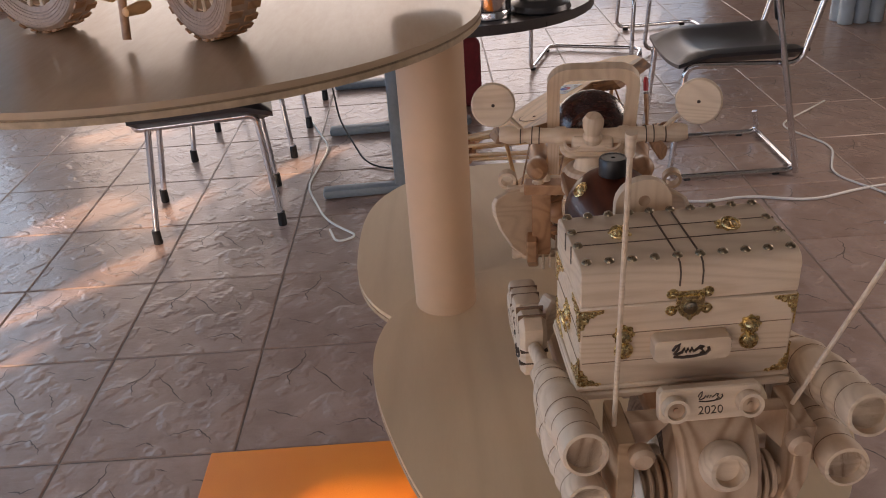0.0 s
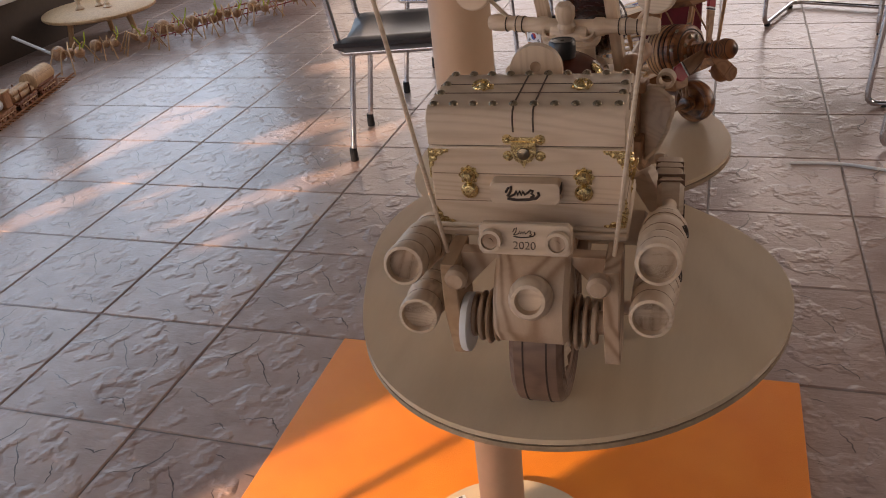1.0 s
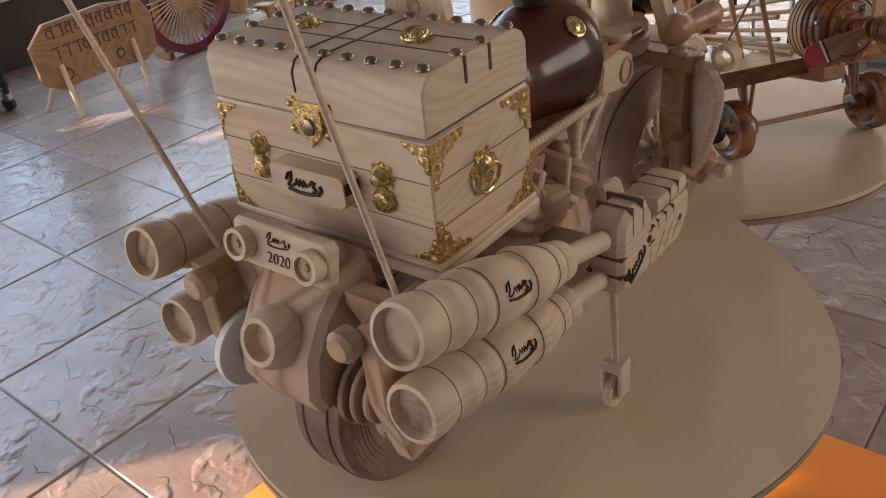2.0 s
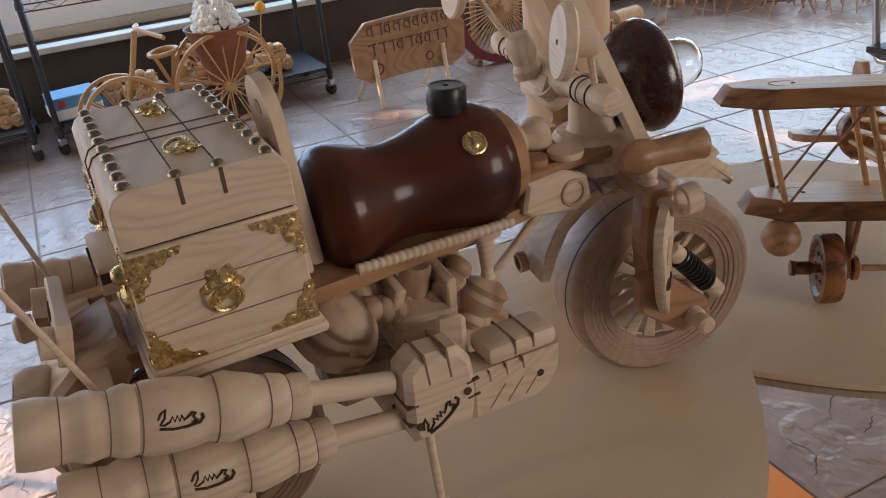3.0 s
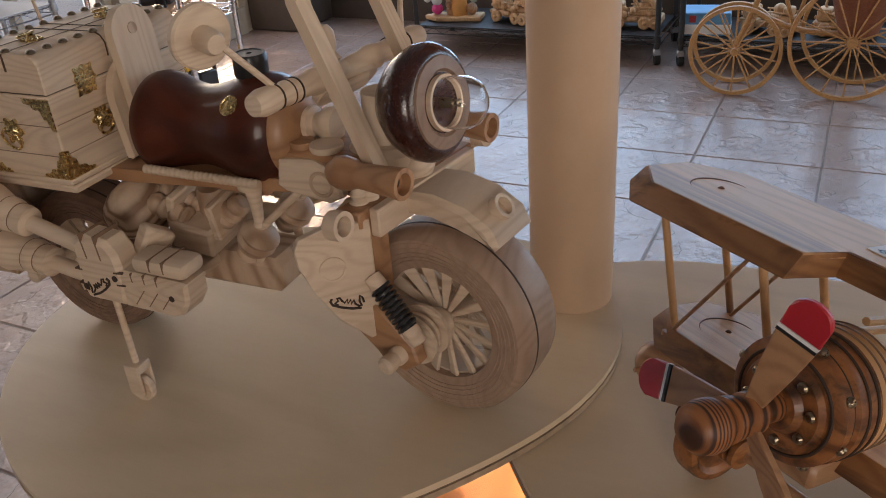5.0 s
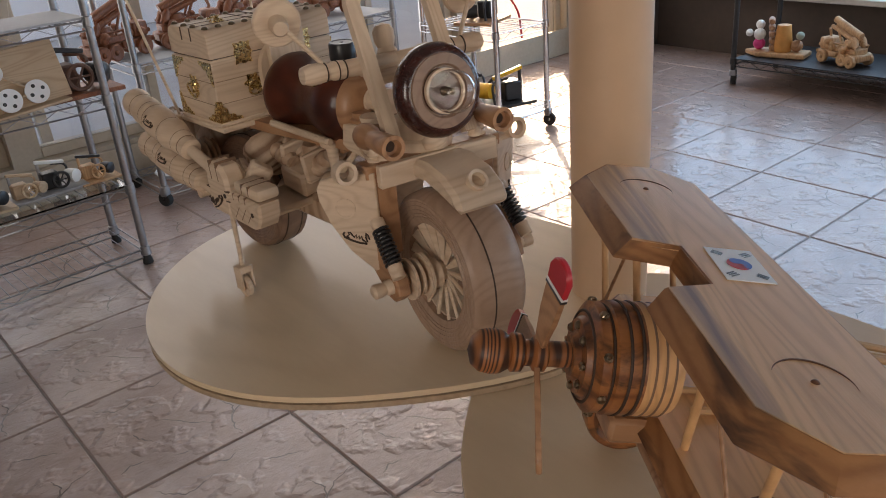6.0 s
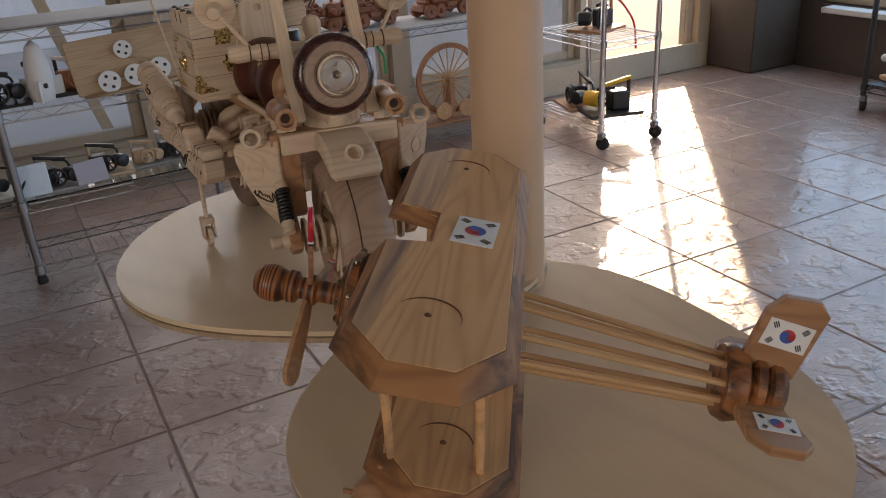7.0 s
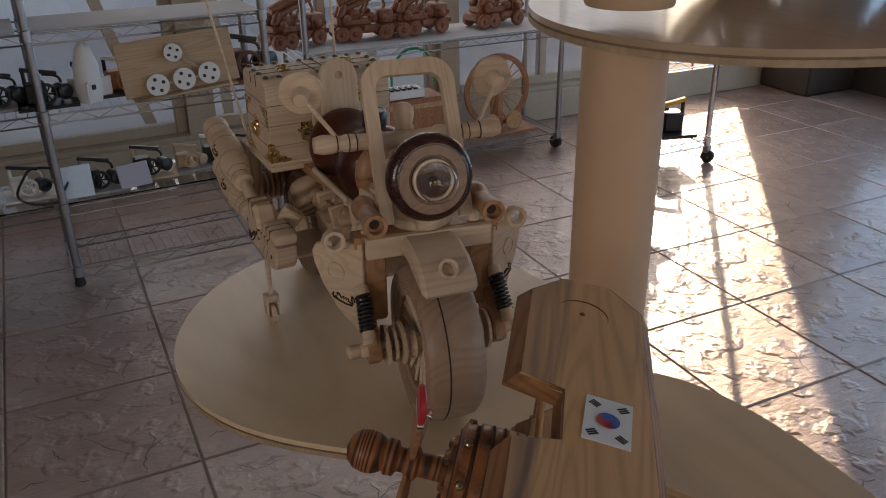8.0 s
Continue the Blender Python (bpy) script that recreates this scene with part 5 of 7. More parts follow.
def flag(parent, m, w):
    """A small printed paper flag: white field, two-tone disc, four sets of bars."""
    fl = part("paper_flag", box(B(), (w, w * 0.66, 0.0006), m @ M(0, 0, 0.0003)), PAPER_WHITE, parent, "white paper flag with red and blue disc")
    r = w * 0.165
    part("flag_disc", lathe(B(), [(0, 0), (r, 0), (r, 0.0003), (0, 0.0003)], m @ M(0, 0, 0.0006, 0, 0, 25), 20, start=0, sweep=180), FLAG_RED, fl)
    bm = B()
    plate(bm, [*arc(0, 0, r, 0, 180, 12)], 0.0004, m @ M(0, 0, 0.0009, 0, 0, 20))
    lathe(bm, [(0, 0), (r / 2, 0), (r / 2, 0.0002), (0, 0.0002)], m @ M(-r * 0.47, -r * 0.17, 0.0009), 14)
    part("flag_disc", bm, FLAG_RED, fl)
    bm = B()
    plate(bm, [*arc(0, 0, r, 180, 360, 12)], 0.0004, m @ M(0, 0, 0.0009, 0, 0, 20))
    lathe(bm, [(0, 0), (r / 2, 0), (r / 2, 0.0003), (0, 0.0003)], m @ M(r * 0.47, r * 0.17, 0.0010), 14)
    part("flag_disc", bm, FLAG_BLUE, fl)
    for sx in (-1, 1):
        for sy in (-1, 1):
            q = m @ M(sx * w * 0.33, sy * w * 0.20, 0.0007, 0, 0, -sx * sy * 34 + 90)
            for k in (-1, 0, 1):
                part("flag_bar", box(B(), (w * 0.15, w * 0.024, 0.0003), q @ M(0, k * w * 0.042, 0)), BLACK, fl)
    return fl


def tapered(outline, thick, m, grow):
    """A board whose lower face is a little larger than the upper one."""
    bm = plate(B(), outline, thick, None, 0.0012)
    hx, hy = max(x for x, _ in outline), max(y for _, y in outline)
    for v in bm.verts:
        if v.co.z < 0:
            v.co.x *= (hx + grow) / hx
            v.co.y *= (hy + grow) / hy
    bmesh.ops.transform(bm, matrix=m, verts=bm.verts)
    return bm


EDGE = wood("scorched_edge", (0.40, 0.185, 0.07), (0.17, 0.065, 0.022), grain=(9, 9, 30), rough=0.65, band=0.3, burn=(0.12, (0.05, 0.022, 0.013), 1.6))
ARC = plain("arc_shade_brown", (0.13, 0.05, 0.02), 0.7)
wings = []
for y0, z, half, chord, notch, name in ((0.014, 0.0595, 0.178, 0.092, True, "upper_wing"), (-0.006, -0.038, 0.152, 0.086, False, "lower_wing")):
    w = part(name, tapered(wing_outline(half - 0.003, chord - 0.006, 0.030, notch), 0.0145, M(0, y0, z - 0.0003), 0.008), EDGE, plane, "honey pine wing with scorched edges")
    wings.append(w)
    part("top_face", plate(B(), wing_outline(half - 0.0042, chord - 0.0084, 0.030, notch), 0.004, M(0, y0, z + 0.0053), 0.0008), HONEY, w, "pale honey top face")
    for s in (-1, 1):
        m = M(s * half * 0.69, y0 + 0.003, z + 0.0070)
        bm = B()
        # tapered dark crescent, painted for the shade on one side of a carved circle
        tube(bm, [m @ Vector((0.019 * math.cos(a), 0.019 * math.sin(a), 0.0002)) for a in [math.radians(-105 + k * 6) for k in range(29)]], [0.00015 + 0.00065 * math.sin(math.pi * k / 28) for k in range(29)], 5)
        ball(bm, m @ Vector((0, 0, -0.0010)), 0.0026, None, 10)
        part("carved_arc", bm, ARC, w)
top = wings[0]
flag(top, M(0, 0, 0.0669) @ M(0.0, 0.0, 0, 0, 0, -4), 0.044)
for s in (-1, 1):
    for x in (0.135, 0.055):
        for y in (-0.028, 0.026):
            part("strut", rod(B(), (s * (x - 0.010), y, -0.033), (s * (x + 0.014), y + 0.012, 0.0545), 0.0026), HONEY, plane)
    for y in (-0.024, 0.030):
        part("bracing_dowel", rod(B(), (s * 0.123, y, -0.032), (s * 0.066, y + 0.010, 0.054), 0.0013, None, 6), TAN, plane)
# engine and fuselage
am = ahead(0, 0, 0)
COWL = [(0.0, 0.005), (0.034, 0.005), (0.036, 0.012), (0.0365, 0.040), (0.0355, 0.044), (0.0365, 0.047), (0.0365, 0.052), (0.0355, 0.055), (0.0365, 0.058), (0.0365, 0.066), (0.033, 0.069), (0.0355, 0.072), (0.0355, 0.080), (0.0315, 0.084), (0.026, 0.085), (0.024, 0.090), (0.016, 0.091), (0.013, 0.096), (0.0, 0.096)]
CW = [(r * 0.95, 0.030 + (h - 0.005) * 0.66) for r, h in COWL]
cowl = part("cowl", lathe(B(), [(0.0, 0.052)] + [q for q in CW if q[1] > 0.0525], am, 56), SCORCHED, plane, "scorched ringed engine cowl")
part("cowl_drum", lathe(B(), [q for q in CW if q[1] < 0.0535] + [(0.0, 0.0535)], am, 56), HONEY, cowl, "lighter rear drum of the cowl")
for z, r in ((0.036, 0.0347), (0.042, 0.0349), (0.048, 0.0350), (0.0557, 0.0349), (0.063, 0.0349), (0.0722, 0.0326), (0.0824, 0.0282)):
    part("burnt_ring", ring(B(), r - 0.0006, 0.0010 if z > 0.05 else 0.0008, am @ M(0, 0, z), 56, 6), BURN_AND_SHADE if z > 0.05 else SCORCH_AND_SHADE, cowl)
for k in range(8):
    a = math.radians(45 * k + 12)
    b1 = B()
    lathe(b1, [(0, 0.0), (0.0028, 0.0), (0.0030, 0.0012), (0.0020, 0.0026), (0, 0.0030)], am @ M(0.0190 * math.cos(a), 0.0190 * math.sin(a), 0.0862), 10)
    part("bolt", b1, STUD, cowl)
    b1 = B()
    lathe(b1, [(0, 0.0), (0.0028, 0.0), (0.0030, 0.0012), (0.0020, 0.0026), (0, 0.0030)], Matrix.Rotation(math.radians(45 * k + 30), 4, "Y") @ M(0, 0.0770, 0.0334), 10)
    part("bolt", b1, STUD, cowl)
part("nose_shaft", lathe(B(), [(0.008, 0.088), (0.008, 0.104), (0.011, 0.106), (0.011, 0.112), (0.008, 0.114), (0.008, 0.118), (0.0115, 0.120), (0.012, 0.126), (0.009, 0.128)], am, 24), RINGED, plane)
part("spinner", lathe(B(), [(0.007, 0.126), (0.0105, 0.128), (0.0132, 0.133), (0.0138, 0.139), (0.0124, 0.1455), (0.0085, 0.150), (0, 0.1525)], am, 32), RINGED, plane, "dark ringed wooden spinner")
for ang in (-14, 106, 226):
    q = M(0, 0.110, 0) @ Matrix.Rotation(math.radians(-(ang - 90)), 4, "Y")
    q = q @ M(0, 0, 0.008, 0, 0, 15) @ Matrix.Diagonal((0.98, 0.9, 0.82, 1))
    bl = part("propeller_blade", plate(B(), [(-0.005, 0), (0.005, 0), (0.0085, 0.030), (0.0105, 0.052), (-0.0105, 0.052), (-0.0085, 0.030)], 0.004, q @ M(0, 0, 0, 90, 0, 0), 0.001), TAN, plane, "tan propeller blade")
    if ang == 226:
        part("tip", plate(B(), [(-0.0105, 0.0517), (0.0105, 0.0517), *arc(0, 0.066, 0.0105, 0, 180, 10)], 0.004, q @ M(0, 0, 0, 90, 0, 0), 0.001), TAN, bl, "plain rounded tip")
        continue
    part("stripe", box(B(), (0.0213, 0.0043, 0.0022), q @ M(0, 0, 0.0535)), BLACK, bl)
    part("stripe", box(B(), (0.0213, 0.0043, 0.0022), q @ M(0, 0, 0.0557)), PAPER_WHITE, bl)
    part("tip", plate(B(), [(-0.0107, 0.0567), (0.0107, 0.0567), *arc(0, 0.069, 0.0107, 0, 180, 10)], 0.0044, q @ M(0, 0, 0, 90, 0, 0), 0.001), RED, bl, "red painted tip")
TZ2 = -0.014
for k in range(8):
    a = math.radians(45 * k + 22)
    part("fuselage_dowel", rod(B(), (0.030 * math.cos(a), 0.010, 0.030 * math.sin(a)), (0.017 * math.cos(a), -0.196, 0.017 * math.sin(a) + TZ2), 0.0026, None, 8), HONEY_Y, plane)
part("tail_hub", lathe(B(), [(r * 1.28, h) for r, h in ((0, -0.234), (0.012, -0.233), (0.017, -0.227), (0.0175, -0.221), (0.0145, -0.218), (0.0185, -0.215), (0.019, -0.209), (0.0155, -0.206), (0.021, -0.202), (0.0225, -0.194), (0.0205, -0.188), (0, -0.188))], M(0, 0, TZ2) @ am, 36), SCORCHED, plane, "ringed scorched tail hub")
fin = part("tail_fin", plate(B(), [(-0.236, 0.012), (-0.196, 0.012), (-0.204, 0.062), (-0.214, 0.074), (-0.238, 0.074), (-0.246, 0.064)], 0.008, M(0, 0, TZ2) @ side_plane(0.0), 0.001), TAN, plane, "tan tail fin")
for s in (-1, 1):
    q = Matrix(((0, 0, s, s * 0.0042), (-s, 0, 0, -0.222), (0, 1, 0, 0.046 + TZ2), (0, 0, 0, 1)))
    flag(fin, q @ M(0, 0, 0, 0, 0, 8), 0.032)
    el = part("tail_plane", plate(B(), [(s * 0.012, -0.226), (s * 0.012, -0.192), (s * 0.058, -0.198), (s * 0.070, -0.210), (s * 0.070, -0.232), (s * 0.060, -0.240)][:: s], 0.008, M(0, 0, -0.004 + TZ2), 0.001), TAN, plane, "tan tail plane")
    flag(el, M(s * 0.044, -0.219, 0.0001 + TZ2, 0, 0, 90), 0.028)
part("tail_wheel", hollow(B(), 0.014, 0.009, 0.008, across(-0.004, -0.226, -0.0335), 24), TAN, plane)
part("tail_strut", rod(B(), (0, -0.222, -0.012), (0, -0.226, -0.024), 0.004), TAN, plane)
# undercarriage
for s in (-1, 1):
    wx, wy, wz = s * 0.084, 0.010, -0.0962
    wh = part("landing_wheel", lathe(B(), [(0.004, -0.006), (0.022, -0.006), (0.0255, -0.009), (0.0300, -0.0085), (0.0310, -0.006), (0.0310, 0.006), (0.0300, 0.0085), (0.0255, 0.009), (0.022, 0.006), (0.004, 0.006)], across(wx, wy, wz), 36, closed=True), SCORCHED, plane, "dark turned landing wheel")
    for k in range(6):
        a = math.radians(60 * k)
        part("bolt", lathe(B(), [(0, 0), (0.0024, 0), (0.0018, 0.002), (0, 0.0022)], M(wx + s * 0.006, wy + 0.013 * math.cos(a), wz + 0.013 * math.sin(a), 0, s * 90, 0), 8), STUD, wh)
    part("wheel_peg", lathe(B(), [(0.004, -0.012), (0.0045, 0.012), (0.006, 0.014), (0.006, 0.026), (0.007, 0.027), (0.007, 0.031), (0, 0.032)], M(wx, wy, wz, 0, s * 90, 0), 16), SCORCHED, wh)
    part("spool", lathe(B(), [(0.006, 0), (0.011, 0.002), (0.011, 0.006), (0.008, 0.008), (0.011, 0.010), (0.011, 0.014), (0.006, 0.016)], M(wx - s * 0.026, wy, wz, 0, s * 90, 0), 20), SCORCHED, plane)
    for y in (-0.006, 0.030):
        part("gear_strut", rod(B(), (wx - s * 0.018, wy, wz), (s * 0.062, y - 0.01, -0.038), 0.0022, None, 8), TAN, plane)
    part("gear_post", rod(B(), (wx - s * 0.018, wy, wz), (wx - s * 0.018, wy - 0.008, -0.037), 0.004), TAN, plane)
    bmb = part("wing_ball", ball(B(), (s * 0.128, 0.030, -0.062), 0.0165, None, 24), TAN, plane, "brown wooden ball under the wing")
    part("ball_peg", rod(B(), (s * 0.128, 0.030, -0.050), (s * 0.128, 0.030, -0.036), 0.003), TAN, bmb)
    part("ball_pin", rod(B(), (s * 0.128, 0.052, -0.062), (s * 0.128, 0.008, -0.062), 0.0018, None, 8), TAN, bmb)
part("axle", rod(B(), (-0.084, 0.010, -0.0962), (0.084, 0.010, -0.0962), 0.0030), TAN, plane)
part("belly_block", box(B(), (0.030, 0.060, 0.018), M(0, 0.030, -0.045), 0.003), TAN, plane)

# ---- a second motorcycle on the upper shelf, seen from the hubs down ----
a, b = Vector((0.522, -0.582, 1.0885)), Vector((0.708, -0.664, 1.0885))
m2 = Matrix.Translation((a + b) / 2) @ M(0, 0, 0, 0, 0, math.degrees(math.atan2(b.y - a.y, b.x - a.x)) - 90)
bike2 = thing("model_motorcycle", "tan wooden model motorcycle with spoked wheels on the upper shelf", "model motorcycle", m2)
HALF = (b - a).length / 2
WR2 = 0.066
for y, nm in ((-HALF, "rear_wheel"), (HALF, "front_wheel")):
    st_ = 22 if y > 0 else 0
    mm = M(0, y, WR2, 0, 0, -st_) @ M(0, 0, 0, 0, 90, 0)
    wheel(bike2, nm, mm, WR2, 0.034, 14, ())
    bm = B()
    for k in range(28):
        for s in (-1, 1):
            q = mm @ Matrix.Rotation(2 * math.pi * (k + 0.25 * s) / 28, 4, "Z") @ M(WR2 - 0.0005, 0, s * 0.009, 0, 0, 0)
            box(bm, (0.0026, 0.008, 0.014), q, 0.0006)
    tr = part("tread_block", bm, TAN, bike2)
    tagged(tr, kind="stuff")
for s in (-1, 1):
    part("fork_leg", rod(B(), (s * 0.026, HALF, 0.074), (s * 0.026, HALF - 0.05, 0.20), 0.006), TAN, bike2)
    part("swing_arm", box(B(), (0.008, 0.12, 0.014), M(s * 0.026, -HALF + 0.05, 0.08, 8, 0, 0), 0.002), TAN, bike2)
    part("foot_peg", lathe(B(), [(0.004, 0), (0.006, 0.01), (0.004, 0.03), (0, 0.032)], M(s * 0.03, 0.055, 0.035, 0, s * 90, 0), 14), HONEY, bike2)
    part("exhaust", rod(B(), (s * 0.034, -HALF - 0.03, 0.07), (s * 0.034, 0.02, 0.045), 0.010, 0.008), HONEY, bike2)
part("engine", box(B(), (0.06, 0.10, 0.07), M(0, 0.01, 0.085), 0.008, 2), TAN, bike2)
part("frame_board", box(B(), (0.03, 0.20, 0.014), M(0, -0.01, 0.15, 6, 0, 0), 0.003), HONEY, bike2)
part("body", lathe(B(), [(0, -0.08), (0.03, -0.07), (0.034, -0.04), (0.026, 0.0), (0.034, 0.05), (0.02, 0.07), (0, 0.07)], ahead(0, 0.0, 0.19), 32), TAN, bike2)
part("side_stand", rod(B(), (0.03, 0.03, 0.07), (0.045, 0.035, 0.006), 0.004), TAN, bike2)

# ---- chairs and table ----


def cushion(L, W, t, m, n=12):
    """A padded seat: hollowed along the middle, with a rolled front edge towards +x."""
    bm = B()
    sheets = []
    for sign in (1, -1):
        rows = []
        for i in range(n + 1):
            u = -1 + 2 * i / n
            row = []
            for j in range(n + 1):
                v = -1 + 2 * j / n
                edge = max(0.0, 1 - max(abs(u), abs(v)) ** 8) ** 0.5
                mid = -0.022 * (1 - v * v) * (0.4 + 0.6 * (u < 0.6)) - 0.030 * max(0.0, u - 0.55) / 0.45 + 0.012 * v * v
                row.append(bm.verts.new((u * L / 2, v * W / 2, mid + sign * t / 2 * (0.25 + 0.75 * edge))))
            rows.append(row)
        sheets.append(rows)
        for i in range(n):
            for j in range(n):
                bm.faces.new((rows[i][j], rows[i + 1][j], rows[i + 1][j + 1], rows[i][j + 1]))
    a, b = sheets
    for i in range(n):
        for p, q in ((0, 0), (n, n)):
            bm.faces.new((a[i][p], a[i + 1][p], b[i + 1][q], b[i][q]))
            bm.faces.new((a[p][i], a[p][i + 1], b[q][i + 1], b[q][i]))
    bmesh.ops.transform(bm, matrix=m, verts=bm.verts)
    return bm


def stack_chair(m, group="chairs round the table"):
    """A black vinyl chair on a chrome tube frame; it faces +x, its origin is on the floor."""
    ch = thing("stacking_chair", "black vinyl padded chair on chrome tube legs with rubber feet", "chair", m, group)
    hw, hd = 0.175, 0.20
    part("seat", cushion(0.45, 0.41, 0.062, M(0.0, 0, 0.428)), LEATHER, ch, "black vinyl seat pad")
    part("back_rest", box(B(), (0.035, 0.40, 0.22), M(-0.245, 0, 0.72, 0, -8, 0), 0.015, 3), LEATHER, ch, "black vinyl back pad")
    for s in (-1, 1):
        part("frame_tube", tube(B(), bend([(hd - 0.005, s * hw, 0.04), (hd - 0.03, s * hw, 0.405), (-hd, s * hw, 0.405), (-hd - 0.01, s * hw, 0.42), (-hd - 0.065, s * hw, 0.80)], 0.03), 0.0105, 10), CHROME, ch, "chrome front leg and back tube")
        part("rear_leg", tube(B(), [(-hd - 0.02, s * hw, 0.04), (-hd + 0.03, s * hw, 0.40)], 0.0105, 10), CHROME, ch)
        for x in (hd - 0.002, -hd - 0.022):
            part("rubber_foot", lathe(B(), [(0, 0), (0.014, 0), (0.015, 0.004), (0.0135, 0.05), (0, 0.05)], M(x, s * hw, 0), 16), RUBBER, ch)
    part("cross_tube", rod(B(), (hd - 0.03, -hw, 0.400), (hd - 0.03, hw, 0.400), 0.010), CHROME, ch)
    return ch


def sled_chair(m, arms=True, group="chairs round the table"):
    """A sled-base chair in bent chrome tube; it faces +y."""
    ch = thing("sled_chair", "chrome cantilever chair with black vinyl seat and arms", "chair", m, group)
    hw = 0.25
    part("seat", box(B(), (0.44, 0.44, 0.05), M(0, 0.02, 0.435), 0.018, 3), LEATHER, ch, "black vinyl seat pad")
    part("back_rest", box(B(), (0.42, 0.04, 0.30), M(0, -0.235, 0.70, 8, 0, 0), 0.015, 3), LEATHER, ch, "black vinyl back pad")
    for s in (-1, 1):
        part("side_tube", tube(B(), bend([(s * hw * 0.86, -0.26, 0.85), (s * hw * 0.86, -0.20, 0.43), (s * hw, 0.21, 0.40), (s * hw, 0.24, 0.02), (s * hw, -0.22, 0.02), (0, -0.22, 0.02)], 0.06), 0.0105, 10), CHROME, ch, "bent chrome tube")
        if arms:
            part("arm_rest", box(B(), (0.045, 0.24, 0.028), M(s * (hw + 0.01), -0.02, 0.64), 0.011, 2), BLACK, ch, "black plastic arm rest")
            part("arm_tube", tube(B(), bend([(s * (hw + 0.008), 0.08, 0.63), (s * (hw + 0.008), 0.10, 0.50), (s * hw, 0.05, 0.42)], 0.05), 0.009, 8), CHROME, ch)
            part("arm_tube", tube(B(), bend([(s * (hw + 0.008), -0.12, 0.63), (s * (hw + 0.004), -0.16, 0.55), (s * hw * 0.9, -0.21, 0.50)], 0.05), 0.009, 8), CHROME, ch)
        for y in (0.18, -0.16):
            part("glide", box(B(), (0.022, 0.03, 0.012), M(s * hw, y, 0.0065), 0.003), RUBBER, ch)
    return ch


def tablet_chair(m, group="chairs round the table"):
    """A sled-base seminar chair: bent tube sides, one slanted tube with an arm rest; it faces +y."""
    ch = thing("sled_chair", "chrome sled chair with grey-black vinyl seat and one arm rest", "chair", m, group)
    hw = 0.195
    part("seat", cushion(0.44, 0.40, 0.050, M(0, 0.01, 0.440, 0, 0, 90)), LEATHER, ch, "black vinyl seat pad")
    part("back_rest", box(B(), (0.36, 0.035, 0.26), M(0, -0.245, 0.73, 10, 0, 0), 0.015, 3), LEATHER, ch, "black vinyl back pad")
    for s in (-1, 1):
        part("side_tube", tube(B(), bend([(s * hw, -0.285, 0.82), (s * hw, -0.185, 0.405), (s * hw, 0.205, 0.423), (s * hw, 0.235, 0.0125), (s * hw, -0.225, 0.0125), (s * hw, -0.205, 0.10)], 0.045), 0.011, 10), CHROME, ch, "bent chrome tube")
        for y in (0.17, -0.15):
            part("glide", box(B(), (0.022, 0.026, 0.012), M(s * hw, y, 0.0065), 0.003), RUBBER, ch)
    part("slanted_tube", rod(B(), (-hw - 0.022, -0.215, 0.012), (-hw - 0.022, -0.045, 0.76), 0.011), CHROME, ch)
    part("arm_rest", box(B(), (0.04, 0.20, 0.028), M(-hw - 0.012, -0.165, 0.64), 0.011, 2), BLACK, ch, "black plastic arm rest")
    part("arm_bracket", box(B(), (0.03, 0.028, 0.09), M(-hw - 0.012, -0.082, 0.605, -12, 0, 0), 0.008, 2), BLACK, ch)
    part("cross_tube", rod(B(), (-hw, -0.225, 0.0125), (hw, -0.225, 0.0125), 0.010), CHROME, ch)
    return ch


tablet_chair(M(1.965, 1.487, 0, 0, 0, 90))
stack_chair(M(0.122, 1.285, 0, 0, 0, 11))
stack_chair(M(0.125, 1.965, 0, 0, 0, -4))
stack_chair(M(0.165, 2.68, 0, 0, 0, 2))
sled_chair(M(1.72, 2.85, 0, 0, 0, 160), False)
sled_chair(M(2.25, 3.2, 0, 0, 0, 95))

table = thing("meeting_table", "dark oval topped table on grey steel legs", "table", M(0.78, 1.62, 0, 0, 0, 3))
part("tabletop", plate(B(), [*arc(0.22, 1.05, 0.40, 0, 90, 10), *arc(-0.22, 1.05, 0.40, 90, 180, 10), *arc(-0.22, -0.42, 0.40, 180, 270, 10), *arc(0.22, -0.42, 0.40, 270, 360, 10)], 0.028, M(0, 0, 0.706), 0.006), DARK_TOP, table, "dark glossy table top")
for y in (-0.25, 0.40, 1.06):
    part("foot_bar", box(B(), (0.62, 0.06, 0.035), M(-0.01, y, 0.019), 0.012, 2), GREY_METAL, table, "grey-blue steel foot")
    part("column", box(B(), (0.05, 0.07, 0.655), M(-0.03, y, 0.3645), 0.008, 2), GREY_METAL, table)
    part("support_rail", box(B(), (0.5, 0.04, 0.025), M(-0.03, y, 0.679), 0.004), GREY_METAL, table)
flask = thing("thermos_jug", "brushed steel thermos jug standing on the table", "thermos jug", M(1.075, 0.915, 0.7205))
part("body", lathe(B(), [(0, 0), (0.058, 0), (0.062, 0.004), (0.062, 0.02), (0.060, 0.024), (0.062, 0.028), (0.062, 0.19), (0.050, 0.22), (0, 0.22)], None, 40), CHROME, flask)
part("lid", lathe(B(), [(0, 0.22), (0.048, 0.22), (0.044, 0.25), (0, 0.255)], None, 32), BLACK, flask)
part("handle", tube(B(), bend([(0.06, 0, 0.19), (0.10, 0, 0.18), (0.10, 0, 0.06), (0.06, 0, 0.05)], 0.02), 0.009, 8), BLACK, flask)
base = thing("kettle_base", "black plastic appliance base on the table", "kettle base", M(1.225, 0.97, 0.7205))
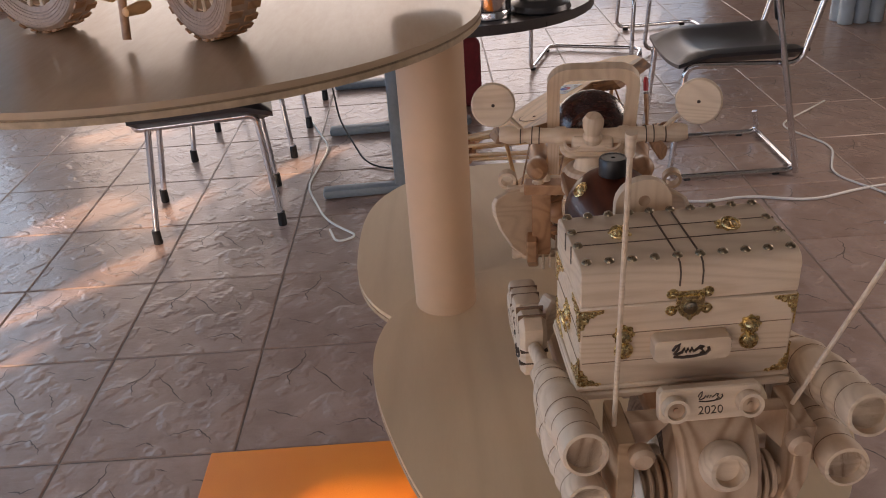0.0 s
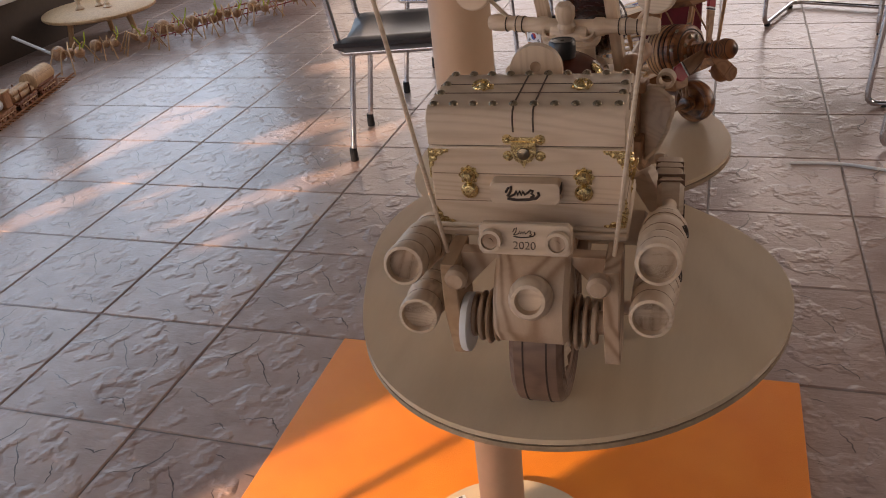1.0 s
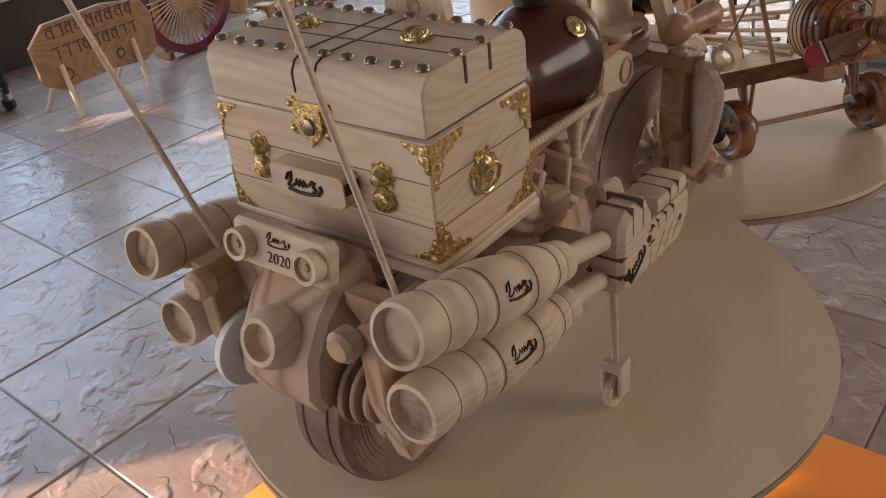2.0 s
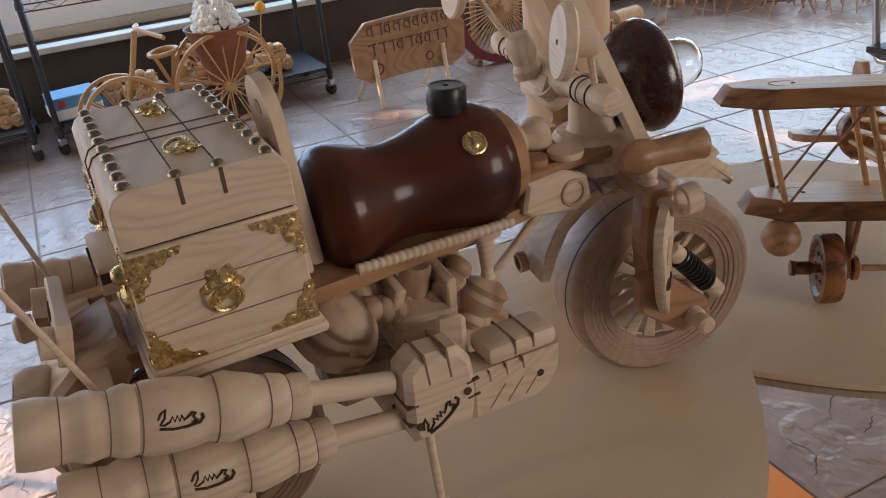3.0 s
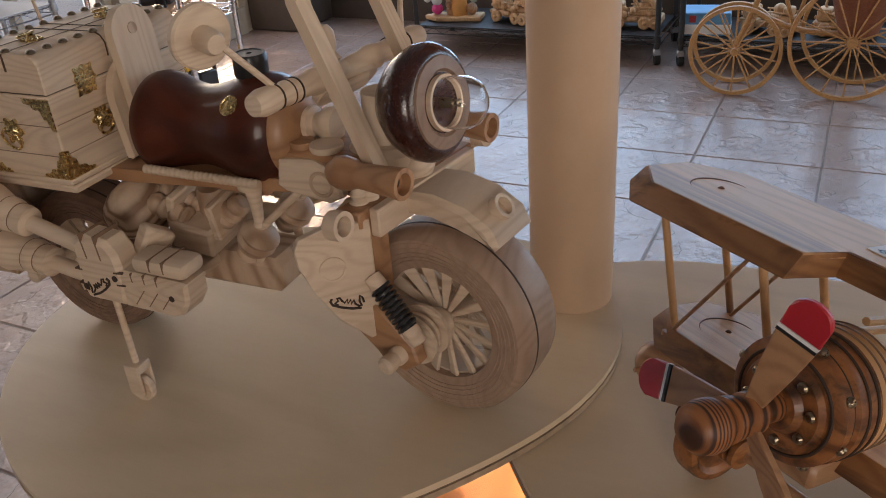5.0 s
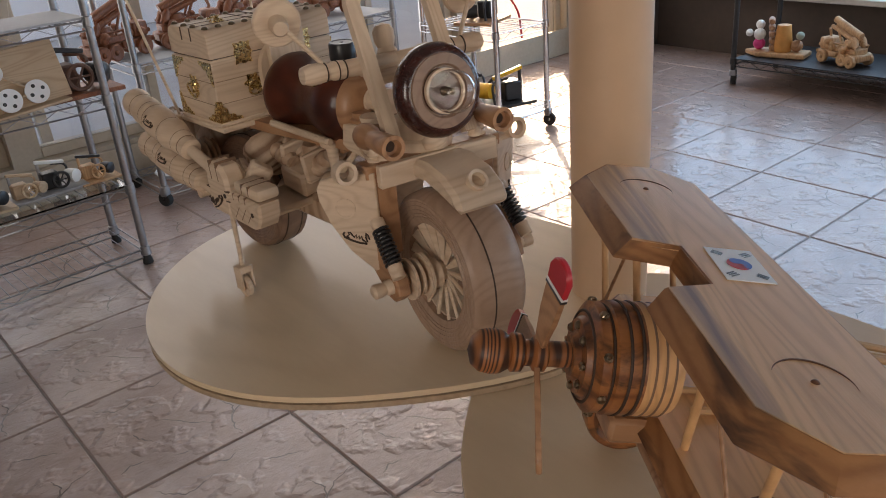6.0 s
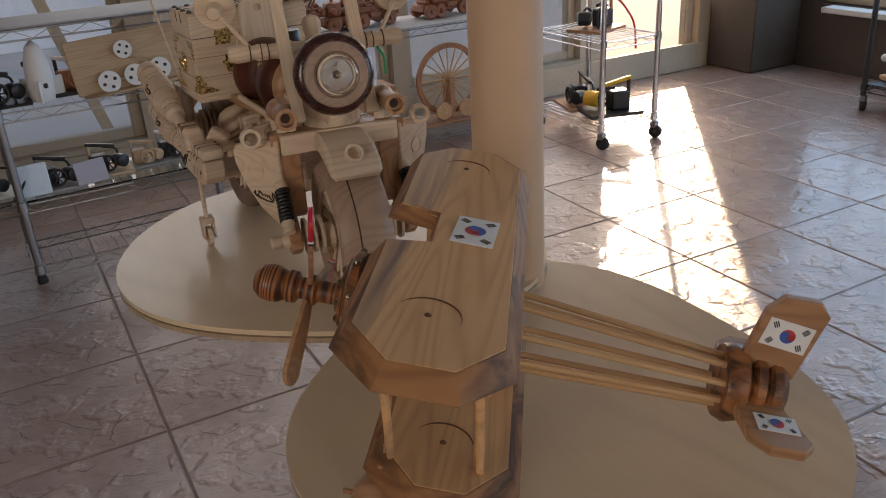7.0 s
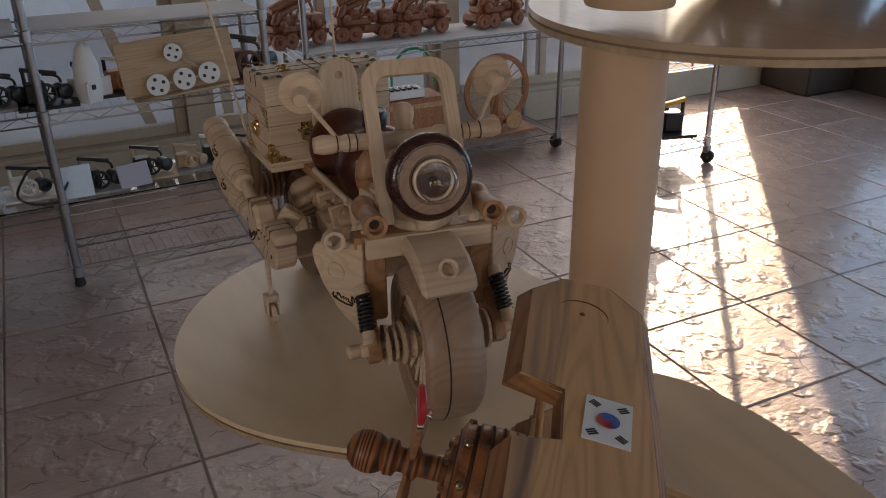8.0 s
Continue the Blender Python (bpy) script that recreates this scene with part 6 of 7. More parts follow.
part("body", lathe(B(), [(0, 0), (0.085, 0), (0.09, 0.006), (0.085, 0.02), (0.06, 0.032), (0.03, 0.035), (0, 0.035)], None, 36), BLACK, base)
part("handle", tube(B(), bend([(-0.05, 0, 0.02), (-0.05, 0, 0.07), (0.05, 0, 0.07), (0.05, 0, 0.02)], 0.03), 0.011, 8), BLACK, base)
case = thing("carrying_case", "dark plastic carrying case standing on the table", "case", M(0.86, 1.0, 0.7205))
part("body", box(B(), (0.26, 0.14, 0.16), M(0, 0, 0.081), 0.012, 2), plain("dark_case", (0.05, 0.045, 0.045), 0.5), case)
part("latch", box(B(), (0.03, 0.006, 0.02), M(0.05, -0.073, 0.10), 0.002), BLACK, case)
bag = thing("red_bag", "dark red fabric bag on the floor under the table", "bag", M(0.99, 2.30, 0, 0, 0, 10))
part("body", box(B(), (0.26, 0.16, 0.32), M(0, 0, 0.161), 0.04, 3), plain("dark_red_cloth", (0.16, 0.012, 0.02), 0.8, vary=0.3), bag)
part("handle", tube(B(), bend([(-0.06, 0, 0.31), (-0.05, 0, 0.40), (0.05, 0, 0.40), (0.06, 0, 0.31)], 0.03), 0.009, 8), RUBBER, bag)
pack = thing("bottle_pack", "shrink-wrapped pack of clear water bottles on the tiles", "bottle pack", M(3.34, 3.30, 0, 0, 0, 4))
for i in range(3):
    for j in range(2):
        bt = part("bottle", lathe(B(), [(0, 0.001), (0.040, 0.001), (0.043, 0.01), (0.043, 0.08), (0.040, 0.09), (0.043, 0.10), (0.043, 0.22), (0.030, 0.27), (0.014, 0.295), (0.014, 0.31), (0, 0.31)], M((i - 1) * 0.088, (j - 0.5) * 0.088, 0), 20), plain("bottled_water%d%d" % (i, j), (0.55, 0.66, 0.74), 0.15, vary=0.08, scale=20), pack)
        part("cap", lathe(B(), [(0, 0.31), (0.016, 0.31), (0.016, 0.328), (0, 0.328)], M((i - 1) * 0.088, (j - 0.5) * 0.088, 0), 16), WHITE, bt)

# ---- cables ----


def cable(name, pts, r, material, label):
    return single(name, tube(B(), bend(pts, 0.08, 6), r, 7), material, label, "cable")


cable("white_cable", [(1.45, 1.15, 0.005), (1.60, 1.16, 0.005), (1.80, 1.09, 0.005), (1.95, 1.12, 0.005), (2.15, 1.05, 0.005), (2.35, 1.12, 0.005), (2.75, 1.18, 0.005)], 0.005, WHITE, "white mains cable lying across the tiles")
cable("white_cable", [(2.3, 0.86, 0.005), (2.45, 1.0, 0.005), (2.30, 1.25, 0.005), (2.42, 1.5, 0.005), (2.3, 1.75, 0.005), (2.6, 2.0, 0.005)], 0.004, WHITE, "thin white cable coiling over the tiles")
cable("black_cable", [(0.40, 2.55, 0.66), (0.42, 2.3, 0.30), (0.50, 1.9, 0.10), (0.62, 1.62, 0.006), (0.86, 1.5, 0.006)], 0.004, BLACK, "black cable hanging from the table to the floor")
cable("white_cable", [(0.30, 2.3, 0.004), (0.45, 1.85, 0.004), (0.40, 1.45, 0.004), (0.50, 1.15, 0.004), (0.62, 1.02, 0.004), (0.55, 0.98, 0.004), (0.52, 1.08, 0.004)], 0.004, WHITE, "white cable curling on the tiles")
cable("white_cable", [(0.98, 0.90, 0.722), (0.90, 0.86, 0.80), (0.86, 0.84, 0.62), (0.85, 0.95, 0.20), (0.9, 1.1, 0.005), (1.2, 1.2, 0.005)], 0.004, WHITE, "white cable hanging over the table edge")

# ---- wire shelving along the glazed wall ----


def wire_shelf(parent, L, D, z, material, solid=None):
    """One wire level: edge rails with a zigzag, cross wires; origin at the front left corner, along x, back along y."""
    def loop(z):
        return [(0, 0.012, z), (L, 0.012, z), (L, D - 0.012, z), (0, D - 0.012, z)]

    sh = part("wire_shelf", tube(B(), bend([(L / 2, 0.012, z), *loop(z)[1:], loop(z)[0], (L / 2 - 0.001, 0.012, z)], 0.01, 3), 0.003, 6), material, parent, "wire mesh shelf level")
    part("lower_rail", tube(B(), bend([(L / 2, 0.012, z - 0.028), *loop(z - 0.028)[1:], loop(z - 0.028)[0], (L / 2 - 0.001, 0.012, z - 0.028)], 0.01, 3), 0.003, 6), material, sh)
    for y in (0.012, D - 0.012):
        n = int(L / 0.05)
        part("zigzag_wire", tube(B(), [(L * k / n, y, z - 0.026 * (k % 2)) for k in range(n + 1)], 0.0017, 4), material, sh)
    n = int(L / 0.028)
    wire = mesh_of(rod(B(), (0, 0, 0.003), (0, D, 0.003), 0.0014, None, 4), "cross_wire", material)
    for k in range(1, n):
        ob = new("cross_wire", wire)
        ob.parent = sh
        ob.location = (L * k / n, 0, z)
    if solid is not None:
        part("shelf_liner", box(B(), (L - 0.03, D - 0.02, 0.006), M(L / 2, D / 2, z + 0.0085), 0.001), solid, sh, "flat shelf liner")
    return sh


FROST = plain("frosted_liner", (0.42, 0.43, 0.45), 0.75, vary=0.08)


def wire_rack(m, L, D, levels, H, material, label, casters=True, liner=(), ends=(0, 1)):
    rk = thing("wire_shelving", label, "shelving", m, "wire shelving units")
    for x in [(0.012, L - 0.012)[e] for e in ends]:
        for y in (0.012, D - 0.012):
            lo = 0.075 if casters else 0.03
            post = part("post", rod(B(), (x, y, lo), (x, y, H), 0.0125, None, 12), material, rk)
            for z in levels:
                part("collar", lathe(B(), [(0.0125, z - 0.02), (0.017, z - 0.018), (0.0155, z + 0.012), (0.0125, z + 0.014)], M(x, y, 0), 14), material, post)
            if casters:
                cs = part("caster", lathe(B(), [(0.006, -0.012), (0.026, -0.012), (0.028, -0.009), (0.028, 0.009), (0.026, 0.012), (0.006, 0.012)], M(x, y + 0.012, 0.0285, 0, 90, 25), 24, closed=True), RUBBER, rk, "black rubber caster")
                part("caster_fork", box(B(), (0.036, 0.03, 0.035), M(x, y + 0.004, 0.060, 0, 0, 25), 0.006), STEEL, cs)
            else:
                part("foot", lathe(B(), [(0, 0), (0.016, 0), (0.017, 0.004), (0.012, 0.03), (0, 0.03)], M(x, y, 0), 14), RUBBER, rk)
    for k, z in enumerate(levels):
        wire_shelf(rk, L, D, z, material, (BLACK_METAL if material is BLACK_METAL else ACRYLIC if z < 0.5 else FROST) if k in liner else None)
    return rk


SHM = M(1.387, -2.64, 0, 0, 0, 182)
S1 = M(0.45, -3.10, 0, 0, 0, 180)
wire_rack(SHM, 0.70, 0.285, (0.05, 0.265, 0.553, 0.785), 1.75, STEEL, "zinc wire shelving loaded with wooden mechanisms", False, liner=(1, 3))
wire_rack(SHM @ M(-0.70, 0.0, 0), 0.70, 0.285, (0.265, 0.553, 0.785), 1.75, STEEL, "zinc wire shelving continuing beside the mechanisms", False, liner=(0, 2), ends=(0,))
wire_rack(S1, 1.18, 0.33, (0.072, 0.538, 0.98), 1.75, STEEL, "zinc wire shelving holding wooden vehicles", True, liner=(1,))
wire_rack(M(-1.19, -3.13, 0), 0.32, 0.50, (0.10, 0.455, 0.95), 1.6, CHROME, "narrow chrome wire trolley on casters", True)
wire_rack(M(-2.18, -2.36, 0, 0, 0, 90), 1.22, 0.42, (0.12, 0.62), 1.6, BLACK_METAL, "black wire shelving on casters under the window", True, liner=(0,))
wire_rack(M(-2.18, -1.06, 0, 0, 0, 90), 1.22, 0.42, (0.12, 0.62), 1.6, BLACK_METAL, "black wire shelving on casters under the window", True, liner=(0,))

# ---- models on the shelves ----
ORANGE_WOOD = wood("reddish_model_wood", (0.44, 0.20, 0.09), (0.24, 0.09, 0.04), grain=(50, 50, 12), rough=0.5)
RED_WOOD = wood("dark_reddish_wood", (0.30, 0.11, 0.05), (0.14, 0.045, 0.02), grain=(50, 50, 12), rough=0.45)
LIGHT_WOOD = wood("light_model_wood", (0.62, 0.38, 0.20), (0.40, 0.22, 0.105), grain=(40, 40, 12), rough=0.55)


def model_truck(m, s, mat, gun, label="carved wooden military truck model"):
    """A small carved vehicle: chassis, cab, wheels and, on some, a raised launcher."""
    t = thing("model_truck", label, "model vehicle", m, "carved vehicles")
    part("chassis", box(B(), (0.20 * s, 0.07 * s, 0.025 * s), M(0, 0, 0.035 * s), 0.004 * s), mat, t)
    part("cab", box(B(), (0.05 * s, 0.066 * s, 0.045 * s), M(0.072 * s, 0, 0.070 * s), 0.010 * s, 2), mat, t)
    part("deck", box(B(), (0.11 * s, 0.062 * s, 0.022 * s), M(-0.03 * s, 0, 0.058 * s), 0.004 * s), mat, t)
    for x in (-0.075, -0.035, 0.065):
        for y in (-1, 1):
            w = part("wheel", lathe(B(), [(0.006 * s, -0.008 * s), (0.020 * s, -0.009 * s), (0.024 * s, -0.006 * s), (0.024 * s, 0.006 * s), (0.020 * s, 0.009 * s), (0.006 * s, 0.008 * s)], M(x * s, y * 0.042 * s, 0.0243 * s, 90, 0, 0), 18, closed=True), mat, t)
            part("hub", ball(B(), (x * s, y * 0.050 * s, 0.0243 * s), 0.008 * s, None, 10), mat, w)
    part("bumper", box(B(), (0.010 * s, 0.074 * s, 0.014 * s), M(0.103 * s, 0, 0.038 * s), 0.003 * s), mat, t)
    for y in (-1, 1):
        part("lamp_peg", lathe(B(), [(0, 0), (0.006 * s, 0), (0.007 * s, 0.006 * s), (0, 0.008 * s)], M(0.097 * s, y * 0.022 * s, 0.062 * s, 0, 90, 0), 10), mat, t)
        part("side_box", box(B(), (0.040 * s, 0.012 * s, 0.018 * s), M(0.014 * s, y * 0.040 * s, 0.040 * s), 0.003 * s), mat, t)
        part("rail_bar", rod(B(), (-0.085 * s, y * 0.030 * s, 0.078 * s), (0.03 * s, y * 0.030 * s, 0.078 * s), 0.003 * s, None, 6), mat, t)
        for x in (-0.08, -0.045, -0.01, 0.02):
            part("rail_post", rod(B(), (x * s, y * 0.030 * s, 0.066 * s), (x * s, y * 0.030 * s, 0.080 * s), 0.003 * s, None, 6), mat, t)
    if gun:
        for y in (-0.020, 0.020):
            part("brace", rod(B(), (-0.005 * s, y * s, 0.07 * s), (0.02 * s, y * 0.8 * s, 0.118 * s), 0.004 * s, None, 6), mat, t)
            part("pod", lathe(B(), [(0, 0), (0.012 * s, 0.004 * s), (0.013 * s, 0.03 * s), (0.006 * s, 0.045 * s), (0, 0.046 * s)], M(-0.075 * s, y * s, 0.069 * s, 0, 24, 0), 12), mat, t)
        tur = part("turret", lathe(B(), [(0.026 * s, 0.068 * s), (0.028 * s, 0.075 * s), (0.022 * s, 0.092 * s), (0, 0.096 * s)], M(-0.03 * s, 0, 0), 16), mat, t)
        for y in (-0.012, 0.012):
            part("barrel", rod(B(), (-0.07 * s, y * s, 0.09 * s), (0.06 * s, y * s, 0.135 * s), 0.009 * s, 0.007 * s), mat, tur)
        rnd = random.Random(int(m.translation.y * 100))
        for k in range(12):
            part("knob", ball(B(), (rnd.uniform(-0.09, 0.09) * s, rnd.choice((-1, 1)) * rnd.uniform(0.020, 0.042) * s, rnd.uniform(0.055, 0.085) * s), rnd.uniform(0.009, 0.015) * s, None, 10), mat, t)
        part("rocket_tube", rod(B(), (-0.075 * s, 0, 0.112 * s), (0.055 * s, 0, 0.160 * s), 0.013 * s), mat, tur)
        part("lever", tube(B(), [(0.06 * s, 0, 0.07 * s), (0.075 * s, 0, 0.10 * s), (0.070 * s, 0.01 * s, 0.125 * s)], 0.005 * s, 6), mat, t)
    else:
        part("cargo", ball(B(), (-0.03 * s, 0, 0.085 * s), 0.022 * s, None, 14), mat, t)
        part("cargo", box(B(), (0.03 * s, 0.05 * s, 0.03 * s), M(-0.065 * s, 0, 0.083 * s), 0.006 * s), mat, t)
    return t


for k, (x, g, rz) in enumerate(((0.02, True, 15), (0.31, True, -6), (0.56, True, 4), (0.93, True, 8))):
    model_truck(S1 @ M(x, 0.19, 0.5505, 0, 0, rz), 1.3, RED_WOOD, g, "reddish carved wooden vehicle on the wire shelf")
RK = M(-2.18, -2.36, 0, 0, 0, 90)
for k, (x, g) in enumerate(((0.48, True), (0.82, True), (1.08, True))):
    model_truck(RK @ M(x, 0.16, 0.1325, 0, 0, 160 + 12 * k), 1.2, LIGHT_WOOD, g, "light carved wooden launcher truck on black shelving")
RK2 = M(-2.18, -1.06, 0, 0, 0, 90)
for k, (x, g) in enumerate(((0.36, False), (0.66, True), (0.95, False))):
    model_truck(RK2 @ M(x, 0.16, 0.1325, 0, 0, 160 + 12 * k), 1.2, LIGHT_WOOD, g, "light carved wooden launcher truck on black shelving")
toy = thing("toy_boat", "toy boat of painted balls and an amber tower on shelving", "toy", RK @ M(0.16, 0.15, 0.1325, 0, 0, 190) @ Matrix.Diagonal((1.2, 1.2, 1.2, 1)))
PINK = plain("pink_paint", (0.70, 0.05, 0.25), 0.45)
part("base_board", plate(B(), [(-0.12, -0.045), (0.07, -0.05), (0.13, 0.0), (0.07, 0.05), (-0.12, 0.045)], 0.020, M(0, 0, 0.011), 0.004), LIGHT_WOOD, toy)
part("tower", lathe(B(), [(0, 0.021), (0.034, 0.021), (0.036, 0.05), (0.030, 0.10), (0.026, 0.125), (0.0, 0.13)], M(-0.02, 0, 0), 24), plain("amber_wood", (0.62, 0.28, 0.07), 0.45), toy, "amber tower")
for k in range(5):
    part("roll", lathe(B(), [(0, -0.03), (0.010, -0.028), (0.013, -0.02), (0.013, 0.02), (0.010, 0.028), (0, 0.03)], M(0.022 + 0.002 * k, 0.0, 0.035 + 0.026 * k, 90, 0, 20), 14), TAN, toy)
for x, y, z, r, mt in ((0.075, 0.0, 0.045, 0.024, PINK), (0.072, 0.01, 0.085, 0.024, WHITE), (0.075, 0.0, 0.122, 0.018, WHITE), (0.11, 0.02, 0.09, 0.015, WHITE), (-0.075, 0.0, 0.045, 0.024, TAN), (-0.085, 0.0, 0.085, 0.016, plain("grey_green_paint", (0.35, 0.40, 0.33), 0.5))):
    part("ball", ball(B(), (x, y, z), r, None, 16), mt, toy)
pack2 = thing("toy_carton", "blue and white carton lying on black shelving", "carton", RK2 @ M(0.10, 0.12, 0.1325, 0, 0, 8))
part("body", box(B(), (0.20, 0.16, 0.10), M(0, 0, 0.051), 0.004), plain("blue_print_card", (0.10, 0.30, 0.52), 0.45, vary=0.25, scale=25), pack2)
part("label_panel", box(B(), (0.204, 0.164, 0.045), M(0, 0, 0.030), 0.003), WHITE, pack2, "white printed band")
part("seal", box(B(), (0.03, 0.166, 0.03), M(-0.06, 0, 0.075), 0.002), FLAG_RED, pack2, "red printed patch")


def board_mechanism(m, w, h, mat, discs, label):
    """A plywood board leaning on the shelf with cranks and drilled discs."""
    t = thing("mechanism_board", label, "wooden mechanism", m, "wooden mechanisms")
    part("board", box(B(), (w, 0.010, h), M(0, 0.05, h / 2 + 0.004, -14, 0, 0), 0.002), mat, t)
    part("foot", box(B(), (w * 0.9, 0.10, 0.008), M(0, 0.03, 0.0045), 0.002), mat, t)
    for (x, z, r) in discs:
        c = M(x, 0.05 - 0.02 + 0.24 * (z - h / 2), z, 76, 0, 0)
        d = part("disc", lathe(B(), [(0, 0), (r, 0), (r, 0.010), (0, 0.010)], c, 28), PAPER_WHITE, t, "white drilled disc")
        for k in range(4):
            a = math.radians(90 * k + 20)
            part("hole", lathe(B(), [(0, 0), (r * 0.17, 0), (r * 0.17, 0.0106), (0, 0.0106)], c @ M(r * 0.55 * math.cos(a), r * 0.55 * math.sin(a), 0), 10), BLACK, d)
    for (x1, z1, r1), (x2, z2, r2) in zip(discs, discs[1:]):
        part("link_rod", rod(B(), (x1, 0.024 + 0.24 * (z1 - h / 2), z1), (x2, 0.024 + 0.24 * (z2 - h / 2), z2), 0.004, None, 6), mat, t)
    return t


BEIGE = wood("beige_board", (0.58, 0.42, 0.27), (0.42, 0.28, 0.17), grain=(4, 40, 40), rough=0.6)
board_mechanism(SHM @ M(0.435, 0.05, 0.5575, 0, -4, 0), 0.36, 0.17, BEIGE, ((-0.08, 0.036, 0.034), (0.003, 0.040, 0.034), (0.083, 0.044, 0.034), (-0.012, 0.122, 0.028)), "beige wooden board with white drilled discs and link rods")


def machine(m, s, mats, label):
    """A little machine on a base board: blocks, a drum, a fly wheel and pipes."""
    t = thing("model_machine", label, "model machine", m, "model machines")
    a, b, c = mats
    part("base_board", box(B(), (0.20 * s, 0.16 * s, 0.012 * s), M(0, 0, 0.0065 * s), 0.002), a, t)
    part("block", box(B(), (0.07 * s, 0.06 * s, 0.07 * s), M(-0.03 * s, 0.01 * s, 0.047 * s), 0.006 * s), b, t)
    part("drum", lathe(B(), [(0, 0), (0.026 * s, 0), (0.028 * s, 0.01 * s), (0.028 * s, 0.05 * s), (0.02 * s, 0.055 * s), (0, 0.055 * s)], M(0.04 * s, 0.0, 0.05 * s, 90, 0, 30), 20), c, t)
    part("fly_wheel", ring(B(), 0.032 * s, 0.006 * s, M(0.0, -0.045 * s, 0.050 * s, 90, 0, 0), 24, 6), b, t)
    for k in range(3):
        q = Matrix.Rotation(math.radians(60 * k), 4, "Y")
        part("wheel_spoke", rod(B(), Matrix.Translation((0, -0.045 * s, 0.050 * s)) @ q @ Vector((-0.03 * s, 0, 0)), Matrix.Translation((0, -0.045 * s, 0.050 * s)) @ q @ Vector((0.03 * s, 0, 0)), 0.003 * s, None, 6), b, t)
    part("post", rod(B(), (-0.06 * s, 0.03 * s, 0.012 * s), (-0.06 * s, 0.03 * s, 0.12 * s), 0.007 * s), a, t)
    part("beam", box(B(), (0.12 * s, 0.016 * s, 0.014 * s), M(-0.01 * s, 0.03 * s, 0.115 * s, 0, 12, 0), 0.003 * s), c, t)
    part("pipe", tube(B(), bend([(0.05 * s, 0.04 * s, 0.012 * s), (0.06 * s, 0.04 * s, 0.09 * s), (0.0, 0.05 * s, 0.10 * s)], 0.03 * s), 0.005 * s, 6), b, t)
    return t


TNW = (LIGHT_WOOD, LIGHT_WOOD, BLACK)
GREYB = plain("grey_base_board", (0.30, 0.29, 0.29), 0.6)
RDM = (BLACK, ORANGE_WOOD, WHITE)
LO, MID = 0.2755, 0.5575
for x, y, z, sc, mats, text in ((0.135, 0.10, LO, 0.80, (GREYB, BLACK, BLACK_METAL), "black motor on a grey base board"),
                                (-0.07, 0.14, LO, 0.75, (WHITE, WHITE, BLACK), "white appliance with black hose on the liner"),
                                (0.30, 0.15, LO, 0.78, (BEIGE, BLACK_METAL, BLACK), "black walking machine on a beige board"),
                                (0.43, 0.16, LO, 0.65, (GREYB, BEIGE, BEIGE), "beige lever machine on a grey board"),
                                (0.53, 0.17, LO, 0.75, (GREYB, BLACK_METAL, WHITE), "small black and white machine on a grey board"),
                                (0.645, 0.16, LO, 0.65, TNW, "light wooden machine with a small black motor"),
                                (-0.25, 0.15, LO, 0.8, (LIGHT_WOOD, BLACK, BLACK), "black motor on a wooden base board"),
                                (-0.09, 0.15, MID, 0.85, (GREYB, BLACK_METAL, BLACK), "black metal mechanism on a grey base"),
                                (0.035, 0.12, MID, 0.85, (BLACK, BLACK_METAL, BLACK), "black metal mechanism with a fly wheel"),
                                (0.27, 0.17, MID, 0.85, RDM, "reddish and white machine on a black base"),
                                (-0.27, 0.15, MID, 0.85, (BLACK, BLACK_METAL, STEEL), "black metal mechanism with a fly wheel")):
    machine(SHM @ M(x, y, z), sc, mats, text)
single("black_cable_coil", tube(B(), [(0.07 * math.cos(a) + 0.01 * math.sin(3 * a), 0.03 * math.sin(a), 0.055 + 0.05 * math.sin(a)) for a in (2 * math.pi * k / 30 for k in range(60))], 0.004, 6), BLACK, "black cable coiled loosely on the shelf", "cable", SHM @ M(-0.03, 0.05, LO))
single("tablet_panel", box(B(), (0.09, 0.008, 0.10), M(0, 0, 0.052, -14, 0, 0), 0.002), plain("pale_blue_panel", (0.62, 0.74, 0.85), 0.25, vary=0.04), "pale blue panel leaning on the shelf", "panel", SHM @ M(0.065, 0.05, LO))
single("tablet_panel", box(B(), (0.10, 0.008, 0.075), M(0, 0, 0.040, -24, 0, 10), 0.002), plain("lavender_panel", (0.46, 0.44, 0.52), 0.35, vary=0.04), "lavender grey panel leaning on the shelf", "panel", SHM @ M(0.235, 0.06, LO))
machine(SHM @ M(0.655, 0.15, MID), 1.15, (RED_WOOD, plain("brown_card", (0.14, 0.07, 0.045), 0.6), BLACK), "dark brown carved machine with a black drum")
crate = thing("wooden_crate", "reddish wooden crate on the wire shelf", "crate", S1 @ M(0.50, 0.16, 0.0765))
part("body", box(B(), (0.26, 0.16, 0.22), M(0, 0, 0.112), 0.004), ORANGE_WOOD, crate)
for z in (0.03, 0.19):
    part("slat", box(B(), (0.264, 0.164, 0.022), M(0, 0, z), 0.003), LIGHT_WOOD, crate)
amp = thing("white_device", "white device with a black keyboard on the crate", "device", S1 @ M(0.44, 0.14, 0.2995))
part("body", box(B(), (0.20, 0.10, 0.035), M(0, 0, 0.019), 0.005, 2), WHITE, amp)
for k in range(6):
    part("key", box(B(), (0.018, 0.05, 0.010), M(-0.07 + 0.027 * k, -0.015, 0.039, 0, 0, 0), 0.002), BLACK, amp)
dish = thing("round_dish", "pale round metal dish lying on the wire shelf", "dish", S1 @ M(0.10, 0.12, 0.0765))
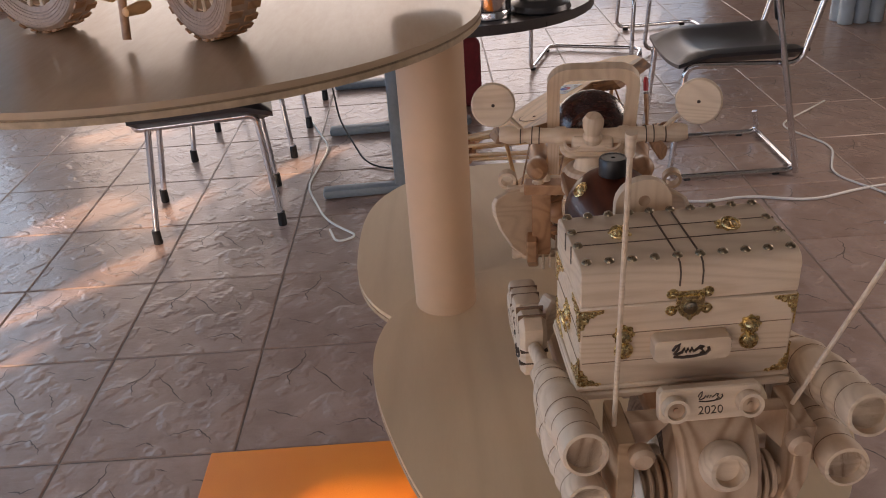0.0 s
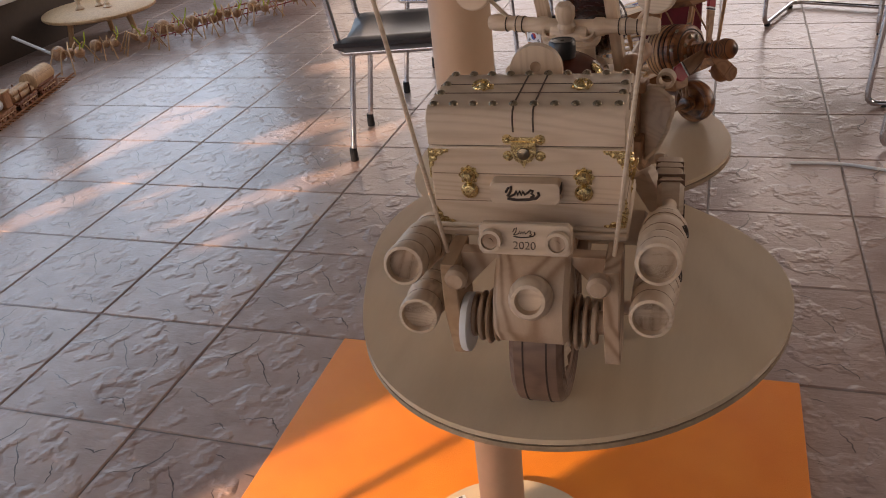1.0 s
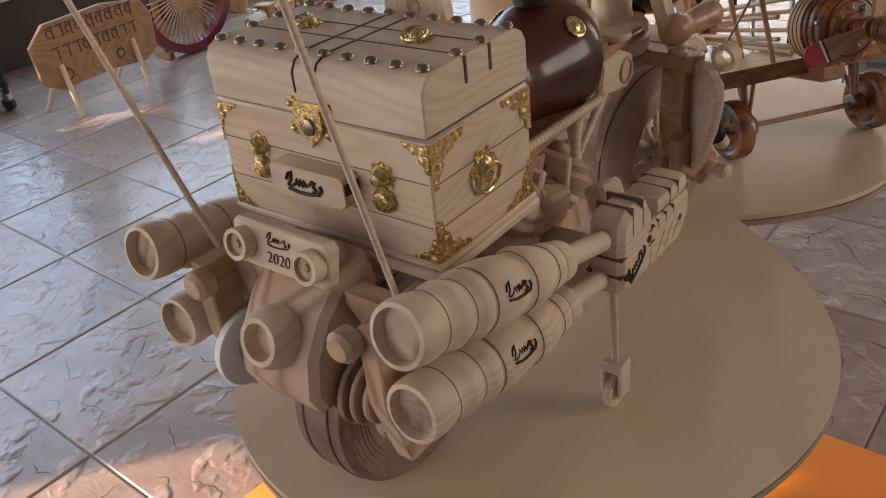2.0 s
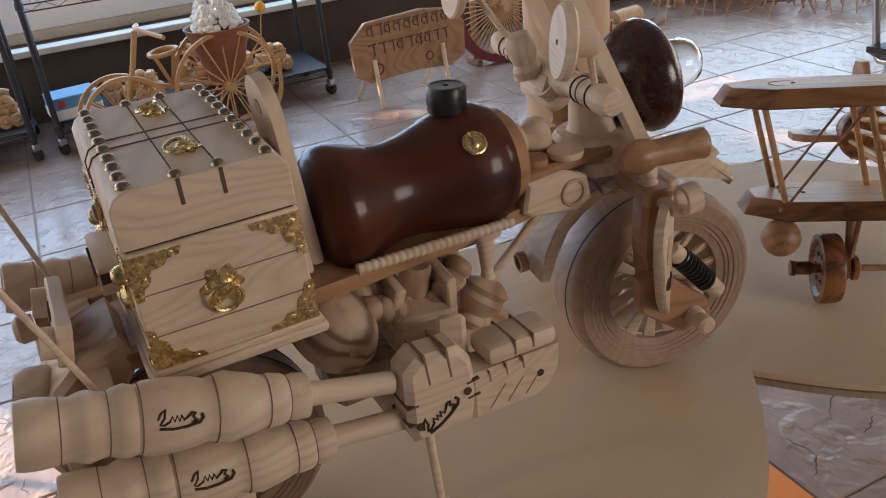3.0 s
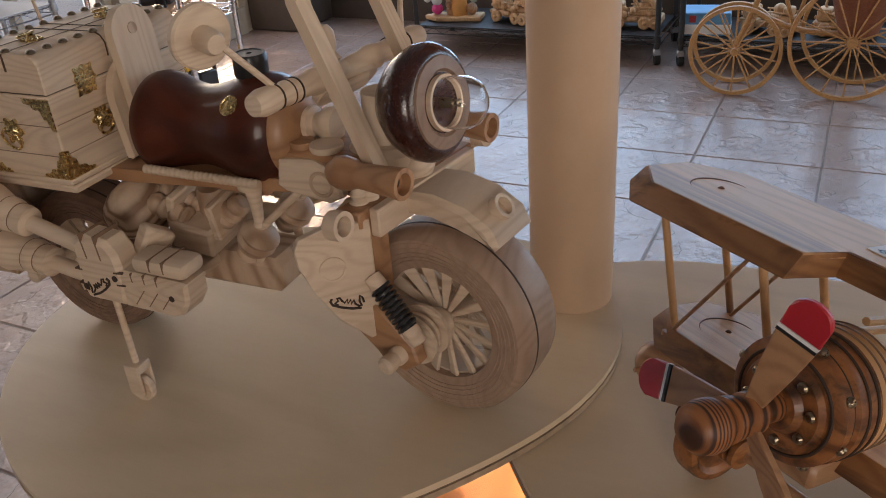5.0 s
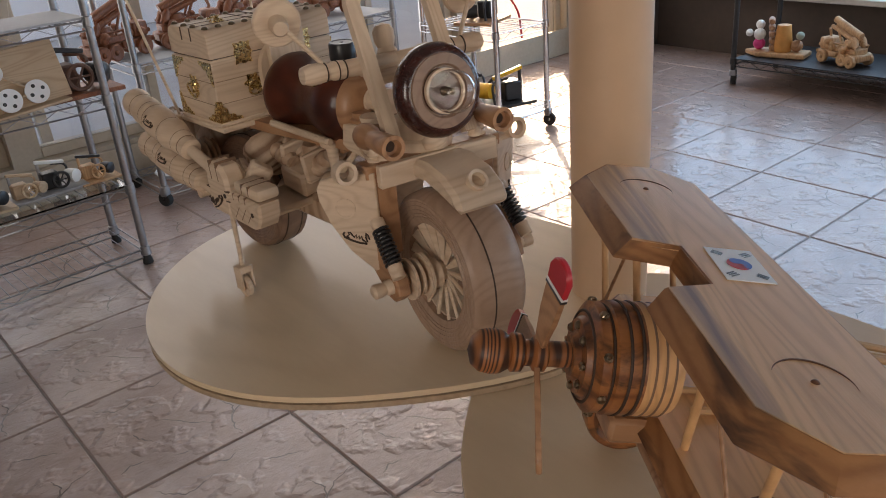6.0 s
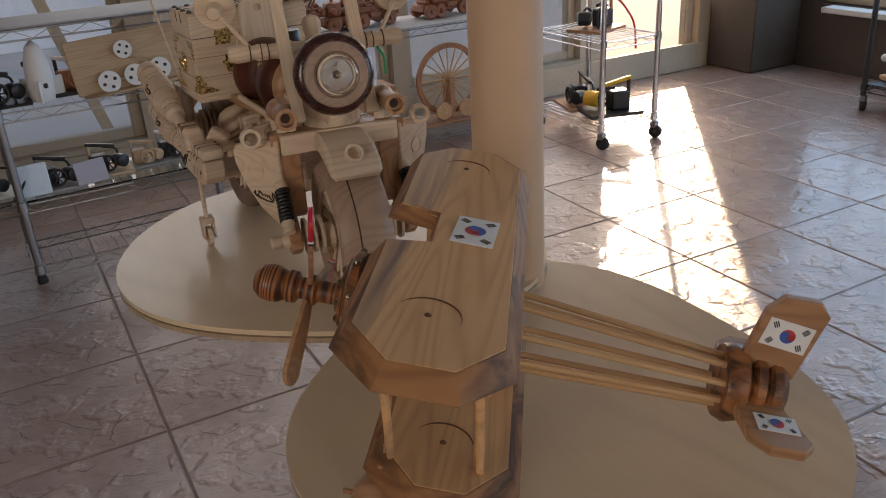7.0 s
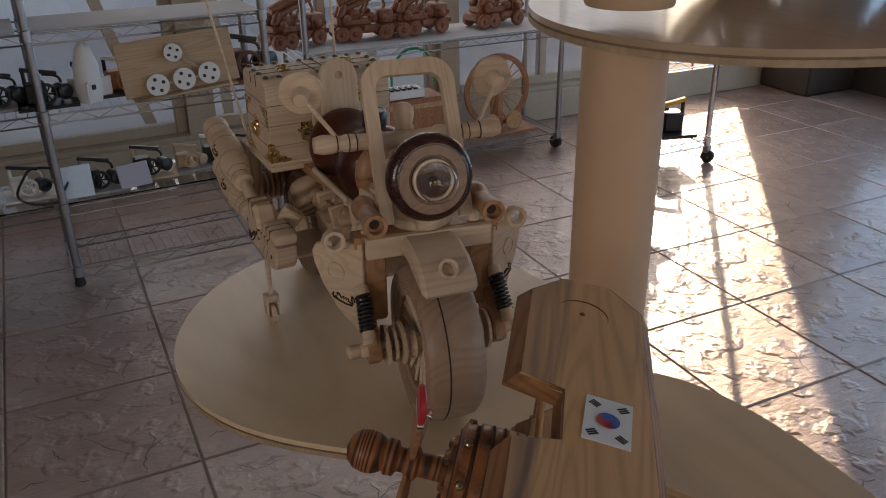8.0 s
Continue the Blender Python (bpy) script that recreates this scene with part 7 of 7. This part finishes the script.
part("bowl", lathe(B(), [(0, 0.001), (0.050, 0.001), (0.060, 0.006), (0.068, 0.022), (0.072, 0.023), (0.066, 0.021), (0.058, 0.008), (0.048, 0.004), (0, 0.004)], None, 40), plain("pale_tin", (0.70, 0.74, 0.78), 0.3, 0.6, vary=0.1), dish)
part("cloth_pad", lathe(B(), [(0, 0.0042), (0.040, 0.0042), (0.044, 0.008), (0.038, 0.013), (0, 0.014)], None, 28), PAPER_WHITE, dish)
machine(S1 @ M(0.26, 0.20, 0.0765), 0.7, TNW, "light wooden machine with gears")
machine(M(-1.02, -2.98, 0.1045, 0, 0, 75), 1.1, (TAN, BLACK, BLACK_METAL), "dark geared motor on the trolley")
machine(M(-1.05, -2.90, 0.4595, 0, 0, 20), 1.1, (TAN, BLACK_METAL, BLACK), "black geared machine on the trolley")
machine(M(-1.05, -2.80, 0.1045, 0, 0, -15), 1.25, (BLACK_METAL, BLACK, plain("yellow_part", (0.75, 0.42, 0.03), 0.4)), "dark machine with yellow part on the trolley")
rocket = thing("model_rocket", "white wooden model spacecraft standing on the shelf", "model rocket", SHM @ M(0.157, 0.10, MID) @ Matrix.Diagonal((1.1, 1.1, 1.1, 1)))
part("body", lathe(B(), [(0, 0), (0.030, 0), (0.036, 0.04), (0.034, 0.10), (0.02, 0.15), (0, 0.17)], None, 28), PAPER_WHITE, rocket)
for k in range(3):
    part("fin", box(B(), (0.05, 0.006, 0.06), Matrix.Rotation(math.radians(120 * k + 20), 4, "Z") @ M(0.04, 0, 0.031), 0.002), PAPER_WHITE, rocket)
    part("port", box(B(), (0.006, 0.012, 0.014), Matrix.Rotation(math.radians(120 * k - 75), 4, "Z") @ M(0.0345, 0, 0.045 + 0.03 * k), 0.002), BLACK, rocket)
single("green_hose", tube(B(), bend([(-0.165, 0, 0.0), (-0.165, 0, 0.09), (-0.10, 0, 0.155), (-0.02, 0, 0.155), (0.035, 0, 0.09), (0.035, 0, 0.0)], 0.06, 6), 0.006, 8), plain("green_hose_rubber", (0.01, 0.32, 0.13), 0.4), "bright green hose looping over a machine", "hose", S1 @ M(0.60, 0.20, 0.33))
single("red_hose", tube(B(), bend([(0.0, 0, 0.25), (-0.12, 0.02, 0.24), (-0.22, 0.02, 0.12), (-0.23, 0.02, 0.0)], 0.06, 6), 0.005, 8), plain("red_hose_rubber", (0.55, 0.03, 0.04), 0.4), "red hose hanging beside the trolley", "hose", M(-1.0, -2.86, 0.36))


def spoke_wheel(parent, m, R, rim, n, mat, spoke_mat, w=0.016, name="wheel"):
    wh = part(name, lathe(B(), [(R - rim, -w / 2), (R, -w / 2), (R + 0.002, 0), (R, w / 2), (R - rim, w / 2)], m, 56, closed=True), mat, parent)
    part("hub", lathe(B(), [(0, -w), (R * 0.08, -w), (R * 0.1, 0), (R * 0.08, w), (0, w)], m, 18), spoke_mat, wh)
    for k in range(n):
        part("spoke", rod(B(), m @ Matrix.Rotation(2 * math.pi * k / n, 4, "Z") @ Vector((R * 0.06, 0, 0)), m @ Matrix.Rotation(2 * math.pi * k / n, 4, "Z") @ Vector((R - rim + 0.002, 0, 0)), 0.0035, None, 6), spoke_mat, wh)
    return wh


drum = thing("treadle_wheel", "large reddish wooden spoked wheel in a frame on the shelf", "wooden wheel", S1 @ M(0.93, 0.16, 0.076))
spoke_wheel(drum, M(0, 0, 0.19, 90, 0, 0), 0.165, 0.022, 20, ORANGE_WOOD, LIGHT_WOOD)
part("base_board", box(B(), (0.34, 0.16, 0.016), M(0, 0, 0.0085), 0.003), TAN, drum)
for s in (-1, 1):
    part("upright", box(B(), (0.03, 0.014, 0.19), M(0, s * 0.03, 0.111), 0.003), TAN, drum)
    part("gear", lathe(B(), [(0, 0), (0.04, 0), (0.04, 0.012), (0, 0.012)], M(s * 0.06, -0.05, 0.06, 90, 0, 0), 20), LIGHT_WOOD, drum)

# ---- things along the brown wall ----
RATTAN = wood("rattan", (0.56, 0.31, 0.12), (0.36, 0.17, 0.06), grain=(40, 40, 40), rough=0.45)
trike = thing("rattan_tricycle", "honey rattan tricycle planter with tall spoked wheels", "tricycle", M(-1.80, -0.80, 0, 0, 0, 0))
for (x, y, R, n) in ((-0.06, 0.02, 0.175, 14), (-0.22, 0.0, 0.165, 14), (-0.08, 0.43, 0.222, 16), (-0.30, 0.46, 0.222, 16)):
    spoke_wheel(trike, M(x, y, R + 0.002, 0, 90, 4), R, 0.014, n, RATTAN, RATTAN, 0.018)
part("fork", tube(B(), bend([(-0.14, 0.01, 0.17), (-0.12, 0.08, 0.36), (-0.11, 0.12, 0.50)], 0.05), 0.011, 8), RATTAN, trike)
part("handlebar", tube(B(), bend([(0.06, 0.20, 0.49), (-0.11, 0.12, 0.51), (-0.28, 0.15, 0.49)], 0.05), 0.009, 8), RATTAN, trike)
part("spine", tube(B(), bend([(-0.13, 0.06, 0.32), (-0.17, 0.22, 0.24), (-0.19, 0.44, 0.224)], 0.08), 0.012, 8), RATTAN, trike)
part("front_axle", rod(B(), (-0.24, 0.0, 0.168), (-0.04, 0.02, 0.176), 0.008), RATTAN, trike)
part("seat_ring", ring(B(), 0.055, 0.010, M(-0.15, 0.21, 0.395, 6, 0, 0), 24, 8), RATTAN, trike)
for y in (0.17, 0.25):
    part("seat_post", rod(B(), (-0.15, y, 0.39), (-0.165, 0.22, 0.25), 0.008, None, 8), RATTAN, trike)
part("axle", rod(B(), (-0.32, 0.46, 0.224), (-0.06, 0.43, 0.224), 0.008), RATTAN, trike)
part("basket", lathe(B(), [(0.04, 0.225), (0.07, 0.235), (0.13, 0.44), (0.135, 0.45), (0.125, 0.45), (0.065, 0.245)], M(-0.19, 0.445, 0), 32, closed=True), wood("brown_basket", (0.30, 0.11, 0.05), (0.18, 0.06, 0.03), grain=(30, 30, 90), rough=0.6), trike, "brown woven basket")
fluff = B()
rnd = random.Random(4)
for k in range(420):
    a, u = rnd.uniform(0, 2 * math.pi), rnd.uniform(0, 1)
    r = 0.095 * math.sqrt(u)
    lump = 0.018 * math.sin(3 * a + 1) + 0.02 * math.sin(5 * a)
    ball(fluff, (r * math.cos(a), r * math.sin(a), 0.02 + (0.115 + lump) * (1 - u ** 1.6) * rnd.uniform(0.75, 1.0)), rnd.uniform(0.008, 0.017), M(0, 0, 0, rnd.uniform(0, 90), rnd.uniform(0, 90), 0), 7, rnd.uniform(0.6, 1.2))
single("white_plush", fluff, plain("white_plush_cloth", (0.75, 0.72, 0.68), 0.95, vary=0.1, scale=200, bump=0.8), "white fluffy plush stuffing heaped in the basket", "plush", M(-1.99, -0.355, 0.42), kind="stuff")
flowers = thing("yellow_flower", "yellow dried flower stuck in the basket rim", "flower", M(-1.87, -0.215, 0.43))
part("stem", rod(B(), (0, 0, -0.05), (0.01, 0.02, 0.07), 0.003, None, 6), RATTAN, flowers)
part("head", ball(B(), (0.01, 0.02, 0.085), 0.022, None, 12), plain("yellow_petal", (0.75, 0.36, 0.01), 0.6), flowers)

sign = thing("wooden_sign", "carved brown wooden board sign on short legs", "sign", M(-1.89, 0.43, 0, 0, 0, 6))
SB = wood("carved_board", (0.40, 0.23, 0.12), (0.24, 0.12, 0.06), grain=(30, 6, 12), rough=0.7)
part("board", plate(B(), [(-0.27, 0.15), (-0.20, 0.11), (0.05, 0.125), (0.22, 0.10), (0.29, 0.14), (0.30, 0.28), (0.26, 0.35), (0.08, 0.38), (-0.20, 0.37), (-0.28, 0.30)], 0.03, Matrix(((0, 0, 1, 0), (1, 0, 0, 0), (0, 1, 0, 0), (0, 0, 0, 1))), 0.006), SB, sign)
for y in (-0.18, 0.17):
    part("leg", rod(B(), (0.015, y, 0.21), (0.05, y, 0.0), 0.011, 0.010), PINE_Z, sign, "pale leg")
    part("leg", rod(B(), (-0.010, y, 0.21), (-0.15, y - 0.02, 0.0), 0.011, 0.010), PINE_Z, sign, "pale leg")
# carved strokes that cannot be read
rnd = random.Random(9)
STROKE = plain("carved_brown", (0.12, 0.06, 0.035), 0.8)
for row, z in enumerate((0.33, 0.25)):
    y = -0.20
    while y < 0.20:
        w = rnd.uniform(0.030, 0.046)
        part("carved_stroke", tube(B(), [(0.0152, y, z + 0.024), (0.0152, y + w, z + 0.026)], 0.0034, 5), STROKE, sign)
        part("carved_stroke", tube(B(), [(0.0152, y + w * 0.7, z + 0.026), (0.0152, y + w * 0.75, z - 0.022)], 0.0034, 5), STROKE, sign)
        if rnd.random() < 0.7:
            part("carved_stroke", tube(B(), [(0.0152, y + w * 0.35 + 0.012 * math.cos(a), z + 0.002 + 0.015 * math.sin(a)) for a in [radians(30 + 28 * k) for k in range(10)]], 0.0030, 5), STROKE, sign)
        y += w + 0.010
for y, z, r in ((-0.16, 0.165, 0.022), (0.10, 0.170, 0.018)):
    part("carved_flower", ring(B(), r, 0.004, Matrix(((0, 0, 1, 0.015), (1, 0, 0, y), (0, 1, 0, z), (0, 0, 0, 1))), 16, 5), STROKE, sign)
bw = thing("wheel_sculpture", "dark red rimmed wheel with many pale spokes standing on the tiles", "wheel", M(-2.10, 1.03, 0, 0, 0, 6))
spoke_wheel(bw, M(0, 0, 0.274, 0, 90, 0), 0.27, 0.038, 48, plain("dark_red_rim", (0.15, 0.012, 0.022), 0.4), LIGHT_WOOD, 0.05, "rim")
for y in (-0.13, 0.13):
    part("support", box(B(), (0.10, 0.03, 0.03), M(-0.07, y, 0.0155), 0.003), TAN, bw)
    part("support", box(B(), (0.02, 0.03, 0.30), M(-0.055, y, 0.165, 0, 0, 0), 0.003), TAN, bw)


def train_car(m, mat, kind):
    """A carved rail car: frame, bogie wheels, and a boiler, a log load or a cabin."""
    names = {"engine": "carved wooden toy locomotive with a white front on its track", "logs": "carved wooden log car coupled in the toy train", "cabin": "carved wooden roofed car coupled in the toy train"}
    t = thing("toy_train_car", names[kind], "toy train", m, "toy train")
    part("frame_board", box(B(), (0.094, 0.196, 0.014), M(0, 0, 0.046), 0.003), mat, t)
    for y in (-0.068, -0.026, 0.026, 0.068):
        for x in (-0.043, 0.043):
            w = part("wheel", lathe(B(), [(0, -0.005), (0.017, -0.006), (0.0195, -0.004), (0.0195, 0.004), (0.017, 0.006), (0, 0.005)], M(x, y, 0.0335, 0, 90, 0), 18), mat, t)
            part("hub", ball(B(), (x * 1.16, y, 0.0335), 0.006, None, 8), mat, w)
    for x in (-0.050, 0.050):
        part("side_rod", rod(B(), (x, -0.07, 0.036), (x, 0.07, 0.036), 0.003, None, 6), LIGHT_WOOD, t)
    if kind == "engine":
        part("boiler", lathe(B(), [(0, -0.09), (0.024, -0.088), (0.030, -0.08), (0.030, 0.03), (0, 0.03)], ahead(0, 0, 0.083), 24), WHITE, t, "white boiler")
        part("cabin", box(B(), (0.080, 0.060, 0.075), M(0, 0.064, 0.090), 0.004), mat, t)
        part("roof", box(B(), (0.090, 0.072, 0.008), M(0, 0.064, 0.131), 0.003), LIGHT_WOOD, t)
        for y, r, h in ((-0.066, 0.011, 0.036), (-0.020, 0.013, 0.020)):
            part("chimney", lathe(B(), [(0.006, 0), (0.006, h * 0.6), (r, h * 0.8), (r, h), (0, h)], M(0, y, 0.110), 16), WHITE, t)
        part("cow_catcher", plate(B(), [(-0.045, -0.020), (0.045, -0.020), (0.034, 0.016), (-0.034, 0.016)], 0.010, M(0, -0.104, 0.033, 66, 0, 0), 0.002), mat, t)
        part("lamp", lathe(B(), [(0, 0), (0.011, 0), (0.011, 0.012), (0, 0.013)], ahead(0, -0.089, 0.092, 0, 180), 16), mat, t)
    elif kind == "logs":
        for x, z in ((-0.026, 0.068), (0.0, 0.068), (0.026, 0.068), (-0.013, 0.090), (0.013, 0.090)):
            part("log", rod(B(), (x, -0.09, z), (x, 0.09, z), 0.0132, None, 12), LIGHT_WOOD, t)
        for y in (-0.05, 0.05):
            for x in (-0.043, 0.043):
                part("stake", rod(B(), (x, y, 0.05), (x, y, 0.105), 0.004, None, 6), mat, t)
    else:
        part("cabin", box(B(), (0.082, 0.176, 0.056), M(0, 0, 0.081), 0.003), mat, t)
        part("roof", lathe(B(), [(0, -0.096), (0.046, -0.094), (0.046, 0.094), (0, 0.096)], ahead(0, 0, 0.086), 20), LIGHT_WOOD, t)
        for y in (-0.055, 0.0, 0.055):
            for x in (-0.0415, 0.0415):
                part("window", box(B(), (0.002, 0.030, 0.022), M(x, y, 0.088), 0.001), BURN_AND_SHADE, t)
    return t


TRAIN = M(-1.905, 1.02, 0, 0, 0, 14)
for k, (kind, wd) in enumerate((("engine", ORANGE_WOOD), ("logs", RED_WOOD), ("cabin", RED_WOOD))):
    train_car(TRAIN @ M(0, 0.34 + 0.215 * k, 0), wd, kind)
track = thing("model_track", "small reddish wooden toy railway track on the tiles", "toy track", TRAIN)
for s in (-1, 1):
    part("rail", box(B(), (0.006, 1.1, 0.008), M(s * 0.043, 0.52, 0.010)), ORANGE_WOOD, track)
sl = mesh_of(box(B(), (0.13, 0.018, 0.005), M(0, 0, 0.0026)), "sleeper", ORANGE_WOOD)
for k in range(26):
    ob = new("sleeper", sl)
    ob.parent = track
    ob.location = (0, 0.0 + 0.04 * k, 0)


FEELER = plain("yellow_green_wire", (0.42, 0.50, 0.03), 0.5)


def ant(m, s, mat):
    """A big-bodied ant of turned wood on thin bent legs."""
    t = thing("wooden_ant", "brown wooden ant sculpture with thin stick legs", "ant sculpture", m, "wooden ants")
    for x, r in ((-0.06, 0.036), (0.0, 0.022), (0.05, 0.026)):
        part("body", ball(B(), (x * s, 0, 0.075 * s), r * s, None, 14), mat, t)
    for sd in (-1, 1):
        for k in (-1, 0, 1):
            part("leg", tube(B(), [(0.01 * k * s, 0, 0.075 * s), (0.04 * k * s, sd * 0.06 * s, 0.11 * s), (0.07 * k * s, sd * 0.11 * s, 0.002)], 0.0035 * s, 6), LIGHT_WOOD, t)
        part("feeler", tube(B(), [(0.06 * s, sd * 0.01 * s, 0.085 * s), (0.08 * s, sd * 0.02 * s, 0.12 * s), (0.075 * s, sd * 0.045 * s, 0.16 * s)], 0.003 * s, 5), FEELER, t, "yellow-green feeler")
    return t


rnd = random.Random(12)
for k, (x, y) in enumerate(((-2.20, 2.16), (-2.13, 2.38), (-1.98, 2.50), (-1.84, 2.62), (-1.74, 2.80), (-1.65, 2.93), (-1.52, 3.10), (-1.42, 3.30))):
    ant(M(x, y, 0, 0, 0, rnd.uniform(-40, 60)), rnd.uniform(0.9, 1.3), TAN)
single("white_stick", rod(B(), (0, 0, 0.012), (-0.28, -0.05, 0.16), 0.009), WHITE, "white plastic stick leaning beside the ants", "stick", M(-2.35, 2.28, 0))
low = thing("low_round_table", "low round wooden table carrying small carvings", "table", M(-2.39, 2.72, 0))
part("tabletop", lathe(B(), [(0, 0.175), (0.325, 0.175), (0.335, 0.182), (0.335, 0.195), (0.325, 0.202), (0, 0.202)], None, 48), LIGHT_WOOD, low)
for k in range(3):
    a = math.radians(120 * k)
    part("leg", rod(B(), (0.19 * math.cos(a), 0.19 * math.sin(a), 0.175), (0.23 * math.cos(a), 0.23 * math.sin(a), 0.0), 0.018, 0.014), LIGHT_WOOD, low)
for x, y, h in ((-2.48, 2.66, 0.10), (-2.40, 2.74, 0.07), (-2.31, 2.70, 0.05)):
    fg = thing("turned_carving", "small turned pale wood carving on the low table", "carving", M(x, y, 0.2025), "carvings on the low table")
    part("body", lathe(B(), [(0, 0), (0.020, 0), (0.022, h * 0.12), (0.010, h * 0.3), (0.017, h * 0.55), (0.008, h * 0.78), (0.012, h * 0.9), (0, h)], None, 18), PINE_Z, fg)
    part("foot_disc", lathe(B(), [(0.018, 0.0), (0.027, 0.0), (0.028, 0.004), (0.018, 0.006)], None, 18, closed=True), TAN, fg)
branch = thing("driftwood", "gnarled pale driftwood leaning by the wall", "driftwood", M(-2.50, 1.62, 0))
part("trunk", tube(B(), [(0, 0, 0), (0.02, 0.03, 0.2), (-0.03, 0.02, 0.42), (0.03, -0.02, 0.62), (0.0, 0.05, 0.85)], [0.05, 0.045, 0.05, 0.035, 0.02], 10), LIGHT_WOOD, branch)
red_net = thing("red_fence", "low red plastic toy fence along the wall", "toy fence", M(-2.02, 2.66, 0, 0, 0, 57))
RP = plain("dull_red_plastic", (0.33, 0.04, 0.04), 0.5)
for z in (0.02, 0.05, 0.08):
    part("rail", rod(B(), (0, 0, z), (1.3, 0, z), 0.004, None, 6), RP, red_net)
for k in range(18):
    part("picket", rod(B(), (0.07 * k, 0.0, 0.0), (0.07 * k + 0.04, 0.0, 0.09), 0.003, None, 5), RP, red_net)
# timber braces outside the glazed wall
for k, (x1, z1, x2, z2) in enumerate(((1.9, 0.0, 1.2, 2.2), (0.9, 0.0, 1.5, 2.2), (0.75, 0.0, 0.35, 2.2), (-0.3, 0.0, 0.3, 2.2), (0.55, 0.0, 0.62, 2.2))):
    single("timber_brace", box(B(), (0.05, 0.04, math.hypot(x2 - x1, z2 - z1)), M((x1 + x2) / 2, -3.92 - 0.06 * k, (z1 + z2) / 2 - 0.045, 0, math.degrees(math.atan2(x2 - x1, z2 - z1)), 0), 0.003), FRAME_CREAM, "cream timber brace standing outside the window", "timber brace", kind="structure")

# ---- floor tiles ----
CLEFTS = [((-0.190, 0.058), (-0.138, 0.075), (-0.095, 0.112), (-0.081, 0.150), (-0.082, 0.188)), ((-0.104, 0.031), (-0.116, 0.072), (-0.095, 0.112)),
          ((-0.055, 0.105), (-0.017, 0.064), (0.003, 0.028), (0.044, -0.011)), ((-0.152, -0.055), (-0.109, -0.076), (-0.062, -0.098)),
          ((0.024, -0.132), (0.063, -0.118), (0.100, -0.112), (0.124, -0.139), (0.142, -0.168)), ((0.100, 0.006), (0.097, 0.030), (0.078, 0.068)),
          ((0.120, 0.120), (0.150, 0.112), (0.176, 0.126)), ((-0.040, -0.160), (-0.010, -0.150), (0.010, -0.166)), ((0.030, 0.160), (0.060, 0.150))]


def tile_mesh():
    """One floor tile with softened edges; its clefts' shade is painted as flat dark strips, widest in the middle."""
    bm = B()
    w, e, h = TILE_W - 0.0042, 0.003, 0.006
    lo = [bm.verts.new((sx * w / 2, sy * w / 2, -0.004)) for sx, sy in ((-1, -1), (1, -1), (1, 1), (-1, 1))]
    mi = [bm.verts.new((sx * w / 2, sy * w / 2, h - e)) for sx, sy in ((-1, -1), (1, -1), (1, 1), (-1, 1))]
    hi = [bm.verts.new((sx * (w / 2 - e), sy * (w / 2 - e), h)) for sx, sy in ((-1, -1), (1, -1), (1, 1), (-1, 1))]
    for a, b in ((lo, mi), (mi, hi)):
        for k in range(4):
            bm.faces.new((a[k], a[(k + 1) % 4], b[(k + 1) % 4], b[k]))
    bm.faces.new(hi)
    rnd = random.Random(21)
    marks = []
    for line in CLEFTS:
        pts = []
        for p, q in zip(line, line[1:]):
            for j in range(4):
                u = j / 4
                pts.append((p[0] + (q[0] - p[0]) * u + rnd.uniform(-0.003, 0.003), p[1] + (q[1] - p[1]) * u + rnd.uniform(-0.003, 0.003)))
        pts.append(line[-1])
        rows = []
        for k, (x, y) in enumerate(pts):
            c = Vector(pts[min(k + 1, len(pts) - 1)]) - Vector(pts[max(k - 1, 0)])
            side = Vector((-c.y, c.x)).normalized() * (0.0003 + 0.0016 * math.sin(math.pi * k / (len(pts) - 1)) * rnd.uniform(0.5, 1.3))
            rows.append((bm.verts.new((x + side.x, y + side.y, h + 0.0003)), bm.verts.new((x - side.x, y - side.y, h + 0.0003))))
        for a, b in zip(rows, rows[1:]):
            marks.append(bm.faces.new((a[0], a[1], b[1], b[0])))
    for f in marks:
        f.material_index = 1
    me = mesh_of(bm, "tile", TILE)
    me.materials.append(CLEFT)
    return me


tile = tile_mesh()
rest = B()
for i in range(-7, 9):
    for j in range(-9, 14):
        x, y = (i + 0.5) * TILE_W, (j + 0.5) * TILE_W
        if x - 0.2 < X0 - 0.05 or y - 0.2 < Y0 - 0.06 or x + 0.2 > X1 + 0.05 or y + 0.2 > Y1 + 0.05:
            continue
        if x < 3.2 and y < 4.4:
            ob = new("tile", tile)
            ob.parent = floor
            ob.location = (x, y, -0.006)
        else:
            box(rest, (TILE_W - 0.0042, TILE_W - 0.0042, 0.008), M(x, y, -0.004))
ob = part("far_tiles", rest, TILE, floor)
tagged(ob, kind="stuff")
